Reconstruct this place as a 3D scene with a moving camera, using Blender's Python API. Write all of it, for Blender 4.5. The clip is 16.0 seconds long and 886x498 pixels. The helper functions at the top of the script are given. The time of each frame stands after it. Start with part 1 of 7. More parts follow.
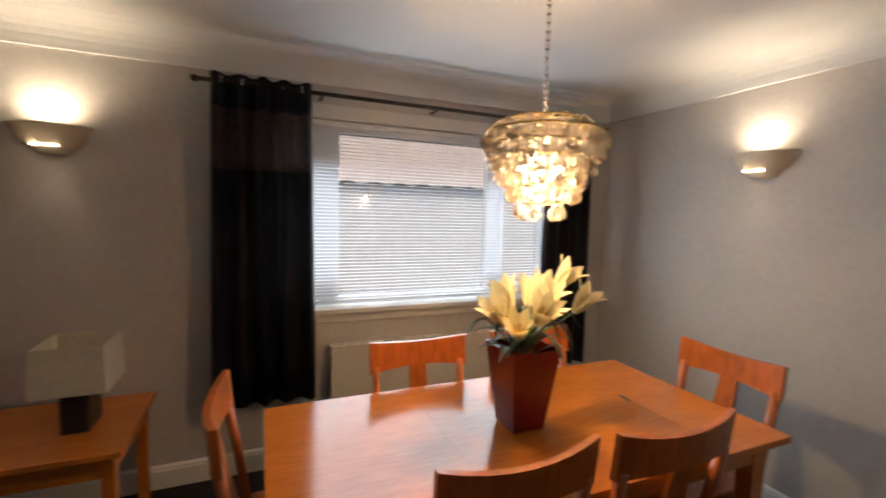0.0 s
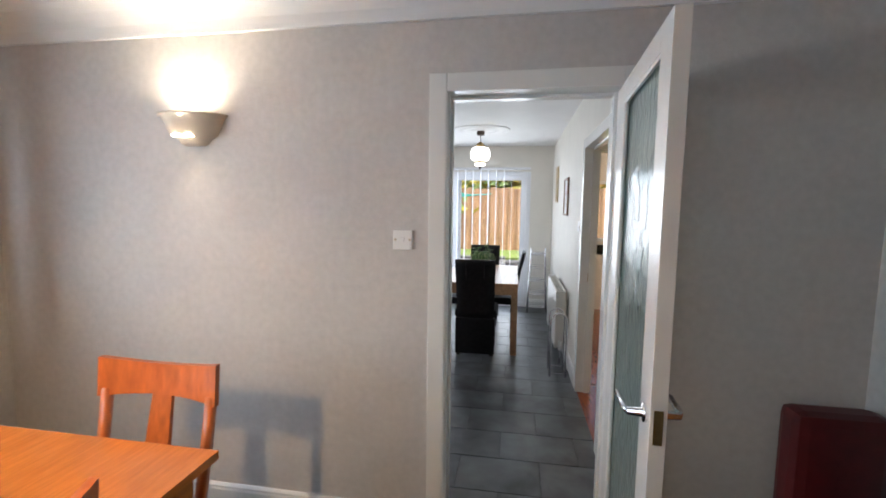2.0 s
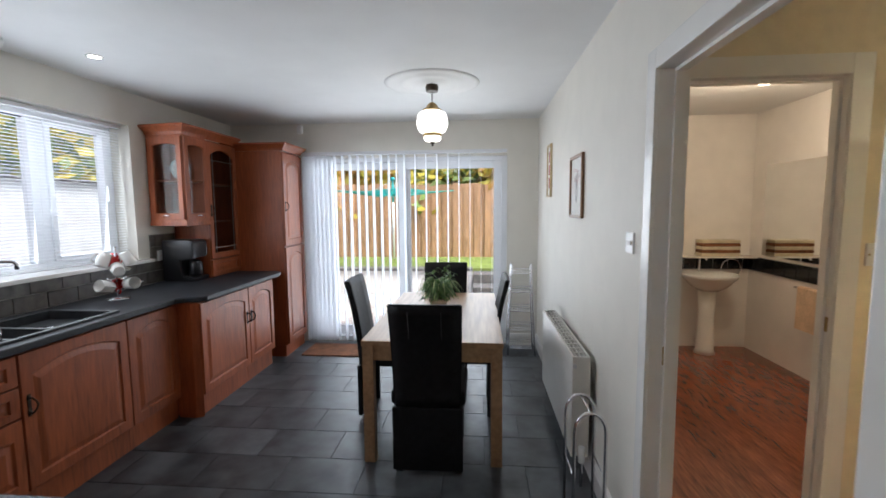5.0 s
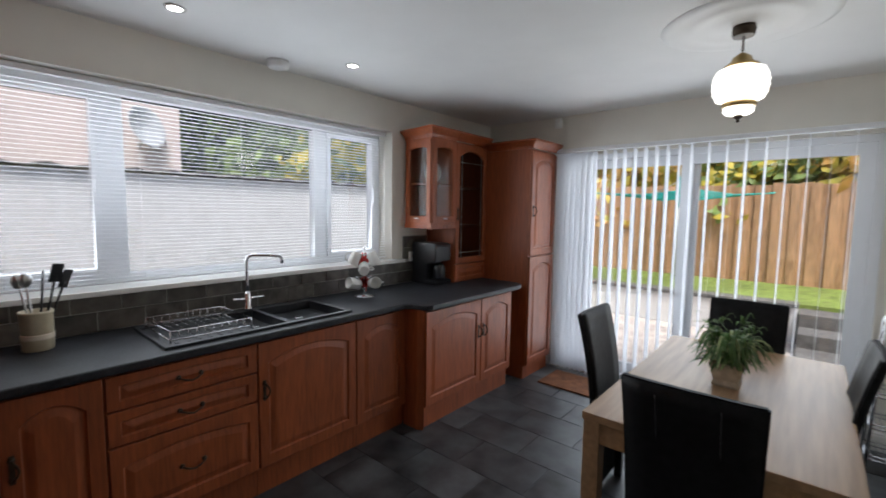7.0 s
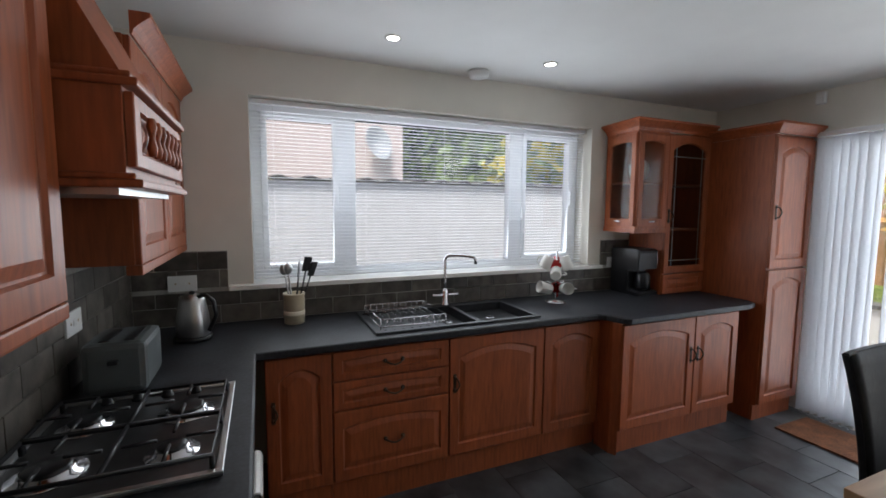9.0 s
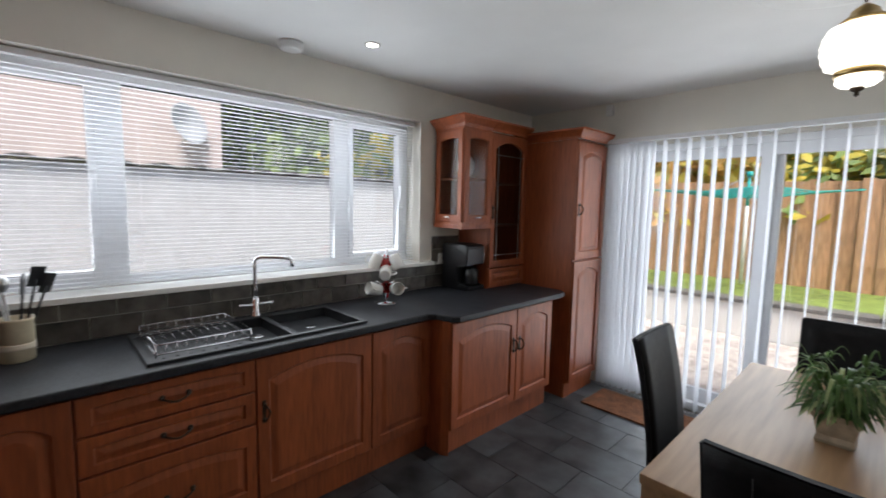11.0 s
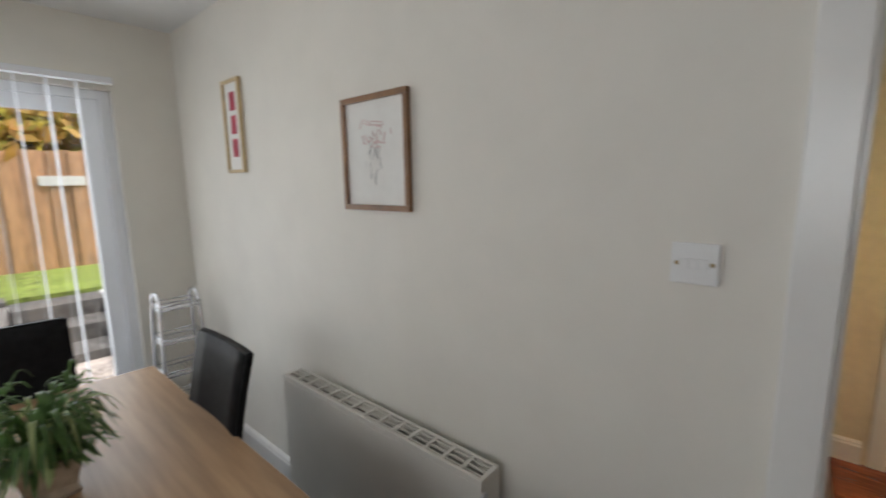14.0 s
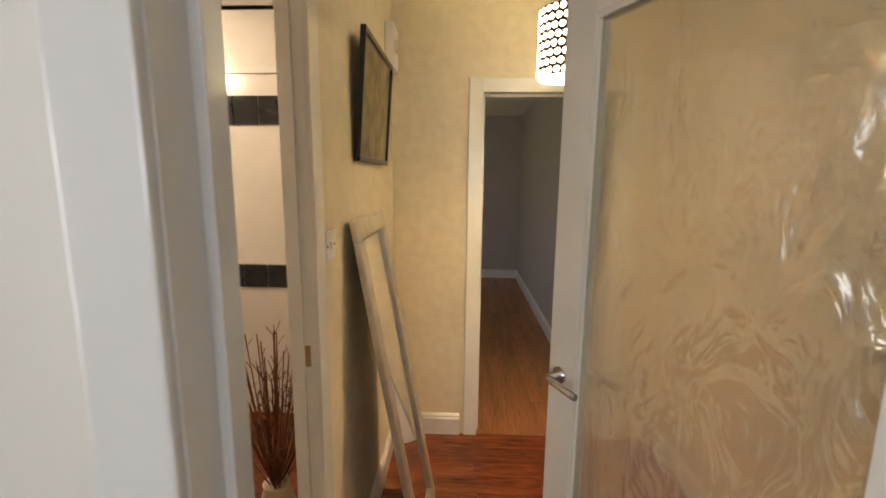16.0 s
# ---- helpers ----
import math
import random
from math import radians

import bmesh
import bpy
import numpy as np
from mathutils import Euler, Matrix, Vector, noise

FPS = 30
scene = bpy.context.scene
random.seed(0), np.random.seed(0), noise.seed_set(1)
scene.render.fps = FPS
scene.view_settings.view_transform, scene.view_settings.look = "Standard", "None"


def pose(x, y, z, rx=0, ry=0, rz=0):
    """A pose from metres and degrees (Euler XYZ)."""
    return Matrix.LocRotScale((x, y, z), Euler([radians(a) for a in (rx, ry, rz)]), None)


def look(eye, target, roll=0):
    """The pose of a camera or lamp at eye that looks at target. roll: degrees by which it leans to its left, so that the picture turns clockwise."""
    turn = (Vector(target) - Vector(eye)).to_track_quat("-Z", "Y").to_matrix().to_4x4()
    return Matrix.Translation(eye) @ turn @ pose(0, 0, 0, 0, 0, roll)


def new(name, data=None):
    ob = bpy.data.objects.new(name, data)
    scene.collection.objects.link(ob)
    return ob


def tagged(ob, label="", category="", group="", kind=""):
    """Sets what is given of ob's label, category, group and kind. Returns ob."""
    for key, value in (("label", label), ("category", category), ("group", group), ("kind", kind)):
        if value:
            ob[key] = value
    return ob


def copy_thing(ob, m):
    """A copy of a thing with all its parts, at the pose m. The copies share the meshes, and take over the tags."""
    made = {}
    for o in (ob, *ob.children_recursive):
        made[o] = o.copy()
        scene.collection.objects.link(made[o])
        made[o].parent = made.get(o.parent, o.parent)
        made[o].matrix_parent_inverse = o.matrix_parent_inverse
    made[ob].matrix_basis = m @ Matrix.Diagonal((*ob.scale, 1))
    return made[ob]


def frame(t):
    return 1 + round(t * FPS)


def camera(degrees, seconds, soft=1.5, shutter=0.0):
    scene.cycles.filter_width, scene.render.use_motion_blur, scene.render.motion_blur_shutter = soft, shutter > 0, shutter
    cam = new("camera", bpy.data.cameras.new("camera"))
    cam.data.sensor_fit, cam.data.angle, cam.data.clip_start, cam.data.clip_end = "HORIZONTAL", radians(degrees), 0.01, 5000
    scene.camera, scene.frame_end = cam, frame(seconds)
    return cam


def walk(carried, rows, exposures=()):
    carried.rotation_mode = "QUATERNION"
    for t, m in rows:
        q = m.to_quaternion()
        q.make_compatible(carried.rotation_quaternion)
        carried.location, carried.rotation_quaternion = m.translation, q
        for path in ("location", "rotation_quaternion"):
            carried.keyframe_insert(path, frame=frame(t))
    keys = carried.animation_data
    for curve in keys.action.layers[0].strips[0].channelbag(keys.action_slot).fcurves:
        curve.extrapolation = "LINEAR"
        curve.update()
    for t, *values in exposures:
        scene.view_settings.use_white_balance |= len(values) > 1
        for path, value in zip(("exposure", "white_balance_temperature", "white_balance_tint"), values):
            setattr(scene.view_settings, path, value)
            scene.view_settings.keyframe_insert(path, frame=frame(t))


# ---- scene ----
cam = camera(91.7, 16.0, soft=1.7, shutter=0.25)
PATH = [
    (0, (-0.518, -2.621, 1.557), (-2.354, -1.846, 1.391), 1.5),
    (0.2, (-0.548, -2.568, 1.556), (-2.234, -1.505, 1.389), 1.4),
    (0.5, (-0.579, -2.507, 1.543), (-1.983, -1.092, 1.384), 0.5),
    (0.8, (-0.569, -2.436, 1.542), (-1.682, -0.783, 1.369), 0.8),
    (1, (-0.547, -2.389, 1.546), (-1.461, -0.622, 1.334), 2.8),
    (1.2, (-0.562, -2.329, 1.553), (-1.302, -0.483, 1.345), 1.2),
    (1.5, (-0.53, -2.169, 1.51), (-1.076, -0.253, 1.328), 0.8),
    (2, (-0.543, -1.935, 1.516), (-0.872, 0.028, 1.326), 0.7),
    (2.5, (-0.601, -1.652, 1.515), (-0.789, 0.33, 1.325), 0.0),
    (2.8, (-0.623, -1.469, 1.514), (-0.784, 0.515, 1.318), -0.4),
    (3, (-0.618, -1.336, 1.503), (-0.772, 0.648, 1.31), -0.8),
    (5.3, (-0.642, 0.241, 1.523), (-0.816, 2.224, 1.334), -0.3),
    (5.5, (-0.653, 0.356, 1.526), (-0.894, 2.332, 1.338), -0.1),
    (6, (-0.686, 0.563, 1.545), (-1.224, 2.482, 1.375), -0.6),
    (6.4, (-0.616, 0.68, 1.546), (-1.554, 2.438, 1.38), -0.1),
    (6.5, (-0.644, 0.715, 1.545), (-1.636, 2.443, 1.381), 0.2),
    (7, (-0.668, 0.827, 1.544), (-1.968, 2.335, 1.366), 0.8),
    (7.5, (-0.722, 0.9, 1.559), (-2.25, 2.177, 1.377), 0.4),
    (8, (-0.708, 0.916, 1.556), (-2.462, 1.859, 1.376), 0.4),
    (8.2, (-0.687, 0.896, 1.557), (-2.521, 1.672, 1.374), 0.3),
    (10.4, (-0.717, 1.004, 1.559), (-2.504, 1.877, 1.347), 2.0),
    (10.5, (-0.741, 1.023, 1.561), (-2.478, 1.991, 1.348), 1.9),
    (11, (-0.844, 1.149, 1.556), (-2.286, 2.52, 1.359), 1.1),
    (11.5, (-0.889, 1.273, 1.54), (-2.031, 2.901, 1.328), 0.5),
    (12, (-0.945, 1.491, 1.524), (-1.877, 3.247, 1.304), 0.5),
    (12.5, (-0.935, 1.669, 1.504), (-1.463, 3.587, 1.297), 1.1),
    (13, (-1.0, 1.793, 1.511), (-0.789, 3.77, 1.289), 0.3),
    (13.5, (-1.057, 1.779, 1.538), (-0.15, 3.542, 1.271), -2.4),
    (14, (-1.015, 1.72, 1.547), (0.472, 3.02, 1.239), -0.9),
    (14.1, (-1.016, 1.705, 1.544), (0.565, 2.889, 1.23), -0.8),
    (14.4, (-0.931, 1.672, 1.53), (0.86, 2.51, 1.237), -0.2),
    (14.5, (-0.895, 1.668, 1.546), (0.946, 2.378, 1.22), -0.2),
    (15, (-0.734, 1.512, 1.54), (1.203, 1.873, 1.197), 0.9),
    (15.5, (-0.571, 1.448, 1.532), (1.396, 1.578, 1.194), 0.8),
    (16, (-0.344, 1.429, 1.523), (1.628, 1.518, 1.202), 0.5),
]
walk(cam, [(t, look(eye, target, roll)) for t, eye, target, roll in PATH], [
    (0.0, 0.40, 6900, 11), (0.5, 0.42, 6500, 11), (1.0, 0.68, 6500, 10), (1.5, 1.12, 6300, 10), (2.0, 1.32, 6050, 9), (3.0, 1.22, 6050, 9),
    (5.5, 0.92, 6150, 9), (6.0, 0.78, 6200, 9), (6.5, 0.72, 6300, 9), (7.0, 0.58, 6300, 9), (8.0, 0.58, 6300, 9), (10.5, 0.66, 6350, 9),
    (12.0, 0.70, 6600, 9), (13.0, 0.68, 6700, 9), (14.0, 0.6, 6600, 9), (14.5, 0.80, 6600, 10), (15.0, 1.0, 6700, 10), (15.5, 1.15, 6700, 10), (16.0, 1.45, 6750, 10)])

# ---- world, sun, exposure ----
world = bpy.data.worlds.new("sky")
scene.world = world
world.use_nodes = True
wn = world.node_tree
sky = wn.nodes.new("ShaderNodeTexSky")
sky.sky_type = "NISHITA"
sky.sun_disc = False
sky.sun_elevation = radians(58)
sky.sun_rotation = radians(120)
sky.air_density, sky.dust_density = 1.0, 4.0
bg = wn.nodes["Background"]
bg.inputs[1].default_value = 0.15
wn.links.new(sky.outputs[0], bg.inputs[0])
sun_data = bpy.data.lights.new("sun", "SUN")
sun_data.energy, sun_data.angle, sun_data.color = 3.2, radians(20), (1.0, 0.95, 0.88)
sun = new("sun", sun_data)
sun.matrix_basis = look((7, -4, 14), (0, 0, 0))


def area_lamp(name, eye, target, w, h, watts, colour):
    d = bpy.data.lights.new(name, "AREA")
    d.shape, d.size, d.size_y, d.energy, d.color = "RECTANGLE", w, h, watts, colour
    o = new(name, d)
    o.matrix_basis = look(eye, target)
    return o


def point_lamp(name, loc, watts, colour, radius=0.04):
    d = bpy.data.lights.new(name, "POINT")
    d.energy, d.color, d.shadow_soft_size = watts, colour, radius
    o = new(name, d)
    o.location = loc
    return o


def spot_lamp(name, eye, target, watts, colour, angle, blend=0.6, radius=0.03):
    d = bpy.data.lights.new(name, "SPOT")
    d.energy, d.color, d.spot_size, d.spot_blend, d.shadow_soft_size = watts, colour, radians(angle), blend, radius
    o = new(name, d)
    o.matrix_basis = look(eye, target)
    return o


DAY = (0.90, 0.95, 1.0)
WARM = (1.0, 0.67, 0.36)
# daylight in the window openings
area_lamp("daylight_kitchen_window", (-3.57, 2.1, 1.66), (0, 2.1, 1.3), 2.3, 0.95, 13, DAY)
area_lamp("daylight_kitchen_reveal", (-3.44, 2.1, 1.66), (0, 2.1, 1.3), 2.3, 0.95, 4.5, DAY)
area_lamp("daylight_patio_door", (-1.45, 4.80, 1.1), (-1.45, 0, 0.9), 2.1, 1.9, 19, DAY)
area_lamp("daylight_patio_reveal", (-1.45, 4.64, 1.1), (-1.45, 0, 0.9), 2.0, 1.9, 4, DAY)
area_lamp("daylight_dining_window", (-3.26, -1.6, 1.5), (0, -1.6, 1.2), 1.9, 1.0, 21, (0.74, 0.87, 1.0))
point_lamp("pendant_light", (-0.99, 3.40, 2.13), 11, (1.0, 0.93, 0.82), 0.09)
point_lamp("chandelier_light", (-1.84, -1.68, 1.65), 28, WARM, 0.05)
point_lamp("hall_light", (1.52, 1.02, 2.06), 42, (1.0, 0.70, 0.39), 0.06)
# added fill lamp, out of view, that brightens the dim bedroom
area_lamp("daylight_bedroom_window", (4.3, 3.42, 1.5), (4.3, 0, 0.8), 1.3, 1.1, 2.5, (1.0, 0.84, 0.68))
point_lamp("bathroom_light", (1.35, 3.3, 2.28), 12, (1.0, 0.78, 0.54), 0.06)
for sx, sy in ((-2.03, -0.19), ):
    spot_lamp("wall_light_up", (sx, sy, 1.90), (sx, sy + 0.03, 2.6), 18, (1.0, 0.82, 0.60), 150, 0.9)
    spot_lamp("wall_light_down", (sx, sy - 0.01, 1.86), (sx, sy + 0.03, 1.0), 2.4, (1.0, 0.82, 0.60), 80, 0.9)
for sx, sy in ((-3.12, -3.55), ):
    spot_lamp("wall_light_up", (sx, sy, 1.90), (sx - 0.03, sy, 2.6), 18, (1.0, 0.82, 0.60), 150, 0.9)
    spot_lamp("wall_light_down", (sx + 0.01, sy, 1.86), (sx - 0.03, sy, 1.0), 2.4, (1.0, 0.82, 0.60), 80, 0.9)
for sx, sy in ((-2.97, 1.58), (-2.97, 2.59)):
    spot_lamp("downlight_beam", (sx, sy, 2.43), (sx, sy, 0), 3, (1.0, 0.93, 0.84), 110, 0.8)


# ---- materials ----
def mat(name, colour, rough=0.6, metal=0.0, scale=8.0, vary=0.12, bump=0.0, bscale=80.0, stretch=(1, 1, 1), second=None,
        emit=0.0, emit_colour=None, coat=0.0, rand=0.0, trans=0.0, sub=0.0):
    m = bpy.data.materials.new(name)
    m.use_nodes = True
    nt = m.node_tree
    p = nt.nodes["Principled BSDF"]
    p.inputs["Roughness"].default_value, p.inputs["Metallic"].default_value = rough, metal
    p.inputs["Coat Weight"].default_value = coat
    p.inputs["Transmission Weight"].default_value = trans
    tc = nt.nodes.new("ShaderNodeTexCoord")
    mp = nt.nodes.new("ShaderNodeMapping")
    mp.inputs["Scale"].default_value = stretch
    geo = nt.nodes.new("ShaderNodeNewGeometry")
    nt.links.new(geo.outputs["Position"], mp.inputs["Vector"])
    n1 = nt.nodes.new("ShaderNodeTexNoise")
    n1.inputs["Scale"].default_value, n1.inputs["Detail"].default_value = scale, 8
    n2 = nt.nodes.new("ShaderNodeTexNoise")
    n2.inputs["Scale"].default_value, n2.inputs["Detail"].default_value = scale * 0.13, 3
    vec = mp.outputs[0]
    if rand:
        oi = nt.nodes.new("ShaderNodeObjectInfo")
        off = nt.nodes.new("ShaderNodeVectorMath")
        off.operation = "ADD"
        mul = nt.nodes.new("ShaderNodeMath")
        mul.operation = "MULTIPLY"
        mul.inputs[1].default_value = 37.0
        nt.links.new(oi.outputs["Random"], mul.inputs[0])
        nt.links.new(vec, off.inputs[0])
        nt.links.new(mul.outputs[0], off.inputs[1])
        vec = off.outputs[0]
    for n in (n1, n2):
        nt.links.new(vec, n.inputs["Vector"])
    add = nt.nodes.new("ShaderNodeMath")
    add.operation = "MULTIPLY_ADD"
    add.inputs[1].default_value = 0.6
    nt.links.new(n1.outputs["Fac"], add.inputs[0])
    sc = nt.nodes.new("ShaderNodeMath")
    sc.operation = "MULTIPLY"
    sc.inputs[1].default_value = 0.4
    nt.links.new(n2.outputs["Fac"], sc.inputs[0])
    nt.links.new(sc.outputs[0], add.inputs[2])
    ramp = nt.nodes.new("ShaderNodeValToRGB")
    c = Vector(colour[:3])
    lo = Vector(second) if second else c * (1 - vary * 2)
    hi = c * (1 + vary)
    ramp.color_ramp.elements[0].position, ramp.color_ramp.elements[1].position = 0.33, 0.66
    ramp.color_ramp.elements[0].color = (*lo, 1)
    ramp.color_ramp.elements[1].color = (*[min(1, v) for v in hi], 1)
    nt.links.new(add.outputs[0], ramp.inputs[0])
    out = ramp.outputs[0]
    if rand:
        hsv = nt.nodes.new("ShaderNodeHueSaturation")
        mr = nt.nodes.new("ShaderNodeMapRange")
        mr.inputs[3].default_value, mr.inputs[4].default_value = 1 - rand, 1 + rand
        nt.links.new(oi.outputs["Random"], mr.inputs[0])
        nt.links.new(mr.outputs[0], hsv.inputs["Value"])
        nt.links.new(out, hsv.inputs["Color"])
        out = hsv.outputs[0]
    nt.links.new(out, p.inputs["Base Color"])
    if bump:
        n3 = nt.nodes.new("ShaderNodeTexNoise")
        n3.inputs["Scale"].default_value, n3.inputs["Detail"].default_value = bscale, 4
        nt.links.new(vec, n3.inputs["Vector"])
        b = nt.nodes.new("ShaderNodeBump")
        b.inputs["Strength"].default_value, b.inputs["Distance"].default_value = bump, 0.004
        nt.links.new(n3.outputs["Fac"], b.inputs["Height"])
        nt.links.new(b.outputs[0], p.inputs["Normal"])
    if emit:
        p.inputs["Emission Color"].default_value = (*(emit_colour or colour), 1)
        p.inputs["Emission Strength"].default_value = emit
    if sub:
        tr = nt.nodes.new("ShaderNodeBsdfTranslucent")
        mx = nt.nodes.new("ShaderNodeMixShader")
        mx.inputs[0].default_value = sub
        nt.links.new(out, tr.inputs[0])
        nt.links.new(p.outputs[0], mx.inputs[1])
        nt.links.new(tr.outputs[0], mx.inputs[2])
        nt.links.new(mx.outputs[0], nt.nodes["Material Output"].inputs[0])
    return m


def glass_mat(name, colour=(1, 1, 1), rough=0.0, bump=0.0, bscale=12.0, stretch=(1, 1, 1), clear=0.9, milk=0.55, gloss=0.045):
    """Thin pane: clear with a faint mirror-like gloss, or frosted."""
    m = bpy.data.materials.new(name)
    m.use_nodes = True
    nt = m.node_tree
    nt.nodes.remove(nt.nodes["Principled BSDF"])
    out = nt.nodes["Material Output"]
    gl = nt.nodes.new("ShaderNodeBsdfGlossy")
    gl.inputs["Roughness"].default_value = max(rough * 0.2, 0.0)
    fr = nt.nodes.new("ShaderNodeLayerWeight")
    fr.inputs["Blend"].default_value = 0.5
    pw = nt.nodes.new("ShaderNodeMath")
    pw.operation = "POWER"
    pw.inputs[1].default_value = 5.0
    nt.links.new(fr.outputs["Facing"], pw.inputs[0])
    rf0 = nt.nodes.new("ShaderNodeMath")
    rf0.operation = "MULTIPLY_ADD"
    rf0.inputs[1].default_value, rf0.inputs[2].default_value = 0.9, gloss
    nt.links.new(pw.outputs[0], rf0.inputs[0])
    mx = nt.nodes.new("ShaderNodeMixShader")
    nt.links.new(rf0.outputs[0], mx.inputs[0])
    if rough:
        tr = nt.nodes.new("ShaderNodeBsdfRefraction")
        tr.inputs["IOR"].default_value = 1.05
        tr.inputs["Roughness"].default_value = rough
    else:
        tr = nt.nodes.new("ShaderNodeBsdfTransparent")
    tr.inputs[0].default_value = (*[v * clear for v in colour], 1)
    if rough:
        df = nt.nodes.new("ShaderNodeBsdfTranslucent")
        df.inputs[0].default_value = (*colour, 1)
        half = nt.nodes.new("ShaderNodeMixShader")
        half.inputs[0].default_value = milk
        rf = nt.nodes.new("ShaderNodeBsdfDiffuse")
        rf.inputs[0].default_value = (*colour, 1)
        h2 = nt.nodes.new("ShaderNodeMixShader")
        h2.inputs[0].default_value = 0.35
        nt.links.new(df.outputs[0], h2.inputs[1])
        nt.links.new(rf.outputs[0], h2.inputs[2])
        nt.links.new(tr.outputs[0], half.inputs[1])
        nt.links.new(h2.outputs[0], half.inputs[2])
        nt.links.new(half.outputs[0], mx.inputs[1])
    else:
        nt.links.new(tr.outputs[0], mx.inputs[1])
    nt.links.new(gl.outputs[0], mx.inputs[2])
    if bump:
        geo = nt.nodes.new("ShaderNodeNewGeometry")
        mp = nt.nodes.new("ShaderNodeMapping")
        mp.inputs["Scale"].default_value = stretch
        nt.links.new(geo.outputs["Position"], mp.inputs["Vector"])
        n = nt.nodes.new("ShaderNodeTexNoise")
        n.inputs["Scale"].default_value, n.inputs["Detail"].default_value = bscale, 3
        n.inputs["Distortion"].default_value = 1.2
        nt.links.new(mp.outputs[0], n.inputs["Vector"])
        b = nt.nodes.new("ShaderNodeBump")
        b.inputs["Strength"].default_value, b.inputs["Distance"].default_value = bump, 0.02
        nt.links.new(n.outputs["Fac"], b.inputs["Height"])
        for s in (gl, tr):
            if "Normal" in s.inputs:
                nt.links.new(b.outputs[0], s.inputs["Normal"])
        nt.links.new(b.outputs[0], fr.inputs["Normal"])
    nt.links.new(mx.outputs[0], out.inputs[0])
    return m


M_DINWALL = mat("grey_textured_wallpaper", (0.57, 0.54, 0.515), 0.75, scale=30, vary=0.05, bump=0.25, bscale=70)
M_CREAM = mat("cream_wall_paint", (0.76, 0.73, 0.66), 0.6, scale=5, vary=0.025, bump=0.12, bscale=60)
M_CEIL = mat("white_ceiling_paint", (0.78, 0.78, 0.77), 0.7, scale=4, vary=0.02, bump=0.05, bscale=90)
M_GLOSSW = mat("white_gloss_paint", (0.80, 0.79, 0.76), 0.22, scale=6, vary=0.025, bump=0.03, bscale=30)
M_HALLW = mat("pale_yellow_wallpaper", (0.74, 0.66, 0.50), 0.7, scale=18, vary=0.05, bump=0.2, bscale=90)
M_BEDW = mat("grey_bedroom_paint", (0.42, 0.40, 0.39), 0.7, scale=5, vary=0.03)
M_UPVC = mat("white_upvc", (0.82, 0.83, 0.85), 0.25, scale=5, vary=0.015)
M_ORANGE = mat("orange_stained_wood", (0.60, 0.185, 0.030), 0.17, scale=14, vary=0.10, bump=0.04, bscale=60, stretch=(6, 0.7, 6), coat=0.3)
M_ORANGEC = mat("orange_stained_chair_wood", (0.55, 0.140, 0.030), 0.30, scale=14, vary=0.18, stretch=(3, 3, 0.8), coat=0.25)
M_CHERRY = mat("cherry_cabinet_wood", (0.33, 0.080, 0.024), 0.46, scale=13, vary=0.2, bump=0.04, bscale=50, stretch=(5, 5, 0.55), coat=0.04, rand=0.08)
# darkened cherry: interior shade put into the colour, also the bed under planks
M_CHERRYD = mat("cherry_shade_and_joint", (0.20, 0.060, 0.026), 0.45, scale=12, vary=0.2, stretch=(5, 5, 0.6))
M_WORKTOP = mat("charcoal_laminate_worktop", (0.026, 0.028, 0.034), 0.5, scale=70, vary=0.35, bump=0.05, bscale=200)
M_SLATE = mat("dark_slate_wall_tile", (0.115, 0.102, 0.088), 0.38, scale=14, vary=0.35, bump=0.25, bscale=30, rand=0.3)
M_GROUT = mat("grey_grout", (0.42, 0.41, 0.38), 0.85, scale=40, vary=0.1)
M_FLOORT = mat("dark_slate_floor_tile", (0.070, 0.076, 0.082), 0.36, scale=5.5, vary=0.5, bump=0.12, bscale=22, rand=0.14)
M_FLOORG = mat("dark_floor_joint", (0.035, 0.037, 0.04), 0.7, scale=30, vary=0.1)
M_CARPET = mat("charcoal_carpet", (0.022, 0.021, 0.022), 0.95, scale=120, vary=0.4, bump=0.6, bscale=260)
M_HALLF = mat("reddish_laminate", (0.21, 0.055, 0.021), 0.24, scale=10, vary=0.3, stretch=(7, 0.8, 7), rand=0.15, coat=0.2)
M_BEDF = mat("oak_laminate", (0.38, 0.16, 0.06), 0.28, scale=10, vary=0.25, stretch=(0.8, 7, 7), rand=0.12)
M_OAK = mat("pale_oak_tabletop", (0.43, 0.27, 0.145), 0.38, scale=7, vary=0.12, bump=0.03, bscale=50, stretch=(5, 0.35, 5), second=(0.27, 0.155, 0.08))
M_LEATHER = mat("black_leatherette", (0.010, 0.010, 0.011), 0.55, scale=30, vary=0.3, bump=0.2, bscale=130)
M_LEATHER.node_tree.nodes["Principled BSDF"].inputs["Specular IOR Level"].default_value = 0.18
M_WORKTOP.node_tree.nodes["Principled BSDF"].inputs["Specular IOR Level"].default_value = 0.35
M_CHROME = mat("chrome", (0.78, 0.78, 0.80), 0.14, 1.0, scale=6, vary=0.03)
M_STEEL = mat("brushed_steel", (0.58, 0.58, 0.58), 0.3, 1.0, scale=40, vary=0.06, stretch=(1, 12, 1))
M_IRON = mat("antique_bronze", (0.07, 0.05, 0.035), 0.42, 0.8, scale=20, vary=0.3)
M_BLACKP = mat("black_plastic", (0.014, 0.014, 0.016), 0.28, scale=10, vary=0.1)
M_SINK = mat("black_composite_sink", (0.022, 0.024, 0.028), 0.4, scale=120, vary=0.3)
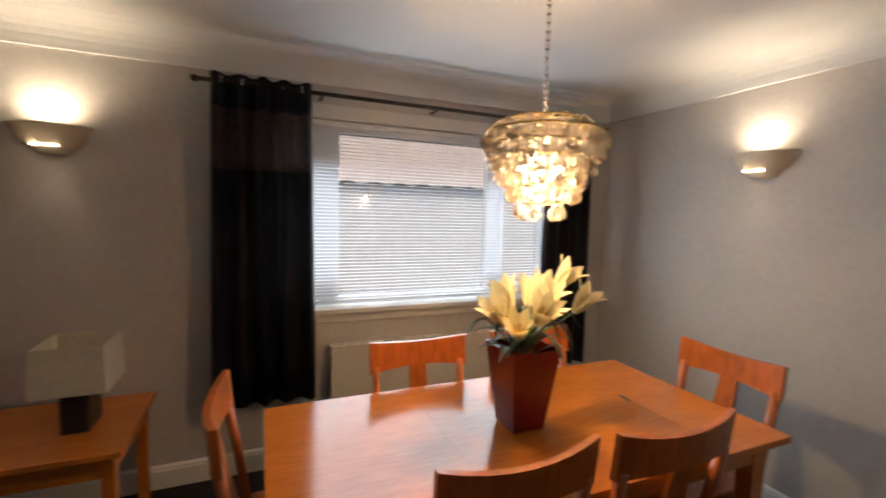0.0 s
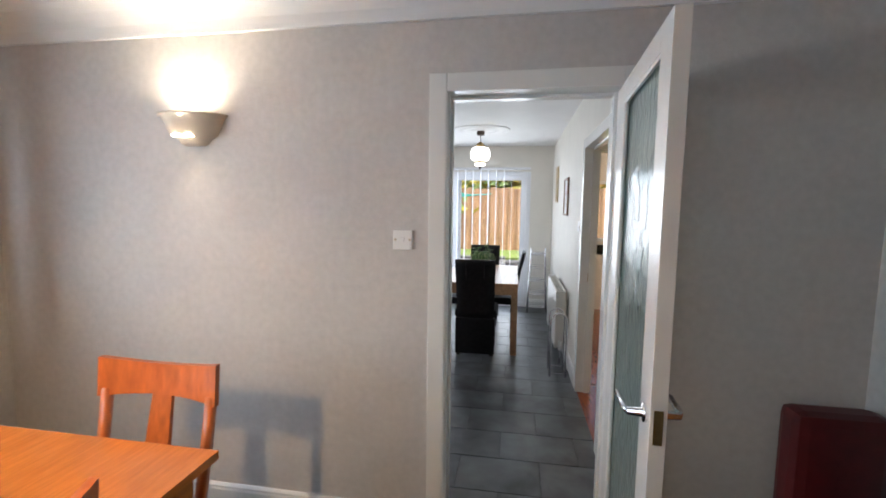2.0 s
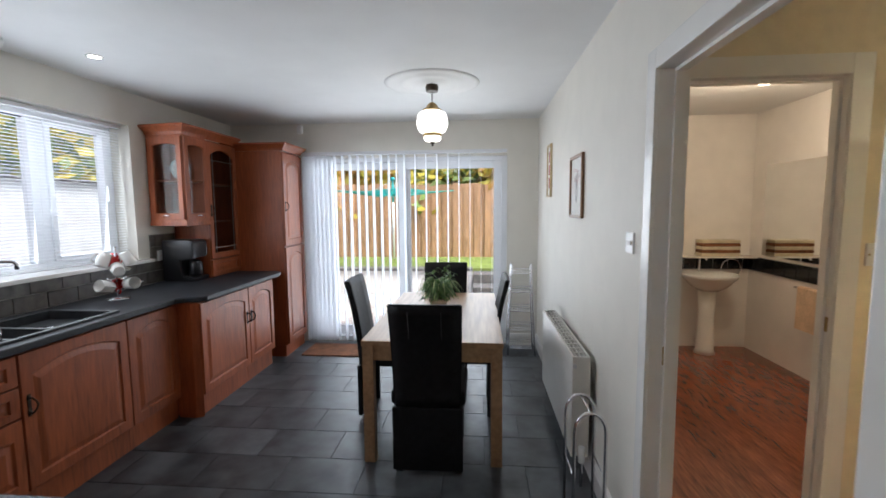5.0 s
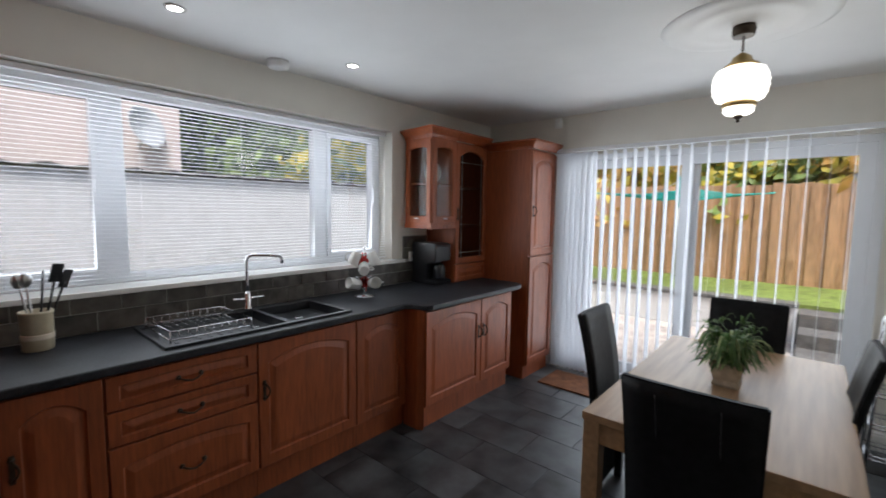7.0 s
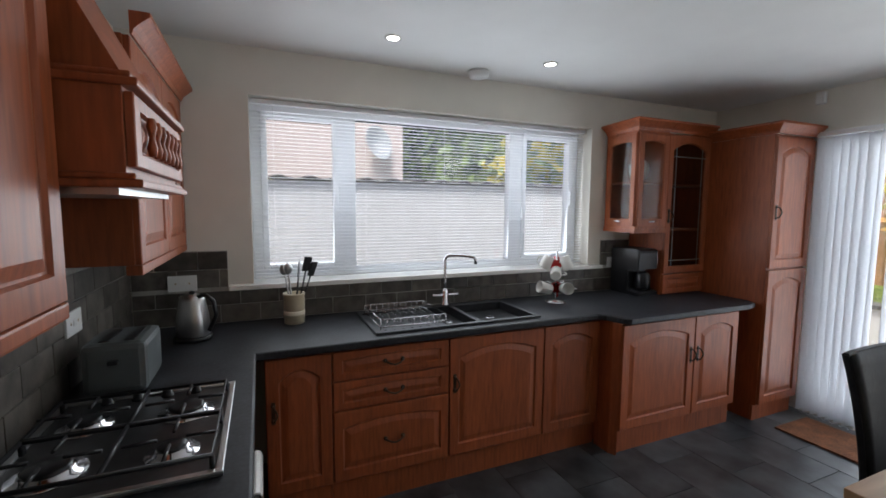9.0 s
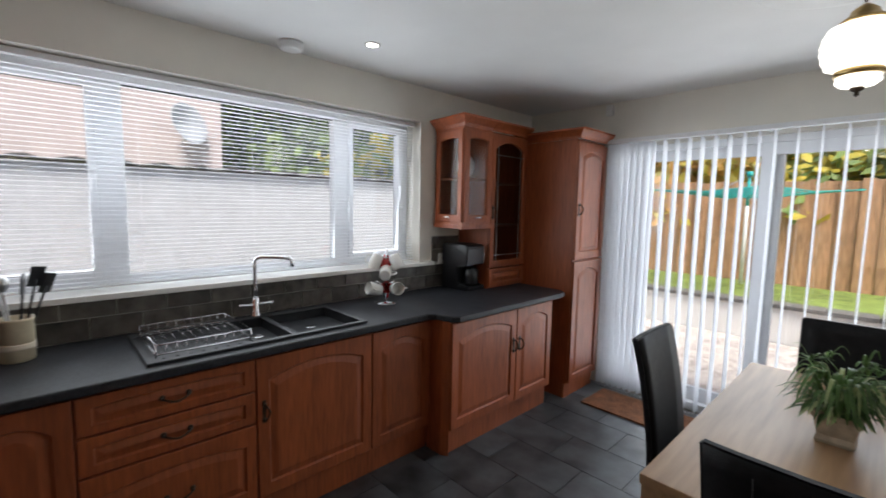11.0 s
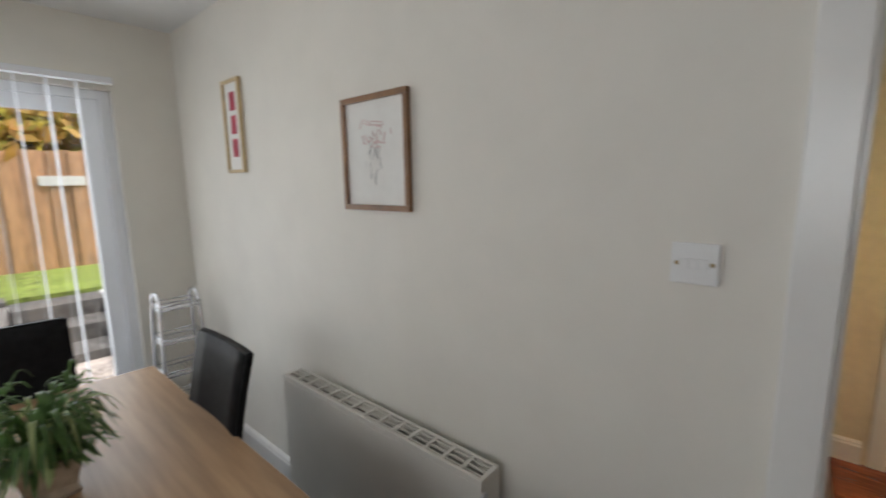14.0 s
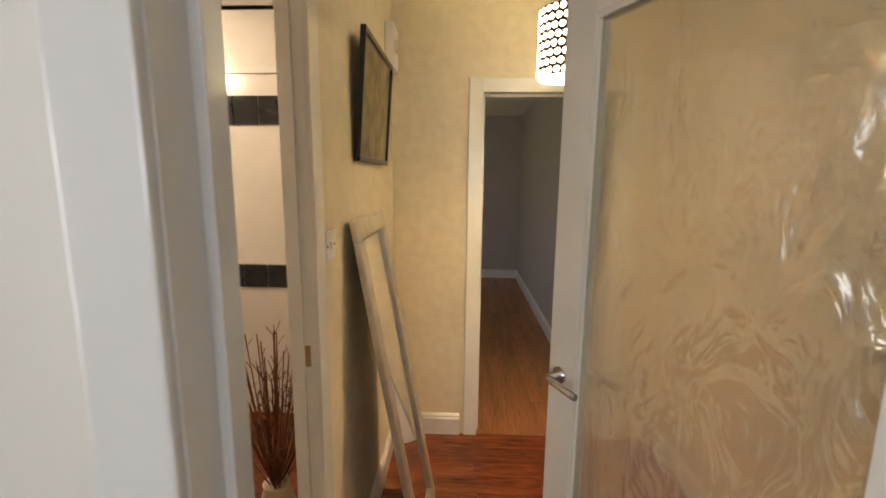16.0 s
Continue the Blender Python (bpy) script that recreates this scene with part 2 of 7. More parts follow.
M_RAD = mat("white_radiator_enamel", (0.66, 0.63, 0.57), 0.3, scale=4, vary=0.03)
# shade seen through the radiator grille, put into a darker colour
M_RADD = mat("grille_slot_shade", (0.26, 0.24, 0.205), 0.6, scale=8, vary=0.1)
M_FABRIC = mat("black_satin_curtain", (0.012, 0.012, 0.018), 0.55, scale=40, vary=0.3, bump=0.2, bscale=200)
M_SHEER = mat("brown_curtain_band", (0.085, 0.06, 0.052), 0.6, scale=40, vary=0.25, bump=0.2, bscale=200)
M_SLAT = mat("white_blind_slat", (0.84, 0.85, 0.87), 0.4, scale=6, vary=0.01, sub=0.35)
M_LOUVRE = mat("white_vertical_louvre", (0.85, 0.86, 0.88), 0.7, scale=40, vary=0.02, sub=0.6)
M_GLASS = glass_mat("window_glass", clear=0.96)
M_CABGLASS = glass_mat("cabinet_glass", (0.85, 0.83, 0.80), clear=0.95, gloss=0.025)
M_LEAD = mat("lead_strip", (0.32, 0.31, 0.30), 0.4, 0.8, scale=20, vary=0.1)
M_FROSTG = glass_mat("green_frosted_glass", (0.56, 0.66, 0.62), 0.32, 0.25, 22, (1, 1, 0.5), clear=0.85, gloss=0.07)
M_FROSTY = glass_mat("rippled_obscure_glass", (0.92, 0.89, 0.81), 0.22, 0.7, 13, (1, 1, 0.5), clear=0.95, milk=0.22, gloss=0.18)
M_MIRROR = mat("mirror", (0.88, 0.89, 0.89), 0.02, 1.0, scale=2, vary=0.0)
M_CERAM = mat("white_ceramic", (0.80, 0.79, 0.76), 0.12, scale=6, vary=0.02)
M_RED = mat("red_glaze", (0.55, 0.03, 0.03), 0.2, scale=10, vary=0.1)
M_CREAMC = mat("cream_stoneware", (0.62, 0.54, 0.38), 0.35, scale=14, vary=0.12)
M_VASE = mat("dark_red_vase_glass", (0.20, 0.014, 0.012), 0.22, scale=5, vary=0.2, coat=0.2)
M_PETAL = mat("cream_lily_petal", (0.80, 0.72, 0.45), 0.5, scale=30, vary=0.08, sub=0.3)
M_YELLOW = mat("yellow_stamen", (0.75, 0.42, 0.04), 0.6, scale=30, vary=0.1)
M_LEAF = mat("spider_plant_leaf", (0.10, 0.20, 0.05), 0.4, scale=25, vary=0.35, sub=0.25)
M_LEAFV = mat("pale_leaf_stripe", (0.38, 0.46, 0.20), 0.4, scale=25, vary=0.2, sub=0.25)
M_DLEAF = mat("dark_green_leaf", (0.035, 0.07, 0.022), 0.4, scale=25, vary=0.3)
M_PLASTER = mat("ivory_plaster", (0.74, 0.66, 0.54), 0.7, scale=12, vary=0.05)
M_BULB = mat("glowing_bulb", (1, 0.9, 0.7), 0.5, emit=10, emit_colour=(1.0, 0.80, 0.52))
M_LAMPGLASS = mat("lit_moulded_glass", (0.95, 0.92, 0.85), 0.3, emit=1.6, emit_colour=(1.0, 0.94, 0.84), bump=0.8, bscale=36)
M_SPOTG = mat("lit_downlight_lens", (1, 1, 0.95), 0.4, emit=12, emit_colour=(1.0, 0.95, 0.86))
M_LITSHADE = mat("lit_white_shade", (0.95, 0.9, 0.75), 0.6, emit=3.2, emit_colour=(1.0, 0.86, 0.56))
M_SHADEPLATE = mat("dark_bronze_shade_band", (0.035, 0.022, 0.010), 0.5, 0.3, scale=20, vary=0.2)
M_CRYSTAL = mat("smoky_crystal", (0.60, 0.54, 0.47), 0.06, scale=6, vary=0.03, trans=0.8, sub=0.10)
M_BRASS = mat("aged_brass", (0.42, 0.30, 0.13), 0.35, 0.9, scale=16, vary=0.2)
M_PARCH = mat("cream_lamp_shade", (0.80, 0.74, 0.60), 0.8, scale=40, vary=0.06, sub=0.2)
M_FRAMEW = mat("brown_picture_frame", (0.27, 0.135, 0.060), 0.4, scale=20, vary=0.2)
M_FRAMEP = mat("pale_picture_frame", (0.62, 0.48, 0.27), 0.45, scale=20, vary=0.12)
M_PAPER = mat("white_mount_paper", (0.80, 0.79, 0.75), 0.7, scale=20, vary=0.02)
M_PINK = mat("faded_pink_ink", (0.74, 0.54, 0.52), 0.8, scale=30, vary=0.2)
M_GREYINK = mat("grey_ink", (0.64, 0.64, 0.62), 0.8, scale=30, vary=0.2)
M_REDINK = mat("crimson_print", (0.45, 0.06, 0.09), 0.7, scale=40, vary=0.25)
M_SEPIA = mat("sepia_print", (0.28, 0.22, 0.12), 0.5, scale=9, vary=0.4)
M_MAT = mat("brown_coir_doormat", (0.22, 0.085, 0.035), 0.95, scale=90, vary=0.35, bump=0.7, bscale=260)
M_TILEW = mat("white_bathroom_tile", (0.78, 0.74, 0.70), 0.2, scale=6, vary=0.03)
M_TILEB = mat("black_bathroom_tile", (0.016, 0.018, 0.02), 0.12, scale=12, vary=0.3, rand=0.2)
M_TOWEL = mat("peach_towel", (0.66, 0.46, 0.30), 0.95, scale=80, vary=0.15, bump=0.6, bscale=200)
M_TWIG = mat("dried_brown_twig", (0.16, 0.055, 0.022), 0.8, scale=30, vary=0.3)
M_SILVERF = mat("silver_mirror_frame", (0.58, 0.53, 0.44), 0.35, 0.6, scale=20, vary=0.1)
M_DARKRED = mat("dark_red_leather", (0.10, 0.008, 0.010), 0.45, scale=14, vary=0.2, bump=0.15, bscale=90)
M_SWITCH = mat("white_switch_plastic", (0.78, 0.78, 0.77), 0.3, scale=5, vary=0.01)
M_TEAL = mat("teal_line_cord", (0.02, 0.42, 0.40), 0.5, scale=20, vary=0.1)
M_FENCE = mat("orange_brown_fence_board", (0.56, 0.32, 0.18), 0.85, scale=9, vary=0.25, stretch=(6, 6, 0.6), rand=0.16)
M_GRASS = mat("lawn", (0.20, 0.27, 0.055), 0.9, scale=9, vary=0.35, bump=0.6, bscale=60)
M_GRAVEL = mat("pinkish_gravel_paving", (0.56, 0.50, 0.46), 0.9, scale=26, vary=0.3, bump=0.6, bscale=70)
M_RENDER = mat("white_painted_render", (0.74, 0.74, 0.73), 0.85, scale=10, vary=0.06, bump=0.3, bscale=60)
M_DASH = mat("pebble_dash_wall", (0.52, 0.54, 0.57), 0.95, scale=60, vary=0.10, bump=0.8, bscale=120)
M_HOUSE = mat("pinkish_harled_house", (0.56, 0.47, 0.45), 0.9, scale=30, vary=0.1, bump=0.4, bscale=90)
M_COPING = mat("dark_coping_stone", (0.15, 0.145, 0.14), 0.85, scale=14, vary=0.25)
M_ROOF = mat("grey_roof_tile", (0.11, 0.10, 0.10), 0.8, scale=12, vary=0.25)
M_AUT1 = mat("yellow_autumn_leaf", (0.60, 0.46, 0.06), 0.6, scale=3, vary=0.3, second=(0.30, 0.32, 0.05), sub=0.35)
M_AUT2 = mat("orange_autumn_leaf", (0.58, 0.30, 0.08), 0.6, scale=3, vary=0.3, second=(0.36, 0.27, 0.05), sub=0.35)
M_GREENL = mat("green_hedge_leaf", (0.24, 0.34, 0.10), 0.6, scale=3, vary=0.35, sub=0.3)
M_DARKTREE = mat("dark_conifer_needle", (0.12, 0.18, 0.09), 0.7, scale=3, vary=0.4, sub=0.2)
M_BARK = mat("grey_brown_bark", (0.13, 0.10, 0.075), 0.9, scale=20, vary=0.3, bump=0.6, bscale=40)
M_WATER = mat("grey_dish", (0.40, 0.42, 0.45), 0.5, scale=5, vary=0.05)


# ---- building helpers ----
WORLD_OF = {}


def thing(name, label, category, loc=(0, 0, 0), rz=0.0, group="", kind=""):
    e = new(name)
    e.empty_display_size = 0.1
    m = pose(*loc, 0, 0, rz)
    e.matrix_basis = m
    WORLD_OF[e] = m
    return tagged(e, label, category, group, kind)


def part(name, bm, material, parent=None, label="", local=False):
    me = bpy.data.meshes.new(name)
    if parent is not None and not local:
        bm.transform(WORLD_OF[parent].inverted())
    bm.to_mesh(me)
    bm.free()
    me.materials.append(material)
    o = new(name, me)
    if parent is not None:
        o.parent = parent
        WORLD_OF[o] = WORLD_OF[parent]
    else:
        WORLD_OF[o] = Matrix()
    if label:
        o["label"] = label
    return o


def solo(name, bm, material, label, category, group="", kind=""):
    """A thing that is one single mesh, with its origin at its base."""
    lo = [min(v.co[i] for v in bm.verts) for i in range(3)]
    hi = [max(v.co[i] for v in bm.verts) for i in range(3)]
    at = Vector(((lo[0] + hi[0]) / 2, (lo[1] + hi[1]) / 2, lo[2]))
    bm.transform(Matrix.Translation(-at))
    o = part(name, bm, material)
    o.location = at
    return tagged(o, label, category, group, kind)


def BM():
    return bmesh.new()


def box(bm, lo, hi, bevel=0.0, m=None):
    r = bmesh.ops.create_cube(bm, size=1.0)
    vs = r["verts"]
    for v in vs:
        v.co = Vector([lo[i] + (v.co[i] + 0.5) * (hi[i] - lo[i]) for i in range(3)])
    if bevel:
        es = list({e for v in vs for e in v.link_edges})
        rb = bmesh.ops.bevel(bm, geom=es, offset=bevel, segments=2, affect="EDGES", profile=0.6)
        vs = list({v for f in rb["faces"] for v in f.verts} | {v for v in vs if v.is_valid})
    if m is not None:
        bmesh.ops.transform(bm, matrix=m, verts=vs)
    return bm


def bx(lo, hi, bevel=0.0, m=None):
    return box(BM(), lo, hi, bevel, m)


def cyl(bm, a, b, r, r2=None, seg=12, caps=True):
    a, b = Vector(a), Vector(b)
    d = b - a
    q = d.to_track_quat("Z", "Y").to_matrix().to_4x4()
    m = Matrix.Translation((a + b) / 2) @ q
    res = bmesh.ops.create_cone(bm, cap_ends=caps, segments=seg, radius1=r, radius2=r if r2 is None else r2, depth=d.length, matrix=m)
    for v in res["verts"]:
        for f in v.link_faces:
            if len(f.verts) == 4:
                f.smooth = True
    return bm


def tube(bm, pts, r, seg=8):
    """A round bar bent through the given points."""
    pts = [Vector(p) for p in pts]
    rings = []
    up = None
    for i, p in enumerate(pts):
        d = (pts[min(i + 1, len(pts) - 1)] - pts[max(i - 1, 0)]).normalized()
        if up is None:
            up = d.orthogonal().normalized()
        up = (up - d * up.dot(d)).normalized()
        side = d.cross(up)
        rings.append([bm.verts.new(p + r * (math.cos(k * math.tau / seg) * up + math.sin(k * math.tau / seg) * side)) for k in range(seg)])
    for a, b in zip(rings, rings[1:]):
        for k in range(seg):
            f = bm.faces.new((a[k], a[(k + 1) % seg], b[(k + 1) % seg], b[k]))
            f.smooth = True
    bm.faces.new(list(reversed(rings[0])))
    bm.faces.new(rings[-1])
    return bm


def lathe(bm, prof, centre=(0, 0, 0), seg=28, smooth=True, square=False):
    """A turned shape; prof is (radius, height) from bottom to top. square: four-sided."""
    seg = 4 if square else seg
    rings = []
    for r, z in prof:
        rings.append([bm.verts.new((centre[0] + r * math.cos(math.tau * (k + (0.5 if square else 0)) / seg),
                                    centre[1] + r * math.sin(math.tau * (k + (0.5 if square else 0)) / seg), centre[2] + z)) for k in range(seg)])
    for a, b in zip(rings, rings[1:]):
        for k in range(seg):
            f = bm.faces.new((a[k], a[(k + 1) % seg], b[(k + 1) % seg], b[k]))
            f.smooth = smooth and not square
    if prof[0][0] > 0.001:
        bm.faces.new(list(reversed(rings[0])))
    if prof[-1][0] > 0.001:
        bm.faces.new(rings[-1])
    return bm


def prism(bm, poly, axis, lo, hi):
    """A flat outline pushed along an axis: poly holds pairs of the two other coordinates."""
    def co(p, h):
        return {"x": (h, p[0], p[1]), "y": (p[0], h, p[1]), "z": (p[0], p[1], h)}[axis]
    a = [bm.verts.new(co(p, lo)) for p in poly]
    b = [bm.verts.new(co(p, hi)) for p in poly]
    n = len(poly)
    bm.faces.new(a)
    bm.faces.new(list(reversed(b)))
    for k in range(n):
        bm.faces.new((a[k], b[k], b[(k + 1) % n], a[(k + 1) % n]))
    bmesh.ops.recalc_face_normals(bm, faces=bm.faces)
    return bm


def panel_front(w, h, t=0.02, arch=0.0, stile=0.055, rail=0.06, hole=False):
    """A framed front in u (width), v (height), out: with a raised panel, or open for glass; the inner top may be arched."""
    bm = BM()
    n = 9
    def ring(du, dv, z, top_arch, outer=False):
        pts = [(du, dv), (w - du, dv)]
        for k in range(n):
            s = k / (n - 1)
            u = w - du - s * (w - 2 * du)
            top = h - dv
            if not outer:
                top -= top_arch * (2 * s - 1) ** 2
            pts.append((u, top))
        return [bm.verts.new((p[0], p[1], z)) for p in pts]
    rings = [ring(0, 0, 0, 0, True), ring(0, 0, t - 0.003, 0, True), ring(0.003, 0.003, t, 0, True), ring(stile, rail, t, arch),
             ring(stile + 0.006, rail + 0.006, t - 0.009, arch)]
    if hole:
        rings.append(ring(stile + 0.006, rail + 0.006, 0, arch))
    else:
        rings += [ring(stile + 0.012, rail + 0.012, t - 0.009, arch), ring(stile + 0.04, rail + 0.04, t - 0.001, arch)]
    for a, b in zip(rings, rings[1:]):
        m = len(a)
        for k in range(m):
            bm.faces.new((a[k], a[(k + 1) % m], b[(k + 1) % m], b[k]))
    if hole:
        a, b = rings[-1], rings[0]
        for k in range(len(a)):
            bm.faces.new((a[k], a[(k + 1) % len(a)], b[(k + 1) % len(b)], b[k]))
    else:
        bm.faces.new(rings[-1])
        bm.faces.new(list(reversed(rings[0])))
    bmesh.ops.recalc_face_normals(bm, faces=bm.faces)
    return bm


def facing(o, u, v, out):
    """A matrix that carries u, v, out to the given axes from the corner o."""
    m = Matrix((Vector(u), Vector(v), Vector(out))).transposed().to_4x4()
    return Matrix.Translation(o) @ m


def wall_with_holes(name, axis, a, b, t0, t1, h, holes, material, label):
    """A wall along an axis from a to b, thick from t0 to t1, with openings (lo, hi, z0, z1)."""
    bm = BM()
    cuts = sorted(holes)
    pos = a
    def seg(p, q, z0, z1):
        if q - p < 1e-4 or z1 - z0 < 1e-4:
            return
        if axis == "x":
            box(bm, (p, t0, z0), (q, t1, z1))
        else:
            box(bm, (t0, p, z0), (t1, q, z1))
    for lo, hi, z0, z1 in cuts:
        seg(pos, lo, 0, h)
        seg(lo, hi, 0, z0)
        seg(lo, hi, z1, h)
        pos = hi
    seg(pos, b, 0, h)
    o = part(name, bm, material)
    return tagged(o, label, "wall", kind="structure")


# ---- structure ----
CEIL = 2.46
# dining room: x -3.2 to 0.57, y -4.4 to -0.1; kitchen: x -3.42 to 0, y 0.25 to 4.78
def slab(name, lo, hi, material, label, category):
    return tagged(part(name, bx(lo, hi), material), label, category, kind="structure")


floor_kitchen = slab("floor_kitchen", (-3.42, -0.1, -0.12), (0.0, 4.78, -0.006), M_FLOORG, "dark slate effect tiled kitchen floor", "floor")
slab("floor_dining", (-3.2, -4.4, -0.12), (0.80, -0.1, 0.0), M_CARPET, "charcoal fitted carpet in the dining room", "floor")
floor_hall = slab("floor_hall", (0.0, 0.3, -0.12), (2.06, 1.87, -0.006), M_CHERRYD, "reddish brown laminate floor in the hall", "floor")
floor_bath = slab("floor_bathroom", (0.1, 1.87, -0.12), (2.22, 4.84, 0.0), M_HALLF, "reddish brown wooden bathroom floor", "floor")
floor_bed = slab("floor_bedroom", (2.06, 0.57, -0.12), (6.3, 3.4, -0.006), M_CHERRYD, "oak laminate bedroom floor", "floor")
slab("ceiling_kitchen", (-3.42, 0.07, CEIL), (0.0, 4.78, CEIL + 0.12), M_CEIL, "plain white painted kitchen ceiling", "ceiling")
slab("ceiling_dining", (-3.2, -4.4, CEIL - 0.02), (0.80, -0.1, CEIL + 0.12), M_CEIL, "white painted dining room ceiling", "ceiling")
slab("ceiling_hall", (0.1, 0.3, CEIL), (2.06, 1.8, CEIL + 0.12), M_CEIL, "white painted hall ceiling", "ceiling")
slab("ceiling_bathroom", (0.1, 1.87, CEIL), (2.22, 4.84, CEIL + 0.12), M_CEIL, "white bathroom ceiling", "ceiling")
slab("ceiling_bedroom", (2.16, 0.57, CEIL), (6.3, 3.4, CEIL + 0.12), M_CEIL, "white bedroom ceiling", "ceiling")
DX0, DX1 = -0.84, -0.14
wall_with_holes("wall_partition_dining", "x", -3.5, 0.80, -0.1, 0.07, 2.58, [(DX0 - 0.03, DX1 + 0.03, 0, 2.03)], M_DINWALL, "grey textured wallpapered wall with a doorway")
slab("wall_partition_kitchen", (-3.42, 0.07, 0), (-1.15, 0.25, 2.58), M_CREAM, "cream painted kitchen wall behind the hob", "wall")
wall_with_holes("wall_partition_doorway", "x", -1.15, 0.0, 0.07, 0.076, 2.58, [(DX0 - 0.03, DX1 + 0.03, 0, 2.03)], M_CREAM, "cream painted kitchen face of the doorway wall")
wall_with_holes("wall_dining_window", "y", -4.4, -0.1, -3.5, -3.2, 2.58, [(-2.75, -0.55, 0.95, 2.10)], M_DINWALL, "grey wallpapered wall with a wide window")
slab("wall_dining_south", (-3.5, -4.55, 0), (0.93, -4.4, 2.58), M_DINWALL, "grey wallpapered dining room wall", "wall")
slab("wall_dining_east", (0.80, -4.4, 0), (0.93, 0.07, 2.58), M_DINWALL, "grey wallpapered dining room wall", "wall")
wall_with_holes("wall_kitchen_window", "y", 0.25, 4.78, -3.72, -3.42, 2.58, [(0.86, 3.34, 1.11, 2.20)], M_CREAM, "cream kitchen wall with a long window above the sink")
wall_with_holes("wall_patio", "x", -3.72, 0.0, 4.78, 5.02, 2.58, [(-2.56, -0.33, 0.0, 2.08)], M_CREAM, "cream wall with wide sliding patio doors")
HY0, HY1 = 0.78, 1.675
wall_with_holes("wall_kitchen_hall", "y", 0.07, 5.02, 0.0, 0.1, 2.58, [(HY0 - 0.03, HY1 + 0.03, 0, 2.03)], M_CREAM, "off-white kitchen wall with a doorway to the hall")
BX0, BX1 = 0.125, 0.735
wall_with_holes("wall_hall_bathroom", "x", 0.1, 2.22, 1.82, 1.87, 2.58, [(BX0 - 0.02, BX1 + 0.03, 0, 2.03)], M_HALLW, "pale yellow hall wall with the bathroom doorway")
wall_with_holes("wall_hall_end", "y", 0.3, 1.82, 2.06, 2.16, 2.58, [(0.55, 1.36, 0, 2.01)], M_HALLW, "pale yellow hall wall with a doorway")
slab("wall_hall_south", (0.1, 0.2, 0), (2.16, 0.3, 2.58), M_HALLW, "pale yellow hall wall", "wall")
slab("wall_bathroom_east", (2.22, 1.82, 0), (2.32, 4.94, 2.58), M_TILEW, "half-tiled white bathroom wall", "wall")
wall_with_holes("wall_bathroom_north", "x", 0.1, 2.22, 4.84, 4.94, 2.58, [(0.50, 1.17, 1.04, 1.95)], M_TILEW, "white bathroom wall with a small window")
slab("wall_bedroom_south", (2.16, 0.47, 0), (6.4, 0.57, 2.58), M_BEDW, "grey painted bedroom wall", "wall")
slab("wall_bedroom_east", (6.3, 0.57, 0), (6.4, 3.4, 2.58), M_BEDW, "grey painted bedroom wall", "wall")
# the opening is made up, out of view, to hold the bedroom fill lamp
wall_with_holes("wall_bedroom_north", "x", 2.32, 6.4, 3.4, 3.5, 2.58, [(3.6, 5.0, 0.9, 2.1)], M_BEDW, "grey painted bedroom wall with an added, unseen opening for a fill lamp")


def skirting(name, pts, z=0.13, d=0.018, material=M_GLOSSW):
    """Skirting boards: runs of (axis, fixed, sign, from, to)."""
    bm = BM()
    for axis, c, s, a, b in pts:
        prof = [(c, 0.0), (c + s * d, 0.0), (c + s * d, z - 0.03), (c + s * d * 0.75, z - 0.02), (c + s * d * 0.75, z - 0.012), (c + s * 0.004, z), (c, z)]
        if axis == "x":
            prism(bm, [(p[0], p[1]) for p in prof], "x", a, b)
        else:
            prism(bm, [(p[0], p[1]) for p in prof], "y", a, b)
    return tagged(part(name, bm, material), "white glossy moulded skirting board", "skirting", kind="structure")


skirting("baseboard_dining", [("x", -0.1, -1, -3.2, DX0 - 0.09), ("x", -0.1, -1, DX1 + 0.09, 0.80), ("y", -3.2, 1, -4.4, -0.118), ("y", 0.80, -1, -4.4, -0.118)])
skirting("baseboard_kitchen", [("y", 0.0, -1, HY1 + 0.085, 4.762), ("x", 4.78, -1, -0.33, 0.0), ("y", 0.0, -1, 0.095, HY0 - 0.085)])
skirting("baseboard_hall", [("y", 2.06, -1, 1.43, 1.80), ("x", 1.82, -1, BX1 + 0.09, 2.06), ("x", 0.3, 1, 0.1, 2.06)])
skirting("baseboard_bedroom", [("y", 6.3, -1, 0.588, 3.4), ("x", 0.57, 1, 2.16, 6.3)])


def architrave(bm, axis, lo, hi, top, face, s, w=0.075, d=0.016):
    """Door casing on one face of a wall."""
    for (a, b, z0, z1) in ((lo - w, lo, 0, top + w), (hi, hi + w, 0, top + w), (lo, hi, top, top + w)):
        f0, f1 = sorted((face, face + s * d))
        if axis == "x":
            box(bm, (a, f0, z0), (b, f1, z1), 0.004)
        else:
            box(bm, (f0, a, z0), (f1, b, z1), 0.004)


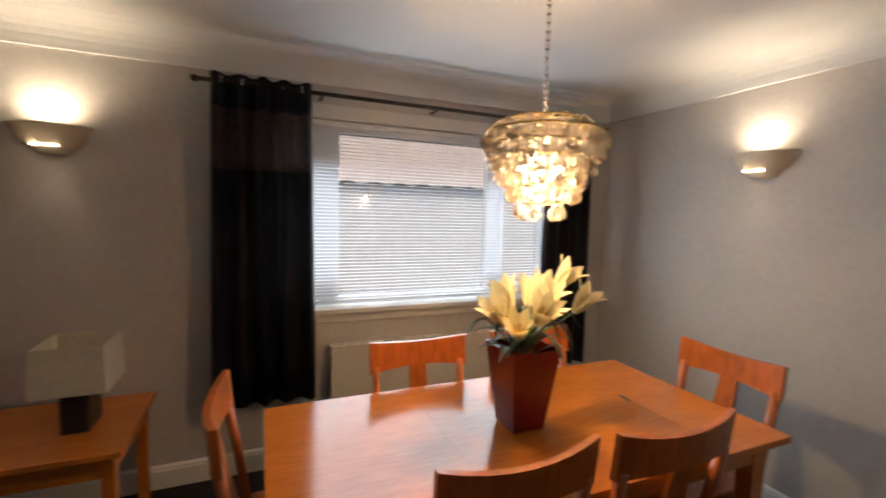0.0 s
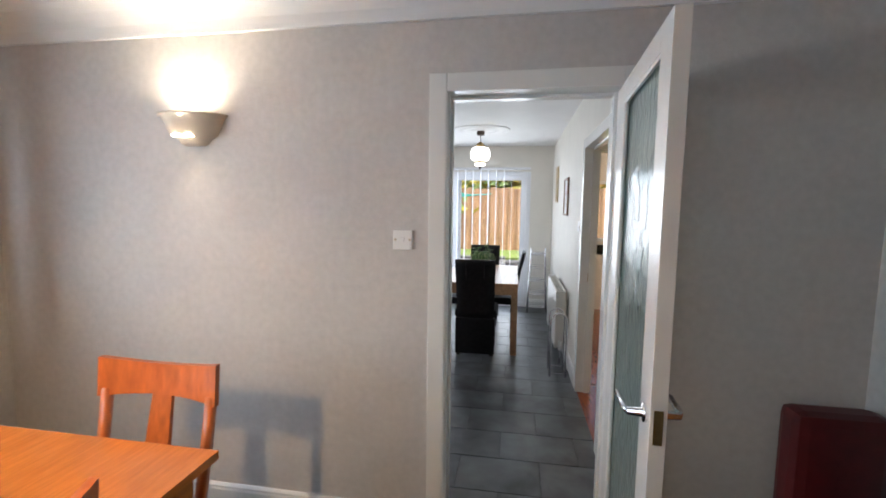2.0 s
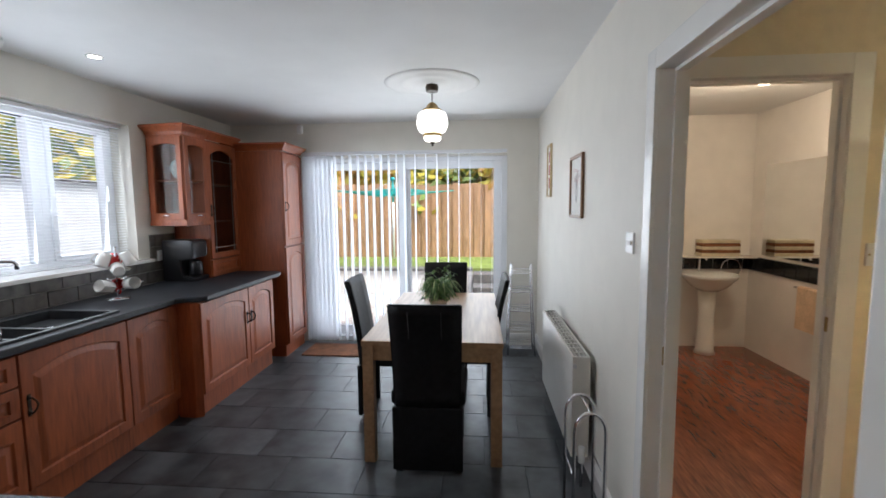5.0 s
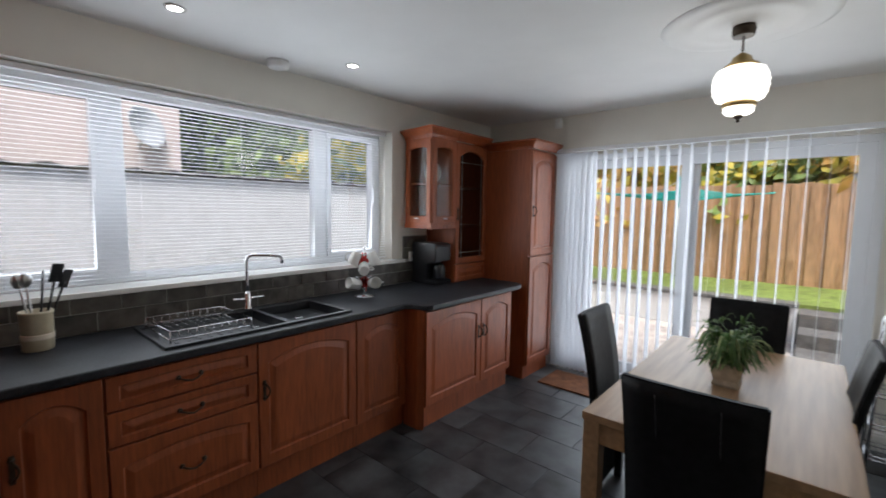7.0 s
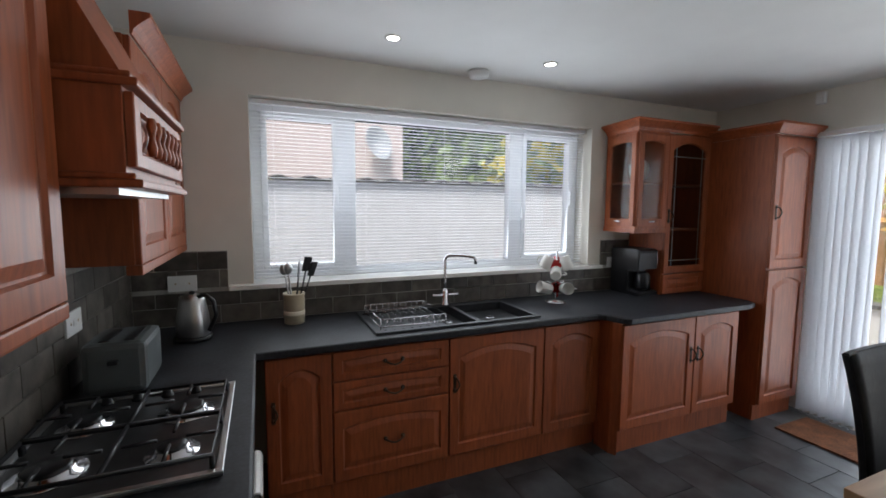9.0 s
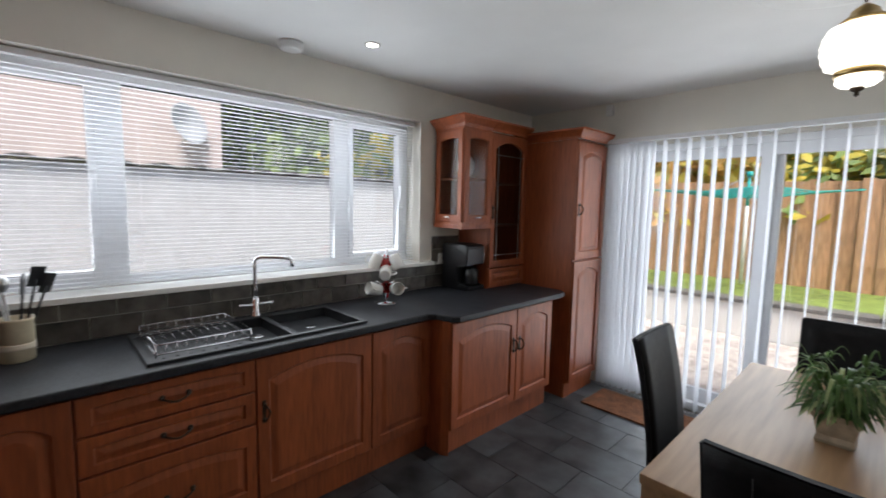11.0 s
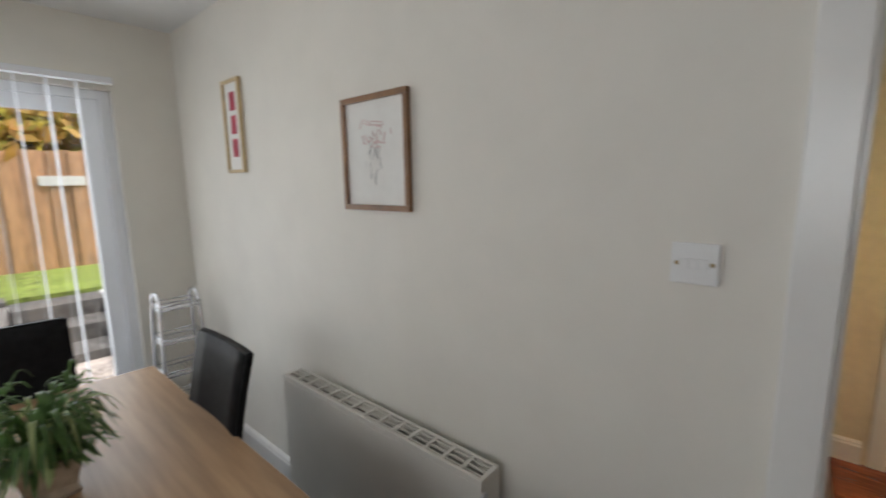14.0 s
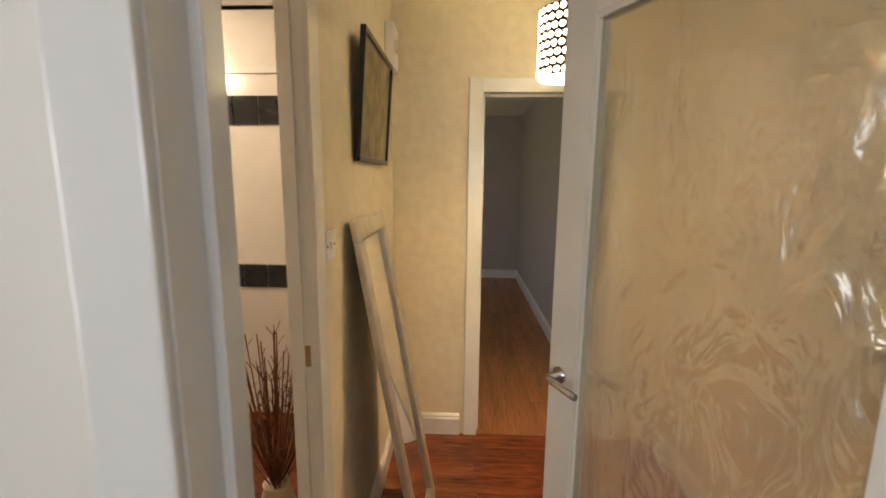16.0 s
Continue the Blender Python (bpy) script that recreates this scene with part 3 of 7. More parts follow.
def door_casing(name, axis, lo, hi, top, f0, f1, both=True):
    bm = BM()
    architrave(bm, axis, lo, hi, top, f0, -1)
    if both:
        architrave(bm, axis, lo, hi, top, f1, 1)
    for a, b, z0, z1 in ((lo - 0.028, lo + 0.002, 0, top + 0.028), (hi - 0.002, hi + 0.028, 0, top + 0.028), (lo + 0.002, hi - 0.002, top, top + 0.028)):
        if axis == "x":
            box(bm, (a, f0 - 0.003, z0), (b, f1 + 0.003, z1))
        else:
            box(bm, (f0 - 0.003, a, z0), (f1 + 0.003, b, z1))
    mid = (f0 + f1) / 2
    for a, b, z0, z1 in ((lo + 0.002, lo + 0.014, 0, top), (hi - 0.014, hi - 0.002, 0, top), (lo + 0.014, hi - 0.014, top - 0.012, top)):
        if axis == "x":
            box(bm, (a, mid, z0), (b, mid + 0.035, z1))
        else:
            box(bm, (mid, a, z0), (mid + 0.035, b, z1))
    return tagged(part(name, bm, M_GLOSSW), "white gloss painted door casing", "door frame", kind="structure")


door_casing("trim_dining_door", "x", DX0, DX1, 2.0, -0.1, 0.076)
kh = door_casing("trim_hall_door", "y", HY0, HY1, 2.0, 0.0, 0.1, False)
bh = door_casing("trim_bathroom_door", "x", BX0, BX1, 2.0, 1.82, 1.87, False)
door_casing("trim_bedroom_door", "y", 0.58, 1.33, 1.98, 2.06, 2.16)
part("strike_plate", bx((0.045, HY1 - 0.004, 0.93), (0.073, HY1 + 0.001, 1.0), 0.001), M_BRASS, kh, "small brass strike plate")
part("strike_plate", bx((BX1 - 0.004, 1.83, 1.02), (BX1 + 0.0005, 1.85, 1.08), 0.001), M_BRASS, bh, "small brass strike plate")
# threshold strip between the dining carpet and the kitchen tiles
slab("threshold_strip", (DX0 + 0.014, -0.1, 0.0), (DX1 - 0.014, -0.06, 0.008), M_BRASS, "narrow brass door threshold strip", "threshold")


def coving():
    """Plaster coving round the dining room."""
    bm = BM()
    z0, z1 = 2.29, CEIL - 0.02
    def prof(c, s):
        pts = [(c, z0), (c + s * 0.018, z0), (c + s * 0.018, z0 + 0.02)]
        for k in range(7):
            a = k / 6 * math.pi / 2
            pts.append((c + s * (0.018 + 0.11 * (1 - math.cos(a))), z0 + 0.02 + 0.125 * math.sin(a) * 0.99))
        return pts + [(c + s * 0.15, z1), (c, z1)]
    prism(bm, prof(-0.1, -1), "x", -3.2, 0.80)
    prism(bm, prof(-4.4, 1), "x", -3.2, 0.80)
    prism(bm, prof(-3.2, 1), "y", -4.4, -0.1)
    prism(bm, prof(0.80, -1), "y", -4.4, -0.1)
    return tagged(part("trim_coving", bm, M_CEIL), "white plaster coving along the ceiling edge", "coving", kind="structure")


coving()


# ---- kitchen windows and patio doors ----
def window_unit(name, x, y0, y1, z0, z1, mulls, label):
    """A white casement window in the plane x, with uprights (from, to)."""
    w = thing(name, label, "window", (x, (y0 + y1) / 2, z0), kind="structure")
    fr = BM()
    e = 0.06
    d0, d1 = x - 0.035, x + 0.035
    box(fr, (d0, y0, z0), (d1, y1, z0 + e), 0.006)
    box(fr, (d0, y0, z1 - e), (d1, y1, z1), 0.006)
    box(fr, (d0, y0, z0 + e), (d1, y0 + e, z1 - e), 0.006)
    box(fr, (d0, y1 - e, z0 + e), (d1, y1, z1 - e), 0.006)
    for a, b in mulls:
        box(fr, (d0, a, z0 + e), (d1, b, z1 - e), 0.006)
    part("window_frame", fr, M_UPVC, w)
    edges = [y0 + e] + [v for ab in mulls for v in ab] + [y1 - e]
    for k in range(0, len(edges), 2):
        a, b = edges[k], edges[k + 1]
        if b - a < 0.75:
            s = BM()
            for lo, hi in (((a, z0 + e), (a + 0.035, z1 - e)), ((b - 0.035, z0 + e), (b, z1 - e)), ((a + 0.035, z0 + e), (b - 0.035, z0 + e + 0.035)), ((a + 0.035, z1 - e - 0.035), (b - 0.035, z1 - e))):
                box(s, (d0 + 0.012, lo[0], lo[1]), (d1 + 0.014, hi[0], hi[1]), 0.004)
            sash = part("sash", s, M_UPVC, w)
            part("gasket", bx((x + 0.004, a + 0.035, z1 - e - 0.041), (x + 0.012, b - 0.035, z1 - e - 0.035)), M_BLACKP, sash, "thin black rubber seal")
            hb = bx((d1 + 0.014, b - 0.028, (z0 + z1) / 2 - 0.06), (d1 + 0.03, b - 0.008, (z0 + z1) / 2 + 0.06), 0.004)
            part("window_handle", hb, M_UPVC, sash)
        else:
            part("gasket", bx((x + 0.004, a, z1 - e - 0.008), (x + 0.012, b, z1 - e)), M_BLACKP, w, "thin black rubber seal")
        p = part("pane", bx((x - 0.003, a, z0 + e), (x + 0.003, b, z1 - e)), M_GLASS, w)
        p.visible_shadow = False
    return w


def venetian(name, x, y0, y1, z0, z1, pitch, tilt, label, depth=0.019):
    b = thing(name, label, "blind", (x, (y0 + y1) / 2, z1))
    part("headrail", bx((x - 0.018, y0, z1 - 0.028), (x + 0.018, y1, z1), 0.003), M_UPVC, b)
    part("bottom_rail", bx((x - 0.012, y0, z0), (x + 0.012, y1, z0 + 0.012), 0.003), M_UPVC, b)
    n = int((z1 - 0.04 - z0 - 0.02) / pitch)
    sm = BM()
    t = radians(tilt)
    cs, sn = math.cos(t) * depth / 2, math.sin(t) * depth / 2
    prof = [(-cs, -sn), (0, 0.0016), (cs, sn)]
    ring = [[sm.verts.new((p[0], yy, p[1])) for p in prof] for yy in (y0 + 0.005, y1 - 0.005)]
    low = [[sm.verts.new((p[0], yy, p[1] - 0.0007)) for p in prof] for yy in (y0 + 0.005, y1 - 0.005)]
    for r, fl in ((ring, 1), (low, -1)):
        for k in range(2):
            q = (r[0][k], r[0][k + 1], r[1][k + 1], r[1][k])
            sm.faces.new(q if fl > 0 else tuple(reversed(q)))
    me = bpy.data.meshes.new("slat")
    sm.to_mesh(me)
    sm.free()
    me.materials.append(M_SLAT)
    for k in range(n):
        o = new("slat", me)
        o.parent = b
        o.matrix_basis = WORLD_OF[b].inverted() @ Matrix.Translation((x, 0, z0 + 0.02 + pitch * (k + 0.5)))
    m = max(2, int((y1 - y0) / 0.55))
    for k in range(m + 1):
        yy = y0 + 0.12 + (y1 - y0 - 0.24) * k / m
        part("ladder_cord", cyl(BM(), (x + 0.014, yy, z0), (x + 0.014, yy, z1 - 0.02), 0.0012, seg=5), M_UPVC, b)
    return b


window_unit("window_1", -3.62, 0.86, 3.34, 1.11, 2.20, [(1.385, 1.50), (2.69, 2.80)], "white three-part kitchen window with clear panes")
venetian("venetian_blind", -3.50, 0.87, 3.33, 1.13, 2.194, 0.0215, 0, "white slatted venetian blind hanging open in the kitchen window")
tagged(part("window_sill", bx((-3.583, 0.73, 1.087), (-3.37, 3.46, 1.116), 0.005), M_GLOSSW), "white glossy kitchen window sill", "window sill", kind="structure")

window_unit("window_2", -3.33, -2.75, -0.55, 0.95, 2.10, [(-2.31, -2.17), (-1.11, -1.01)], "white three-part dining room window")
venetian("venetian_blind", -3.235, -2.74, -0.56, 0.985, 2.095, 0.0215, -5, "white slatted venetian blind hanging half open in the dining window")
wsill = BM()
box(wsill, (-3.30, -2.84, 0.925), (-3.14, -0.46, 0.957), 0.006)
box(wsill, (-3.199, -2.80, 0.865), (-3.183, -0.50, 0.925), 0.004)
for a, b in ((-2.83, -2.75), (-0.55, -0.47)):
    box(wsill, (-3.199, a, 0.958), (-3.184, b, 2.18), 0.004)
box(wsill, (-3.199, -2.75, 2.10), (-3.184, -0.55, 2.18), 0.004)
tagged(part("trim_dining_window", wsill, M_GLOSSW), "white painted window sill and surround", "window sill", kind="structure")


def patio_doors():
    x0, x1, z1, y = -2.56, -0.33, 2.08, 4.86
    d = thing("door_patio", "white framed sliding glass patio doors, closed", "patio door", ((x0 + x1) / 2, y, 0), kind="structure")
    fr = BM()
    box(fr, (x0, y - 0.05, 0), (x0 + 0.06, y + 0.05, z1), 0.005)
    box(fr, (x1 - 0.06, y - 0.05, 0), (x1, y + 0.05, z1), 0.005)
    box(fr, (x0 + 0.06, y - 0.05, z1 - 0.05), (x1 - 0.06, y + 0.05, z1), 0.005)
    box(fr, (x0 + 0.06, y - 0.05, 0), (x1 - 0.06, y + 0.05, 0.06), 0.005)
    part("door_frame", fr, M_UPVC, d)
    for a, b, yy in ((x0 + 0.06, -1.40, y + 0.02), (-1.53, x1 - 0.06, y - 0.02)):
        lf = BM()
        box(lf, (a, yy - 0.019, 0.06), (a + 0.085, yy + 0.019, z1 - 0.05), 0.004)
        box(lf, (b - 0.085, yy - 0.019, 0.06), (b, yy + 0.019, z1 - 0.05), 0.004)
        box(lf, (a + 0.085, yy - 0.019, 0.06), (b - 0.085, yy + 0.019, 0.17), 0.004)
        box(lf, (a + 0.085, yy - 0.019, z1 - 0.13), (b - 0.085, yy + 0.019, z1 - 0.05), 0.004)
        leaf = part("door_leaf", lf, M_UPVC, d)
        p = part("pane", bx((a + 0.085, yy - 0.003, 0.17), (b - 0.085, yy + 0.003, z1 - 0.13)), M_GLASS, leaf)
        p.visible_shadow = False
    part("lock", bx((x0 + 0.085, y - 0.03, 0.98), (x0 + 0.11, y - 0.002, 1.14), 0.004), M_BLACKP, d, "black door lock plate")


patio_doors()


def vertical_blind():
    x0, x1, y, z = -2.56, -0.36, 4.70, 2.10
    b = thing("vertical_blind", "white vertical louvre blind drawn open across the patio doors", "blind", ((x0 + x1) / 2, y, z))
    part("headrail", bx((x0 - 0.02, y - 0.025, z), (x1 + 0.02, y + 0.025, z + 0.035), 0.004), M_UPVC, b)
    part("wall_bracket", bx(((x0 + x1) / 2 - 0.03, y + 0.02, z), ((x0 + x1) / 2 + 0.03, 4.78, z + 0.03), 0.002), M_UPVC, b)
    me = bpy.data.meshes.new("louvre")
    sm = BM()
    box(sm, (-0.044, -0.0008, 0.055), (0.044, 0.0008, z - 0.01))
    box(sm, (-0.044, -0.0022, 0.045), (0.044, 0.0022, 0.075))
    box(sm, (-0.03, -0.002, z - 0.03), (0.03, 0.002, z - 0.006))
    cyl(sm, (0, 0, z - 0.01), (0, 0, z + 0.004), 0.004, seg=6)
    sm.to_mesh(me)
    sm.free()
    me.materials.append(M_LOUVRE)
    rng = random.Random(4)
    xs, x = [], x0 + 0.02
    while x < x1 - 0.03:
        xs.append(x)
        x += 0.048 if x < -2.25 else 0.085 if x < -1.45 else 0.118
    for k, xx in enumerate(xs):
        o = new("louvre", me)
        o.parent = b
        turn = (68 if xx < -2.25 else 88 if xx < -1.45 else 87) + rng.uniform(-3, 3)
        o.matrix_basis = WORLD_OF[b].inverted() @ pose(xx, y, 0, 0, 0, turn)
    ch = BM()
    for a, c in zip(xs, xs[1:]):
        tube(ch, [(a, y - 0.042, 0.05), ((a + c) / 2, y - 0.042, 0.035), (c, y - 0.042, 0.05)], 0.0012, 5)
    part("bottom_chain", ch, M_UPVC, b, "thin white bead chain")


vertical_blind()


# ---- kitchen units ----
def bow_handle(bm, m, length=0.10):
    """An antique drop-bow pull in u, v, out."""
    pts = [(-length / 2, 0, 0.004), (-length / 2, 0, 0.02), (-length / 4, -0.012, 0.026), (0, -0.018, 0.028), (length / 4, -0.012, 0.026), (length / 2, 0, 0.02), (length / 2, 0, 0.004)]
    k = BM()
    tube(k, pts, 0.0045, 6)
    for s in (-1, 1):
        lathe(k, [(0.012, 0.0), (0.012, 0.003), (0.006, 0.006)], (s * length / 2, 0, 0), 8)
    k.transform(m)
    me = bpy.data.meshes.new("tmp")
    k.to_mesh(me)
    k.free()
    bm.from_mesh(me)
    bpy.data.meshes.remove(me)
    return bm


def handle_on(parent, m, upright=True, name="handle"):
    k = BM()
    if upright:
        r = Matrix(((0, -1, 0, 0), (1, 0, 0, 0), (0, 0, 1, 0), (0, 0, 0, 1)))
        box(k, (-0.009, -0.055, 0), (0.009, 0.055, 0.003), 0.001, m)
        bow_handle(k, m @ r, 0.075)
    else:
        bow_handle(k, m, 0.095)
    return part(name, k, M_IRON, parent, "antique bronze bow pull")


def front_on(parent, name, origin, u, out, w, h, arch=0.04, hole=False, stile=0.055, rail=0.06):
    bm = panel_front(w, h, 0.02, arch, stile, rail, hole)
    m = facing(origin, u, (0, 0, 1), out)
    bm.transform(m)
    if m.determinant() < 0:
        bmesh.ops.reverse_faces(bm, faces=bm.faces)
    return part(name, bm, M_CHERRY, parent), m


def base_unit(y0, y1, xf, fronts, label, xb=-3.41):
    """A base unit against the window wall: its front lies at xf. fronts: (kind, z0, z1, handle side)."""
    c = thing("base_cabinet", label, "cabinet", ((xf + xb) / 2, (y0 + y1) / 2, 0), group="kitchen base units")
    bd = BM()
    box(bd, (xb, y0 + 0.001, 0.15), (xf - 0.022, y1 - 0.001, 0.858))
    box(bd, (xb, y0 + 0.001, 0.0), (xf - 0.06, y1 - 0.001, 0.15))
    part("body", bd, M_CHERRY, c)
    part("plinth", bx((xf - 0.058, y0 + 0.001, 0.0), (xf - 0.042, y1 - 0.001, 0.145)), M_CHERRY, c)
    for kind, z0, z1, side in fronts:
        w = y1 - y0 - 0.008
        o, m = front_on(c, "door" if kind == "door" else "drawer", (xf - 0.021, y0 + 0.004, z0), (0, 1, 0), (1, 0, 0), w, z1 - z0,
                        0.05 if kind == "door" else (0.03 if z1 - z0 > 0.25 else 0.012), False, 0.055 if kind == "door" else 0.045, 0.06 if z1 - z0 > 0.25 else 0.032)
        if kind == "drawer":
            handle_on(o, m @ Matrix.Translation((w / 2, (z1 - z0) / 2, 0.018)), False)
        elif side:
            u = 0.03 if side == "l" else w - 0.03
            handle_on(o, m @ Matrix.Translation((u, (z1 - z0) * 0.62, 0.02)), True)
    return c


DOOR = (0.165, 0.845)
base_unit(0.90, 1.21, -2.80, [("door", *DOOR, "l")], "cherry wood base cabinet with one arched door")
base_unit(1.21, 1.845, -2.80, [("drawer", 0.70, 0.845, ""), ("drawer", 0.545, 0.69, ""), ("drawer", 0.165, 0.535, "")], "cherry wood base cabinet with three drawers")
base_unit(1.845, 2.48, -2.80, [("door", *DOOR, "l")], "cherry wood sink cabinet with a wide arched door")
base_unit(2.48, 2.92, -2.80, [("door", *DOOR, "")], "cherry wood base cabinet with a narrow arched door")
base_unit(2.95, 3.60, -2.64, [("door", *DOOR, "r")], "deeper cherry wood base cabinet with an arched door")
base_unit(3.60, 4.05, -2.64, [("door", *DOOR, "l")], "deeper cherry wood base cabinet with an arched door")
# turned corner post where the deeper units begin
cp = BM()
prism(cp, [(-2.83, 2.922), (-2.70, 2.922), (-2.655, 2.948), (-2.83, 2.948)], "z", 0.0, 0.857)
solo("end_panel", cp, M_CHERRY, "cherry wood splayed end panel beside the deeper cabinets", "panel")


def worktop():
    t = thing("worktop", "charcoal laminate worktop running round the corner", "worktop", (-3.1, 2.0, 0.86))
    bm = BM()
    e = -2.765
    poly = [(-3.418, 0.252), (-1.20, 0.252), (-1.20, 0.868), (e, 0.868), (e, 2.86), (e + 0.03, 2.90), (-2.62, 2.94), (-2.595, 2.97), (-2.595, 4.10), (-2.62, 4.18), (-2.70, 4.22), (-3.418, 4.22)]
    # opening for the sink bowls
    prism(bm, poly, "z", 0.861, 0.90)
    es = [ed for ed in bm.edges if abs(ed.verts[0].co.z - ed.verts[1].co.z) < 1e-5]
    bmesh.ops.bevel(bm, geom=es, offset=0.009, segments=3, affect="EDGES", profile=0.5)
    hx0, hx1, hy0, hy1 = -3.27, -2.86, 1.885, 2.44
    for co, no in (((hx0, 0, 0), (1, 0, 0)), ((hx1, 0, 0), (1, 0, 0)), ((0, hy0, 0), (0, 1, 0)), ((0, hy1, 0), (0, 1, 0))):
        bmesh.ops.bisect_plane(bm, geom=bm.verts[:] + bm.edges[:] + bm.faces[:], plane_co=co, plane_no=no)
    gone = [f for f in bm.faces if hx0 < f.calc_center_median().x < hx1 and hy0 < f.calc_center_median().y < hy1]
    bmesh.ops.delete(bm, geom=gone, context="FACES")
    part("top", bm, M_WORKTOP, t)


worktop()


def sink():
    s = thing("sink", "black composite one-and-a-half bowl sink with drainer", "sink", (-3.08, 1.95, 0.90))
    y0, y1, x0, x1 = 1.44, 2.47, -3.33, -2.83
    rim = BM()
    zt = 0.914
    # rim bars between bowls and drainer
    for lo, hi in (((x0, y0), (x1, y0 + 0.02)), ((x0, y1 - 0.03), (x1, y1)), ((x0, y0 + 0.02), (x0 + 0.06, y1 - 0.03)), ((x1 - 0.03, y0 + 0.02), (x1, y1 - 0.03)),
                   ((x0 + 0.06, 1.86), (x1 - 0.03, 1.885)), ((x0 + 0.06, 2.045), (x1 - 0.03, 2.075))):
        box(rim, (lo[0], lo[1], 0.9005), (hi[0], hi[1], zt), 0.003)
    part("rim", rim, M_SINK, s)
    part("drainer", bx((x0 + 0.06, y0 + 0.02, 0.9005), (x1 - 0.03, 1.86, 0.907), 0.002), M_SINK, s)
    rd = BM()
    for k in range(7):
        yy = y0 + 0.06 + k * 0.05
        box(rd, (x0 + 0.08, yy, 0.907), (x1 - 0.05, yy + 0.012, 0.911), 0.001)
    part("drainer_ribs", rd, M_SINK, s)
    for a, b in ((1.885, 2.045), (2.075, 2.44)):
        bw = BM()
        xa, xb, zb = x0 + 0.06, x1 - 0.03, 0.861
        box(bw, (xa - 0.004, a - 0.004, zb - 0.004), (xb + 0.004, b + 0.004, zb))
        box(bw, (xa - 0.004, a, zb), (xa, b, 0.908))
        box(bw, (xb, a, zb), (xb + 0.004, b, 0.908))
        box(bw, (xa, a - 0.004, zb), (xb, a, 0.908))
        box(bw, (xa, b, zb), (xb, b + 0.004, 0.908))
        part("bowl", bw, M_SINK, s, "deep black bowl")
        dr = BM()
        lathe(dr, [(0.03, 0), (0.03, 0.002), (0.02, 0.003)], (x0 + 0.24, (a + b) / 2, 0.861), 14)
        part("drain", dr, M_CHROME, s)
    tap = part("mixer_tap", lathe(BM(), [(0.028, 0), (0.028, 0.012), (0.02, 0.02), (0.02, 0.10), (0.013, 0.11)], (x0 + 0.03, 2.03, 0.914), 18), M_CHROME, s)
    sp = BM()
    pts = [(x0 + 0.03, 2.03, 1.02)] + [(x0 + 0.03, 2.03, 1.02 + 0.2 * k / 4) for k in range(1, 5)]
    for k in range(1, 8):
        a = k / 7 * math.pi / 2
        pts.append((x0 + 0.03 + 0.03 * (1 - math.cos(a)), 2.03 + 0.03 * (1 - math.cos(a)), 1.22 + 0.035 * math.sin(a)))
    pts += [(x0 + 0.12, 2.12, 1.256), (x0 + 0.17, 2.17, 1.25), (x0 + 0.18, 2.18, 1.235), (x0 + 0.18, 2.18, 1.205)]
    part("spout", tube(sp, pts, 0.0105, 10), M_CHROME, tap)
    lv = BM()
    for sgn in (-1, 1):
        tube(lv, [(x0 + 0.03, 2.03, 0.985), (x0 + 0.035, 2.03 + sgn * 0.05, 0.985), (x0 + 0.045, 2.03 + sgn * 0.095, 0.99)], 0.008, 8)
    part("lever", lv, M_CHROME, tap)
    # wire draining rack
    ya, yb, xa, xb = 1.48, 1.86, x0 + 0.06, x1 - 0.06
    rk = thing("draining_rack", "chrome wire dish rack on the sink drainer", "dish rack", ((xa + xb) / 2, (ya + yb) / 2, 0.911))
    for zz in (0.925, 0.965):
        part("rim_wire", tube(BM(), [(xa, ya, zz), (xb, ya, zz), (xb, yb, zz), (xa, yb, zz), (xa, ya, zz)], 0.003, 6), M_CHROME, rk)
    for k in range(11):
        yy = ya + (yb - ya) * k / 10
        part("cross_wire", tube(BM(), [(xa, yy, 0.965), (xa, yy, 0.925), (xb, yy, 0.925), (xb, yy, 0.965)], 0.002, 5), M_CHROME, rk)
    for cx_, cy_ in ((xa, ya), (xb, ya), (xa, yb), (xb, yb)):
        part("foot", cyl(BM(), (cx_, cy_, 0.911), (cx_, cy_, 0.965), 0.003, seg=6), M_CHROME, rk)


sink()


def tall_unit():
    x0, x1, y0, y1 = -3.41, -2.58, 4.24, 4.70
    c = thing("tall_cabinet", "tall cherry wood larder cabinet with two arched doors", "cabinet", (-3.0, 4.47, 0))
    bd = BM()
    box(bd, (x0, y0, 0.12), (x1 - 0.022, y1, 2.10), 0.002)
    box(bd, (x0, y0, 0.0), (x1 - 0.06, y1, 0.12))
    part("body", bd, M_CHERRY, c)
    part("plinth", bx((x1 - 0.058, y0, 0), (x1 - 0.042, y1, 0.118)), M_CHERRY, c)
    for z0, z1 in ((0.135, 1.135), (1.15, 2.08)):
        o, m = front_on(c, "door", (x1 - 0.021, y0 + 0.004, z0), (0, 1, 0), (1, 0, 0), y1 - y0 - 0.008, z1 - z0, 0.05)
        if z0 > 1:
            handle_on(o, m @ Matrix.Translation((0.03, 0.40, 0.02)), True)
    cornice(c, [(x0, y0), (x1, y0), (x1, y1)], 2.10)


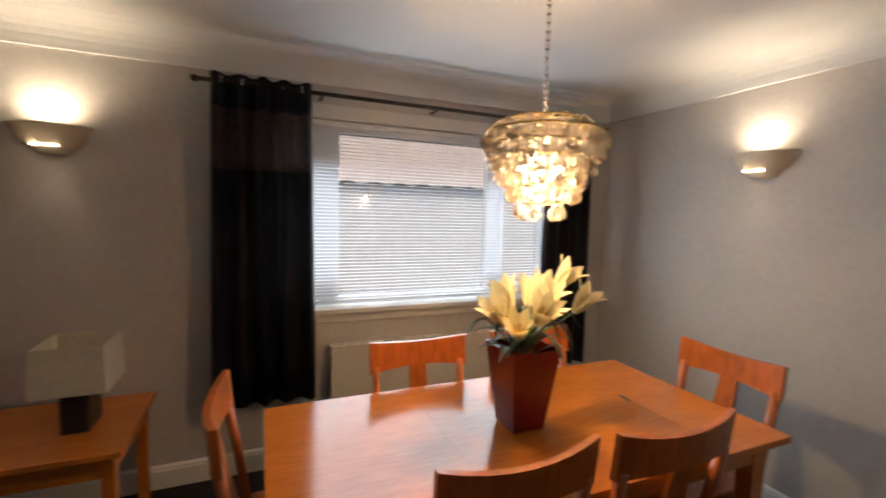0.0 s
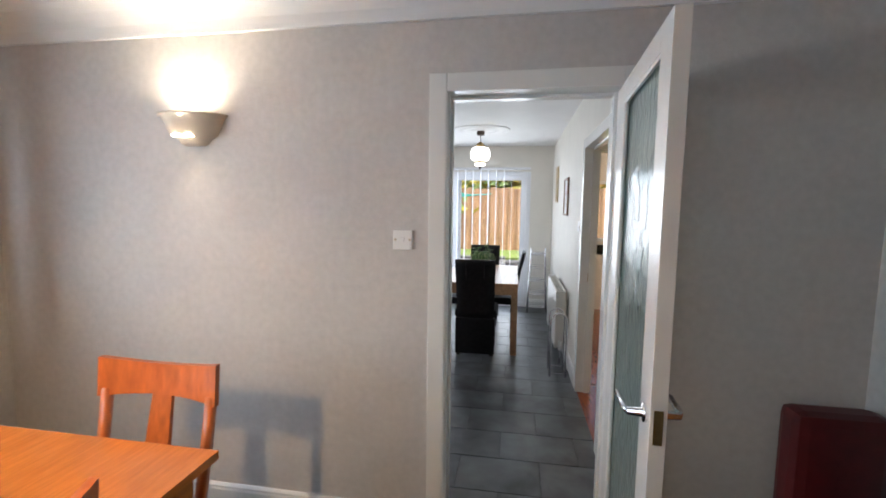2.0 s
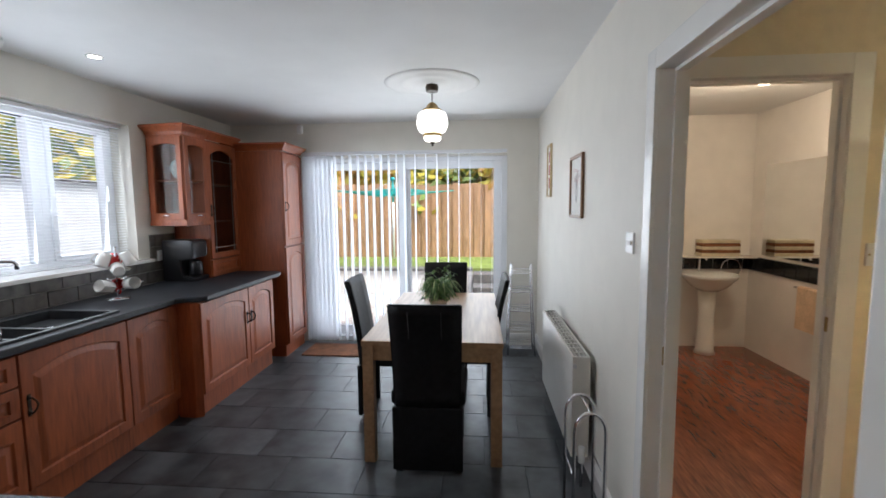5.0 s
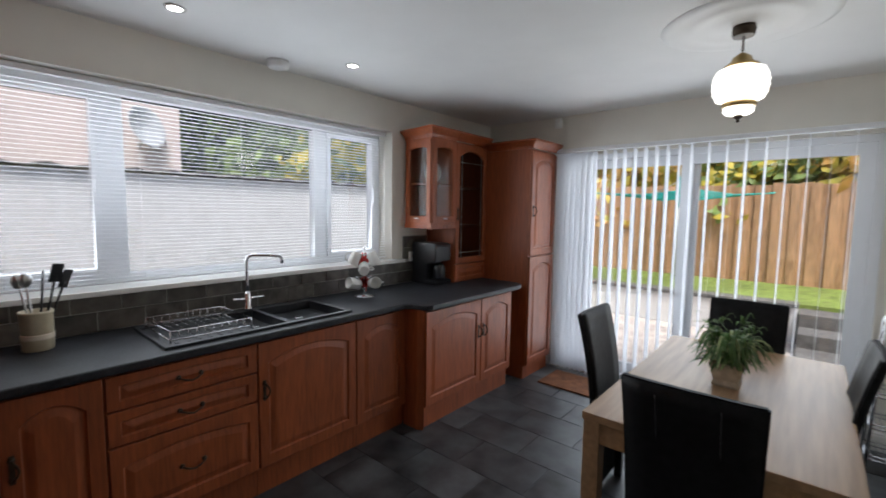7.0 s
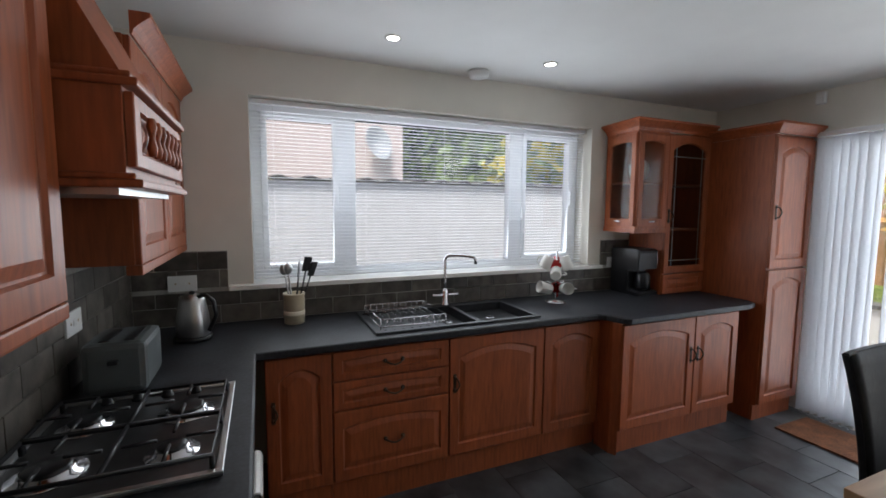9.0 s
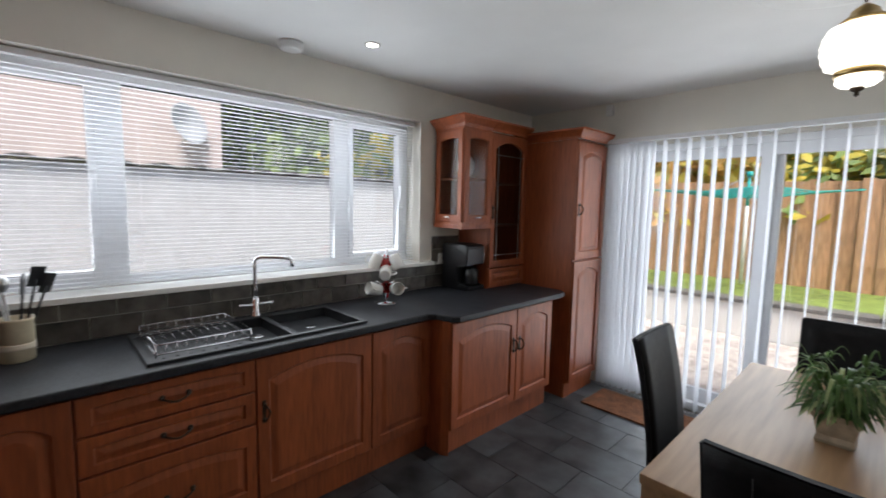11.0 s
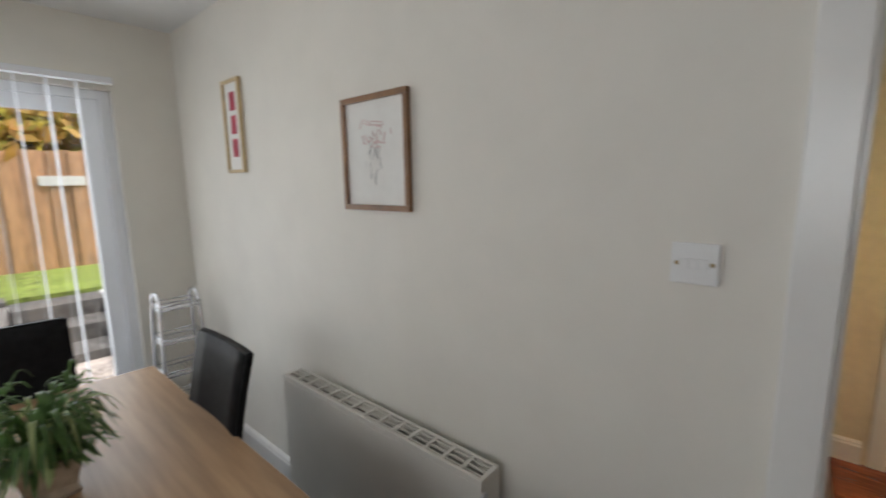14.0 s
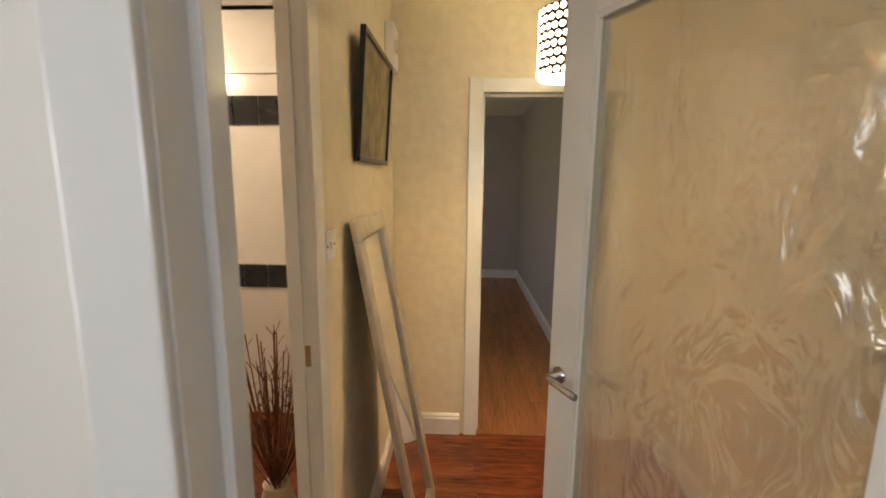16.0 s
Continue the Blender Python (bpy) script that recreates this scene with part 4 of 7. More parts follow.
def cornice(parent, pts, z, h=0.075, d=0.06):
    """A moulded cornice along an open outline seen from above."""
    bm = BM()
    prof = [(0.0, 0.0), (0.006, 0.0), (0.012, 0.018), (d * 0.45, h * 0.45), (d * 0.9, h * 0.75), (d, h * 0.8), (d, h), (0.0, h)]
    P = [Vector((p[0], p[1], 0)) for p in pts]
    rings = []
    for i, p in enumerate(P):
        ds = []
        if i > 0:
            ds.append((P[i] - P[i - 1]).normalized())
        if i < len(P) - 1:
            ds.append((P[i + 1] - P[i]).normalized())
        ns = [Vector((v.y, -v.x, 0)) for v in ds]
        n = sum(ns, Vector()).normalized()
        k = 1 / max(0.4, n.dot(ns[0]))
        rings.append([bm.verts.new(p + n * (q[0] * k) + Vector((0, 0, z + q[1]))) for q in prof])
    for a, b in zip(rings, rings[1:]):
        for k in range(len(prof)):
            bm.faces.new((a[k], a[(k + 1) % len(prof)], b[(k + 1) % len(prof)], b[k]))
    bm.faces.new(rings[0])
    bm.faces.new(list(reversed(rings[-1])))
    top = [bm.verts.new((p.x, p.y, z + h - 0.004)) for p in P]
    if len(top) > 2:
        bm.faces.new(top)
    bmesh.ops.recalc_face_normals(bm, faces=bm.faces)
    return part("cornice", bm, M_CHERRY, parent)


tall_unit()


def glass_front(parent, o, u, out, w, h, arch, handle=None, leaded=False):
    f, m = front_on(parent, "door", o, u, out, w, h, arch, True, 0.045, 0.05)
    g = BM()
    box(g, (0.04, 0.045, 0.006), (w - 0.04, h - 0.045, 0.009), 0, m)
    p = part("pane", g, M_CABGLASS, f, "lightly tinted glass pane")
    p.visible_shadow = False
    if leaded:
        ld = BM()
        for uu in (0.085, w - 0.085):
            box(ld, (uu - 0.003, 0.05, 0.009), (uu + 0.003, h - 0.09, 0.013), 0, m)
        for vv in (0.10, h - 0.16):
            box(ld, (0.05, vv - 0.003, 0.0135), (w - 0.05, vv + 0.003, 0.016), 0, m)
        part("lead_strip", ld, M_LEAD, f)
    if handle == "side":
        handle_on(f, m @ Matrix.Translation((0.022, h * 0.42, 0.02)), True)
    elif handle == "low":
        k = BM()
        tube(k, [(w / 2 - 0.04, 0.028, 0.018), (w / 2 - 0.03, 0.034, 0.034), (w / 2, 0.037, 0.04), (w / 2 + 0.03, 0.034, 0.034), (w / 2 + 0.04, 0.028, 0.018)], 0.005, 8)
        k.transform(m)
        part("handle", k, M_CHROME, f, "small chrome bow handle")
    return f


def dresser():
    """Leaded glass dresser unit standing on the worktop, beside the tall cabinet."""
    c = thing("dresser_cabinet", "cherry wood dresser cabinet with a leaded glass door on the worktop", "cabinet", (-3.24, 4.0, 0.90))
    x0, x1, y0, y1 = -3.41, -3.06, 3.77, 4.235
    bd = BM()
    box(bd, (x0, y0, 0.901), (x0 + 0.015, y1, 2.145))
    box(bd, (x0 + 0.015, y0, 0.901), (x1 - 0.022, y0 + 0.018, 2.145))
    box(bd, (x0 + 0.015, y1 - 0.018, 0.901), (x1 - 0.022, y1, 2.145))
    box(bd, (x0 + 0.015, y0 + 0.018, 2.125), (x1 - 0.022, y1 - 0.018, 2.145))
    box(bd, (x0 + 0.015, y0 + 0.018, 0.901), (x1 - 0.022, y1 - 0.018, 1.06))
    part("body", bd, M_CHERRY, c)
    # shelves in darkened cherry, the shade behind the glass put into their colour
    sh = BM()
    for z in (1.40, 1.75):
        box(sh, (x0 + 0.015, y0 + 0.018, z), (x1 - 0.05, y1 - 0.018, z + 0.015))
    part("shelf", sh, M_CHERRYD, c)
    front_on(c, "drawer", (x1 - 0.021, y0 + 0.004, 0.915), (0, 1, 0), (1, 0, 0), y1 - y0 - 0.008, 0.145, 0.0, False, 0.04, 0.03)
    glass_front(c, (x1 - 0.021, y0 + 0.004, 1.07), (0, 1, 0), (1, 0, 0), y1 - y0 - 0.008, 1.06, 0.06, "side", True)
    cornice(c, [(x1, y0), (x1, y1)], 2.145)


dresser()


def corner_display():
    """Glazed display cabinet with a mitred front, hung on the window wall."""
    c = thing("display_cabinet", "cherry wood wall cabinet with two glazed doors and a shelf", "cabinet", (-3.25, 3.6, 1.40))
    z0, z1 = 1.42, 2.145
    A, B, C, D = (-3.41, 3.49), (-3.395, 3.488), (-3.06, 3.45), (-3.06, 3.766)
    poly = [A, B, C, D, (-3.41, 3.766)]
    bd = BM()
    prism(bd, poly, "z", z0, z0 + 0.02)
    prism(bd, poly, "z", z1 - 0.02, z1)
    box(bd, (-3.41, 3.492, z0 + 0.02), (-3.395, 3.766, z1 - 0.02))
    box(bd, (-3.395, 3.75, z0 + 0.02), (-3.06, 3.766, z1 - 0.02))
    cyl(bd, (-3.078, 3.466, z0 + 0.02), (-3.078, 3.466, z1 - 0.02), 0.016, seg=8)
    part("body", bd, M_CHERRY, c)
    part("shelf", prism(BM(), [(-3.395, 3.505), (-3.09, 3.475), (-3.09, 3.75), (-3.395, 3.75)], "z", 1.76, 1.775), M_CHERRY, c)
    ud = (Vector((*C, 0)) - Vector((*B, 0)))
    w = ud.length
    ud.normalize()
    out = Vector((ud.y, -ud.x, 0))
    glass_front(c, Vector((*B, z0 + 0.02)) - out * 0.012, ud, out, w - 0.012, z1 - z0 - 0.04, 0.015, "low")
    glass_front(c, (C[0] - 0.012, C[1] + 0.012, z0 + 0.02), (0, 1, 0), (1, 0, 0), 0.30, z1 - z0 - 0.04, 0.015, "low")
    cornice(c, [A, B, C, D], z1)
    lt = BM()
    prism(lt, [(-3.41, 3.482), (-3.395, 3.48), (-3.052, 3.442), (-3.052, 3.766), (-3.41, 3.766)], "z", z0 - 0.03, z0)
    part("light_pelmet", lt, M_CHERRY, c)
    # a plate standing on the shelf
    pl = BM()
    lathe(pl, [(0.001, 0.012), (0.06, 0.01), (0.075, 0.004), (0.118, 0.0), (0.122, 0.004), (0.08, 0.016), (0.001, 0.018)], (0, 0, 0), 28)
    pl.transform(pose(-3.24, 3.66, 1.875, 0, 80, -45) @ Matrix.Diagonal((0.8, 0.6, 0.8, 1)))
    o = solo("plate", pl, M_CERAM, "white oval plate standing upright in the display cabinet", "plate")


corner_display()


def hob_wall_units():
    yf = 0.53
    for x0, x1, lab in ((-3.41, -2.43, "far"), (-1.81, -1.25, "near")):
        c = thing("wall_cabinet", "cherry wood wall cabinet beside the cooker hood", "cabinet", ((x0 + x1) / 2, 0.4, 1.35), group="kitchen wall units")
        part("body", bx((x0, 0.252, 1.36), (x1, yf - 0.022, 2.12), 0.002), M_CHERRY, c)
        n = 2 if x1 - x0 > 0.8 else 1
        w = (x1 - x0) / n
        for k in range(n):
            o, m = front_on(c, "door", (x0 + (k + 1) * w - 0.003, yf - 0.021, 1.362), (-1, 0, 0), (0, 1, 0), w - 0.006, 0.755, 0.05)
            handle_on(o, m @ Matrix.Translation((0.03 if (k == 0) else w - 0.036, 0.30, 0.02)), True)
        cornice(c, [(x1, yf), (x0, yf)], 2.12)
        part("light_rail", bx((x0, yf - 0.05, 1.325), (x1, yf, 1.36), 0.006), M_CHERRY, c)
    h = thing("cooker_hood", "cherry wood mantel cooker hood with a pale plate rail", "cooker hood", (-2.12, 0.45, 1.6))
    x0, x1 = -2.42, -1.82
    bd = BM()
    box(bd, (x0, 0.252, 1.63), (x1, 0.64, 1.83), 0.003)
    part("canopy", bd, M_CHERRY, h)
    sl = BM()
    prism(sl, [(0.252, 1.83), (0.64, 1.83), (0.40, 2.30), (0.40, 2.459), (0.252, 2.459)], "x", x0 + 0.06, x1 - 0.06)
    part("chimney", sl, M_CHERRY, h)
    mo = BM()
    for z in (1.60, 1.815):
        box(mo, (x0 - 0.006, 0.252, z), (x1 + 0.012, 0.672, z + 0.018), 0.005)
        box(mo, (x0 - 0.002, 0.252, z + 0.018), (x1 + 0.005, 0.658, z + 0.032), 0.005)
    part("moulding", mo, M_CHERRY, h)
    fp = panel_front(x1 - x0 - 0.01, 0.16, 0.018, 0.0, 0.05, 0.032)
    fp.transform(facing((x1 - 0.005, 0.642, 1.645), (-1, 0, 0), (0, 0, 1), (0, 1, 0)))
    part("front_panel", fp, M_CHERRY, h)
    for k in range(7):
        cx_ = x1 - 0.12 - k * 0.06
        part("spindle", lathe(BM(), [(0.008, 0), (0.012, 0.02), (0.006, 0.045), (0.012, 0.07), (0.008, 0.09)], (cx_, 0.668, 1.68), 8), M_CHERRY, h)
    part("filter", bx((x0 + 0.02, 0.27, 1.585), (x1 - 0.02, 0.62, 1.60)), M_STEEL, h, "grey metal grease filter")
    # base under the hob, with the oven
    for a, b, lab in ((-2.80, -2.43, 1), (-1.81, -1.21, 1)):
        c = thing("base_cabinet", "cherry wood base cabinet beside the oven", "cabinet", ((a + b) / 2, 0.5, 0), group="kitchen base units")
        part("body", bx((a + 0.001, 0.252, 0.0), (b - 0.001, 0.80, 0.858)), M_CHERRY, c)
        o, m = front_on(c, "door", (b - 0.004, 0.80, 0.165), (-1, 0, 0), (0, 1, 0), b - a - 0.008, 0.68, 0.05)
    ov = thing("oven", "black built-in oven with a steel handle under the hob", "oven", (-2.12, 0.5, 0))
    part("body", bx((-2.425, 0.252, 0.0), (-1.815, 0.80, 0.858)), M_BLACKP, ov)
    part("oven_door", bx((-2.42, 0.80, 0.16), (-1.82, 0.825, 0.70), 0.004), M_BLACKP, ov)
    part("control_panel", bx((-2.42, 0.80, 0.71), (-1.82, 0.82, 0.85), 0.004), M_STEEL, ov)
    hd = BM()
    tube(hd, [(-2.38, 0.825, 0.64), (-2.38, 0.865, 0.64), (-1.86, 0.865, 0.64), (-1.86, 0.825, 0.64)], 0.009, 8)
    part("handle", hd, M_CHROME, ov)
    tw = BM()
    pts = [(0.885, 0.40), (0.885, 0.64), (0.878, 0.655), (0.865, 0.66), (0.852, 0.655), (0.845, 0.64), (0.845, 0.46)]
    outl = pts + [(p[0] * 0.985 + 0.865 * 0.015, p[1] - 0.006) for p in reversed(pts)]
    prism(tw, outl, "x", -2.36, -2.10)
    solo("tea_towel", tw, M_CERAM, "white tea towel hanging over the oven handle", "towel")


hob_wall_units()


def hob():
    h = thing("gas_hob", "stainless steel four-burner gas hob set in the worktop", "hob", (-2.12, 0.545, 0.90))
    x0, x1, y0, y1 = -2.42, -1.82, 0.29, 0.80
    pan = BM()
    box(pan, (x0, y0, 0.9005), (x1, y1, 0.908), 0.003)
    for lo, hi in (((x0, y0), (x1, y0 + 0.018)), ((x0, y1 - 0.018), (x1, y1)), ((x0, y0 + 0.018), (x0 + 0.018, y1 - 0.018)), ((x1 - 0.018, y0 + 0.018), (x1, y1 - 0.018))):
        part("rim_bar", bx((lo[0], lo[1], 0.908), (hi[0], hi[1], 0.915), 0.002), M_STEEL, h)
    HOB_STEEL = mat("dark_hob_steel", (0.11, 0.11, 0.115), 0.3, 0.8, scale=30, vary=0.1)
    part("pan", pan, HOB_STEEL, h)
    for i, (bx_, by_, r) in enumerate(((-2.22, 0.41, 0.04), (-2.22, 0.67, 0.05), (-1.97, 0.41, 0.05), (-1.97, 0.67, 0.035))):
        b = part("burner", lathe(BM(), [(r + 0.03, 0.0), (r + 0.03, 0.004), (r + 0.008, 0.006), (r + 0.006, 0.016), (r, 0.018)], (bx_, by_, 0.908), 20), M_CHROME, h)
        part("burner_cap", lathe(BM(), [(r, 0.0), (r, 0.006), (r * 0.85, 0.009), (0.002, 0.009)], (bx_, by_, 0.926), 20), M_BLACKP, b, "matt black burner cap")
    for ga, gb in ((-2.345, -2.10), (-2.09, -1.845)):
        g = BM()
        z = 0.948
        tube(g, [(ga, 0.315, z), (gb, 0.315, z), (gb, 0.775, z), (ga, 0.775, z), (ga, 0.315, z)], 0.006, 6)
        tube(g, [(ga, 0.545, z), (gb, 0.545, z)], 0.006, 6)
        mx = (ga + gb) / 2
        for cy_ in (0.41, 0.67):
            for dx, dy in ((0.12, 0), (-0.12, 0), (0, 0.11), (0, -0.11)):
                tube(g, [(mx + dx, cy_ + dy, z), (mx + dx * 0.3, cy_ + dy * 0.3, z + 0.002)], 0.005, 6)
        for cx_ in (ga, gb):
            for cy_ in (0.315, 0.775):
                cyl(g, (cx_, cy_, 0.914), (cx_, cy_, z), 0.007, seg=6)
        part("pan_support", g, M_BLACKP, h, "black cast pan support")
    for k in range(4):
        kn = lathe(BM(), [(0.019, 0.0), (0.019, 0.006), (0.015, 0.008), (0.014, 0.026), (0.002, 0.027)], (x0 + 0.036, 0.42 + 0.085 * k, 0.908), 14)
        kb = part("knob", kn, M_BLACKP, h)
        part("pointer", bx((x0 + 0.034, 0.413 + 0.085 * k, 0.935), (x0 + 0.038, 0.427 + 0.085 * k, 0.938)), M_CERAM, kb)


hob()


def wall_tiles():
    """Brick-bond slate tiles between worktop and wall units."""
    th, gap, tw = 0.0985, 0.0045, 0.205
    host1 = slab("tile_bed_window_wall", (-3.42, 0.26, 0.90), (-3.414, 3.40, 1.085), M_GROUT, "grey grouted bed of the slate wall tiles", "wall tiles")
    host2 = slab("tile_bed_hob_wall", (-3.41, 0.25, 0.90), (-1.20, 0.256, 1.72), M_GROUT, "grey grouted bed of the slate wall tiles", "wall tiles")
    sb = BM()
    box(sb, (-3.42, 0.26, 1.085), (-3.414, 0.725, 1.315))
    box(sb, (-3.42, 3.465, 1.085), (-3.414, 3.77, 1.315))
    box(sb, (-3.42, 3.40, 0.90), (-3.414, 3.77, 1.085))
    tagged(part("tile_bed_window_sides", sb, M_GROUT), "grey grouted bed of the slate wall tiles", "wall tiles", kind="structure")
    rng = random.Random(7)
    cache = {}
    def tile(host, lo, hi, along):
        w = round(hi[0] - lo[0], 3)
        h = round(hi[1] - lo[1], 3)
        if w < 0.012 or h < 0.012:
            return
        if (w, h) not in cache:
            bm = bx((0, 0, 0), (w, h, 0.007), 0.0015)
            me = bpy.data.meshes.new("tile")
            bm.to_mesh(me)
            bm.free()
            me.materials.append(M_SLATE)
            cache[(w, h)] = me
        o = new("tile", cache[(w, h)])
        o.parent = host
        dz = rng.uniform(-0.0006, 0.0008)
        if along == "y":
            o.matrix_basis = facing((-3.4145 + dz, lo[0], lo[1]), (0, 1, 0), (0, 0, 1), (1, 0, 0))
        else:
            o.matrix_basis = facing((hi[0], 0.2555 + dz, lo[1]), (-1, 0, 0), (0, 0, 1), (0, 1, 0))
    for row in range(8):
        z0 = 0.903 + row * (th + gap)
        off = (row % 2) * (tw + gap) / 2
        a = 0.265 - off
        while row < 4 and a < 3.77:
            lo, hi = max(a, 0.265), min(a + tw, 3.766)
            zt = z0 + th
            if row < 2 and zt > 1.083:
                zt = 1.083
            if row < 2:
                tile(host1, (lo, z0), (hi, min(zt, 1.083)), "y")
            elif hi <= 0.73 or lo >= 3.46:
                tile(host1, (lo, z0), (hi, zt), "y")
            elif lo < 0.725 < hi:
                tile(host1, (lo, z0), (0.725, zt), "y")
            elif lo < 3.465 < hi:
                tile(host1, (3.465, z0), (hi, zt), "y")
            a += tw + gap
        a = -3.40 - off
        while a < -1.2:
            lo, hi = max(a, -3.40), min(a + tw, -1.205)
            under = 1.355 if (hi < -2.43 or lo > -1.82) else 1.72
            if z0 + th * 0.5 < under:
                tile(host2, (lo, z0), (hi, min(z0 + th, under)), "x")
            a += tw + gap


wall_tiles()


# ---- kitchen furniture ----
def dining_table_oak():
    t = thing("kitchen_table", "pale oak rectangular kitchen table with square legs", "table", (-0.91, 3.19, 0))
    x0, x1, y0, y1 = -1.325, -0.495, 2.46, 3.925
    part("tabletop", bx((x0, y0, 0.718), (x1, y1, 0.75), 0.003), M_OAK, t)
    ap = BM()
    for lo, hi in (((x0 + 0.07, y0 + 0.012), (x1 - 0.07, y0 + 0.03)), ((x0 + 0.07, y1 - 0.03), (x1 - 0.07, y1 - 0.012)), ((x0 + 0.012, y0 + 0.07), (x0 + 0.03, y1 - 0.07)), ((x1 - 0.03, y0 + 0.07), (x1 - 0.012, y1 - 0.07))):
        box(ap, (lo[0], lo[1], 0.63), (hi[0], hi[1], 0.717), 0.002)
    part("apron", ap, M_OAK, t)
    for x in (x0 + 0.005, x1 - 0.07):
        for y in (y0 + 0.005, y1 - 0.07):
            part("leg", bx((x, y, 0), (x + 0.065, y + 0.065, 0.717), 0.003), M_OAK, t)


dining_table_oak()


def leather_chair():
    """High-backed leatherette chair facing +y, origin on the floor under the seat."""
    c = thing("high_back_chair", "black leatherette high-backed dining chair", "chair", group="chairs round the kitchen table")
    st = BM()
    box(st, (-0.215, -0.20, 0.40), (0.215, 0.22, 0.48), 0.018)
    part("seat", st, M_LEATHER, c)
    bk = BM()
    n = 10
    rows = []
    for k in range(n + 1):
        s = k / n
        z = 0.40 + 0.61 * s
        y = -0.20 - 0.02 * s - 0.075 * s * s
        w = 0.19 + 0.012 * s
        rows.append((z, y, w))
    def ring(z, y, w, t):
        return [(-w, y + t, z), (-w * 0.6, y + t - 0.008, z), (0, y + t - 0.012, z), (w * 0.6, y + t - 0.008, z), (w, y + t, z)]
    F = [[bk.verts.new(p) for p in ring(z, y, w, 0.0)] for z, y, w in rows]
    Bk = [[bk.verts.new(p) for p in ring(z, y, w, -0.032)] for z, y, w in rows]
    for a, b in zip(F, F[1:]):
        for k in range(4):
            bk.faces.new((a[k + 1], a[k], b[k], b[k + 1])).smooth = True
    for a, b in zip(Bk, Bk[1:]):
        for k in range(4):
            bk.faces.new((a[k], a[k + 1], b[k + 1], b[k])).smooth = True
    for i in range(n):
        bk.faces.new((F[i][0], Bk[i][0], Bk[i + 1][0], F[i + 1][0]))
        bk.faces.new((Bk[i][4], F[i][4], F[i + 1][4], Bk[i + 1][4]))
    for k in range(4):
        bk.faces.new((F[n][k], Bk[n][k], Bk[n][k + 1], F[n][k + 1]))
        bk.faces.new((F[0][k + 1], Bk[0][k + 1], Bk[0][k], F[0][k]))
    bmesh.ops.recalc_face_normals(bk, faces=bk.faces)
    sharp = [e for e in bk.edges if len(e.link_faces) == 2 and e.calc_face_angle(0) > 0.9]
    bmesh.ops.bevel(bk, geom=sharp, offset=0.007, segments=2, affect="EDGES")
    back = part("backrest", bk, M_LEATHER, c)
    sm = BM()
    for s in (-0.09, 0.09):
        tube(sm, [(s, -0.237 - 0.075 * (k / 6) ** 2 - 0.02 * k / 6, 0.45 + 0.52 * k / 6) for k in range(7)], 0.002, 5)
    part("seam", sm, M_BLACKP, back, "stitched seam")
    sk = BM()
    box(sk, (-0.20, -0.245, 0.03), (0.20, -0.215, 0.40), 0.006)
    part("back_skirt", sk, M_LEATHER, c, "leatherette skirt down to the floor")
    for x in (-0.19, 0.15):
        for y in (-0.21, 0.17):
            part("leg", bx((x, y, 0), (x + 0.04, y + 0.04, 0.40), 0.003), M_BLACKP, c)
    return c


lc = leather_chair()
lc.matrix_basis = pose(-0.925, 2.60, 0, 0, 0, 0)
copy_thing(lc, pose(-1.26, 3.18, 0, 0, 0, -90))
copy_thing(lc, pose(-0.945, 3.76, 0, 0, 0, 180))
copy_thing(lc, pose(-0.745, 3.26, 0, 0, 0, 90))


def strap_leaf(bm, base, yaw, length, rise, width):
    d = Vector((math.cos(yaw), math.sin(yaw), 0))
    side = Vector((-d.y, d.x, 0))
    prev = None
    n = 8
    for k in range(n + 1):
        s = k / n
        p = Vector(base) + d * (length * s * (1 - 0.12 * s)) + Vector((0, 0, rise * math.sin(min(1.0, s * 1.1) * math.pi * 0.62) - rise * 1.6 * max(0, s - 0.45) ** 1.6))
        w = width * (0.5 + 0.9 * s) * (1 - s ** 3) + 0.0006
        a, b, c = bm.verts.new(p - side * w), bm.verts.new(p + Vector((0, 0, -w * 0.5))), bm.verts.new(p + side * w)
        if prev:
            for q, r in ((0, 1), (1, 2)):
                bm.faces.new((prev[q], prev[r], (a, b, c)[r], (a, b, c)[q])).smooth = True
        prev = (a, b, c)


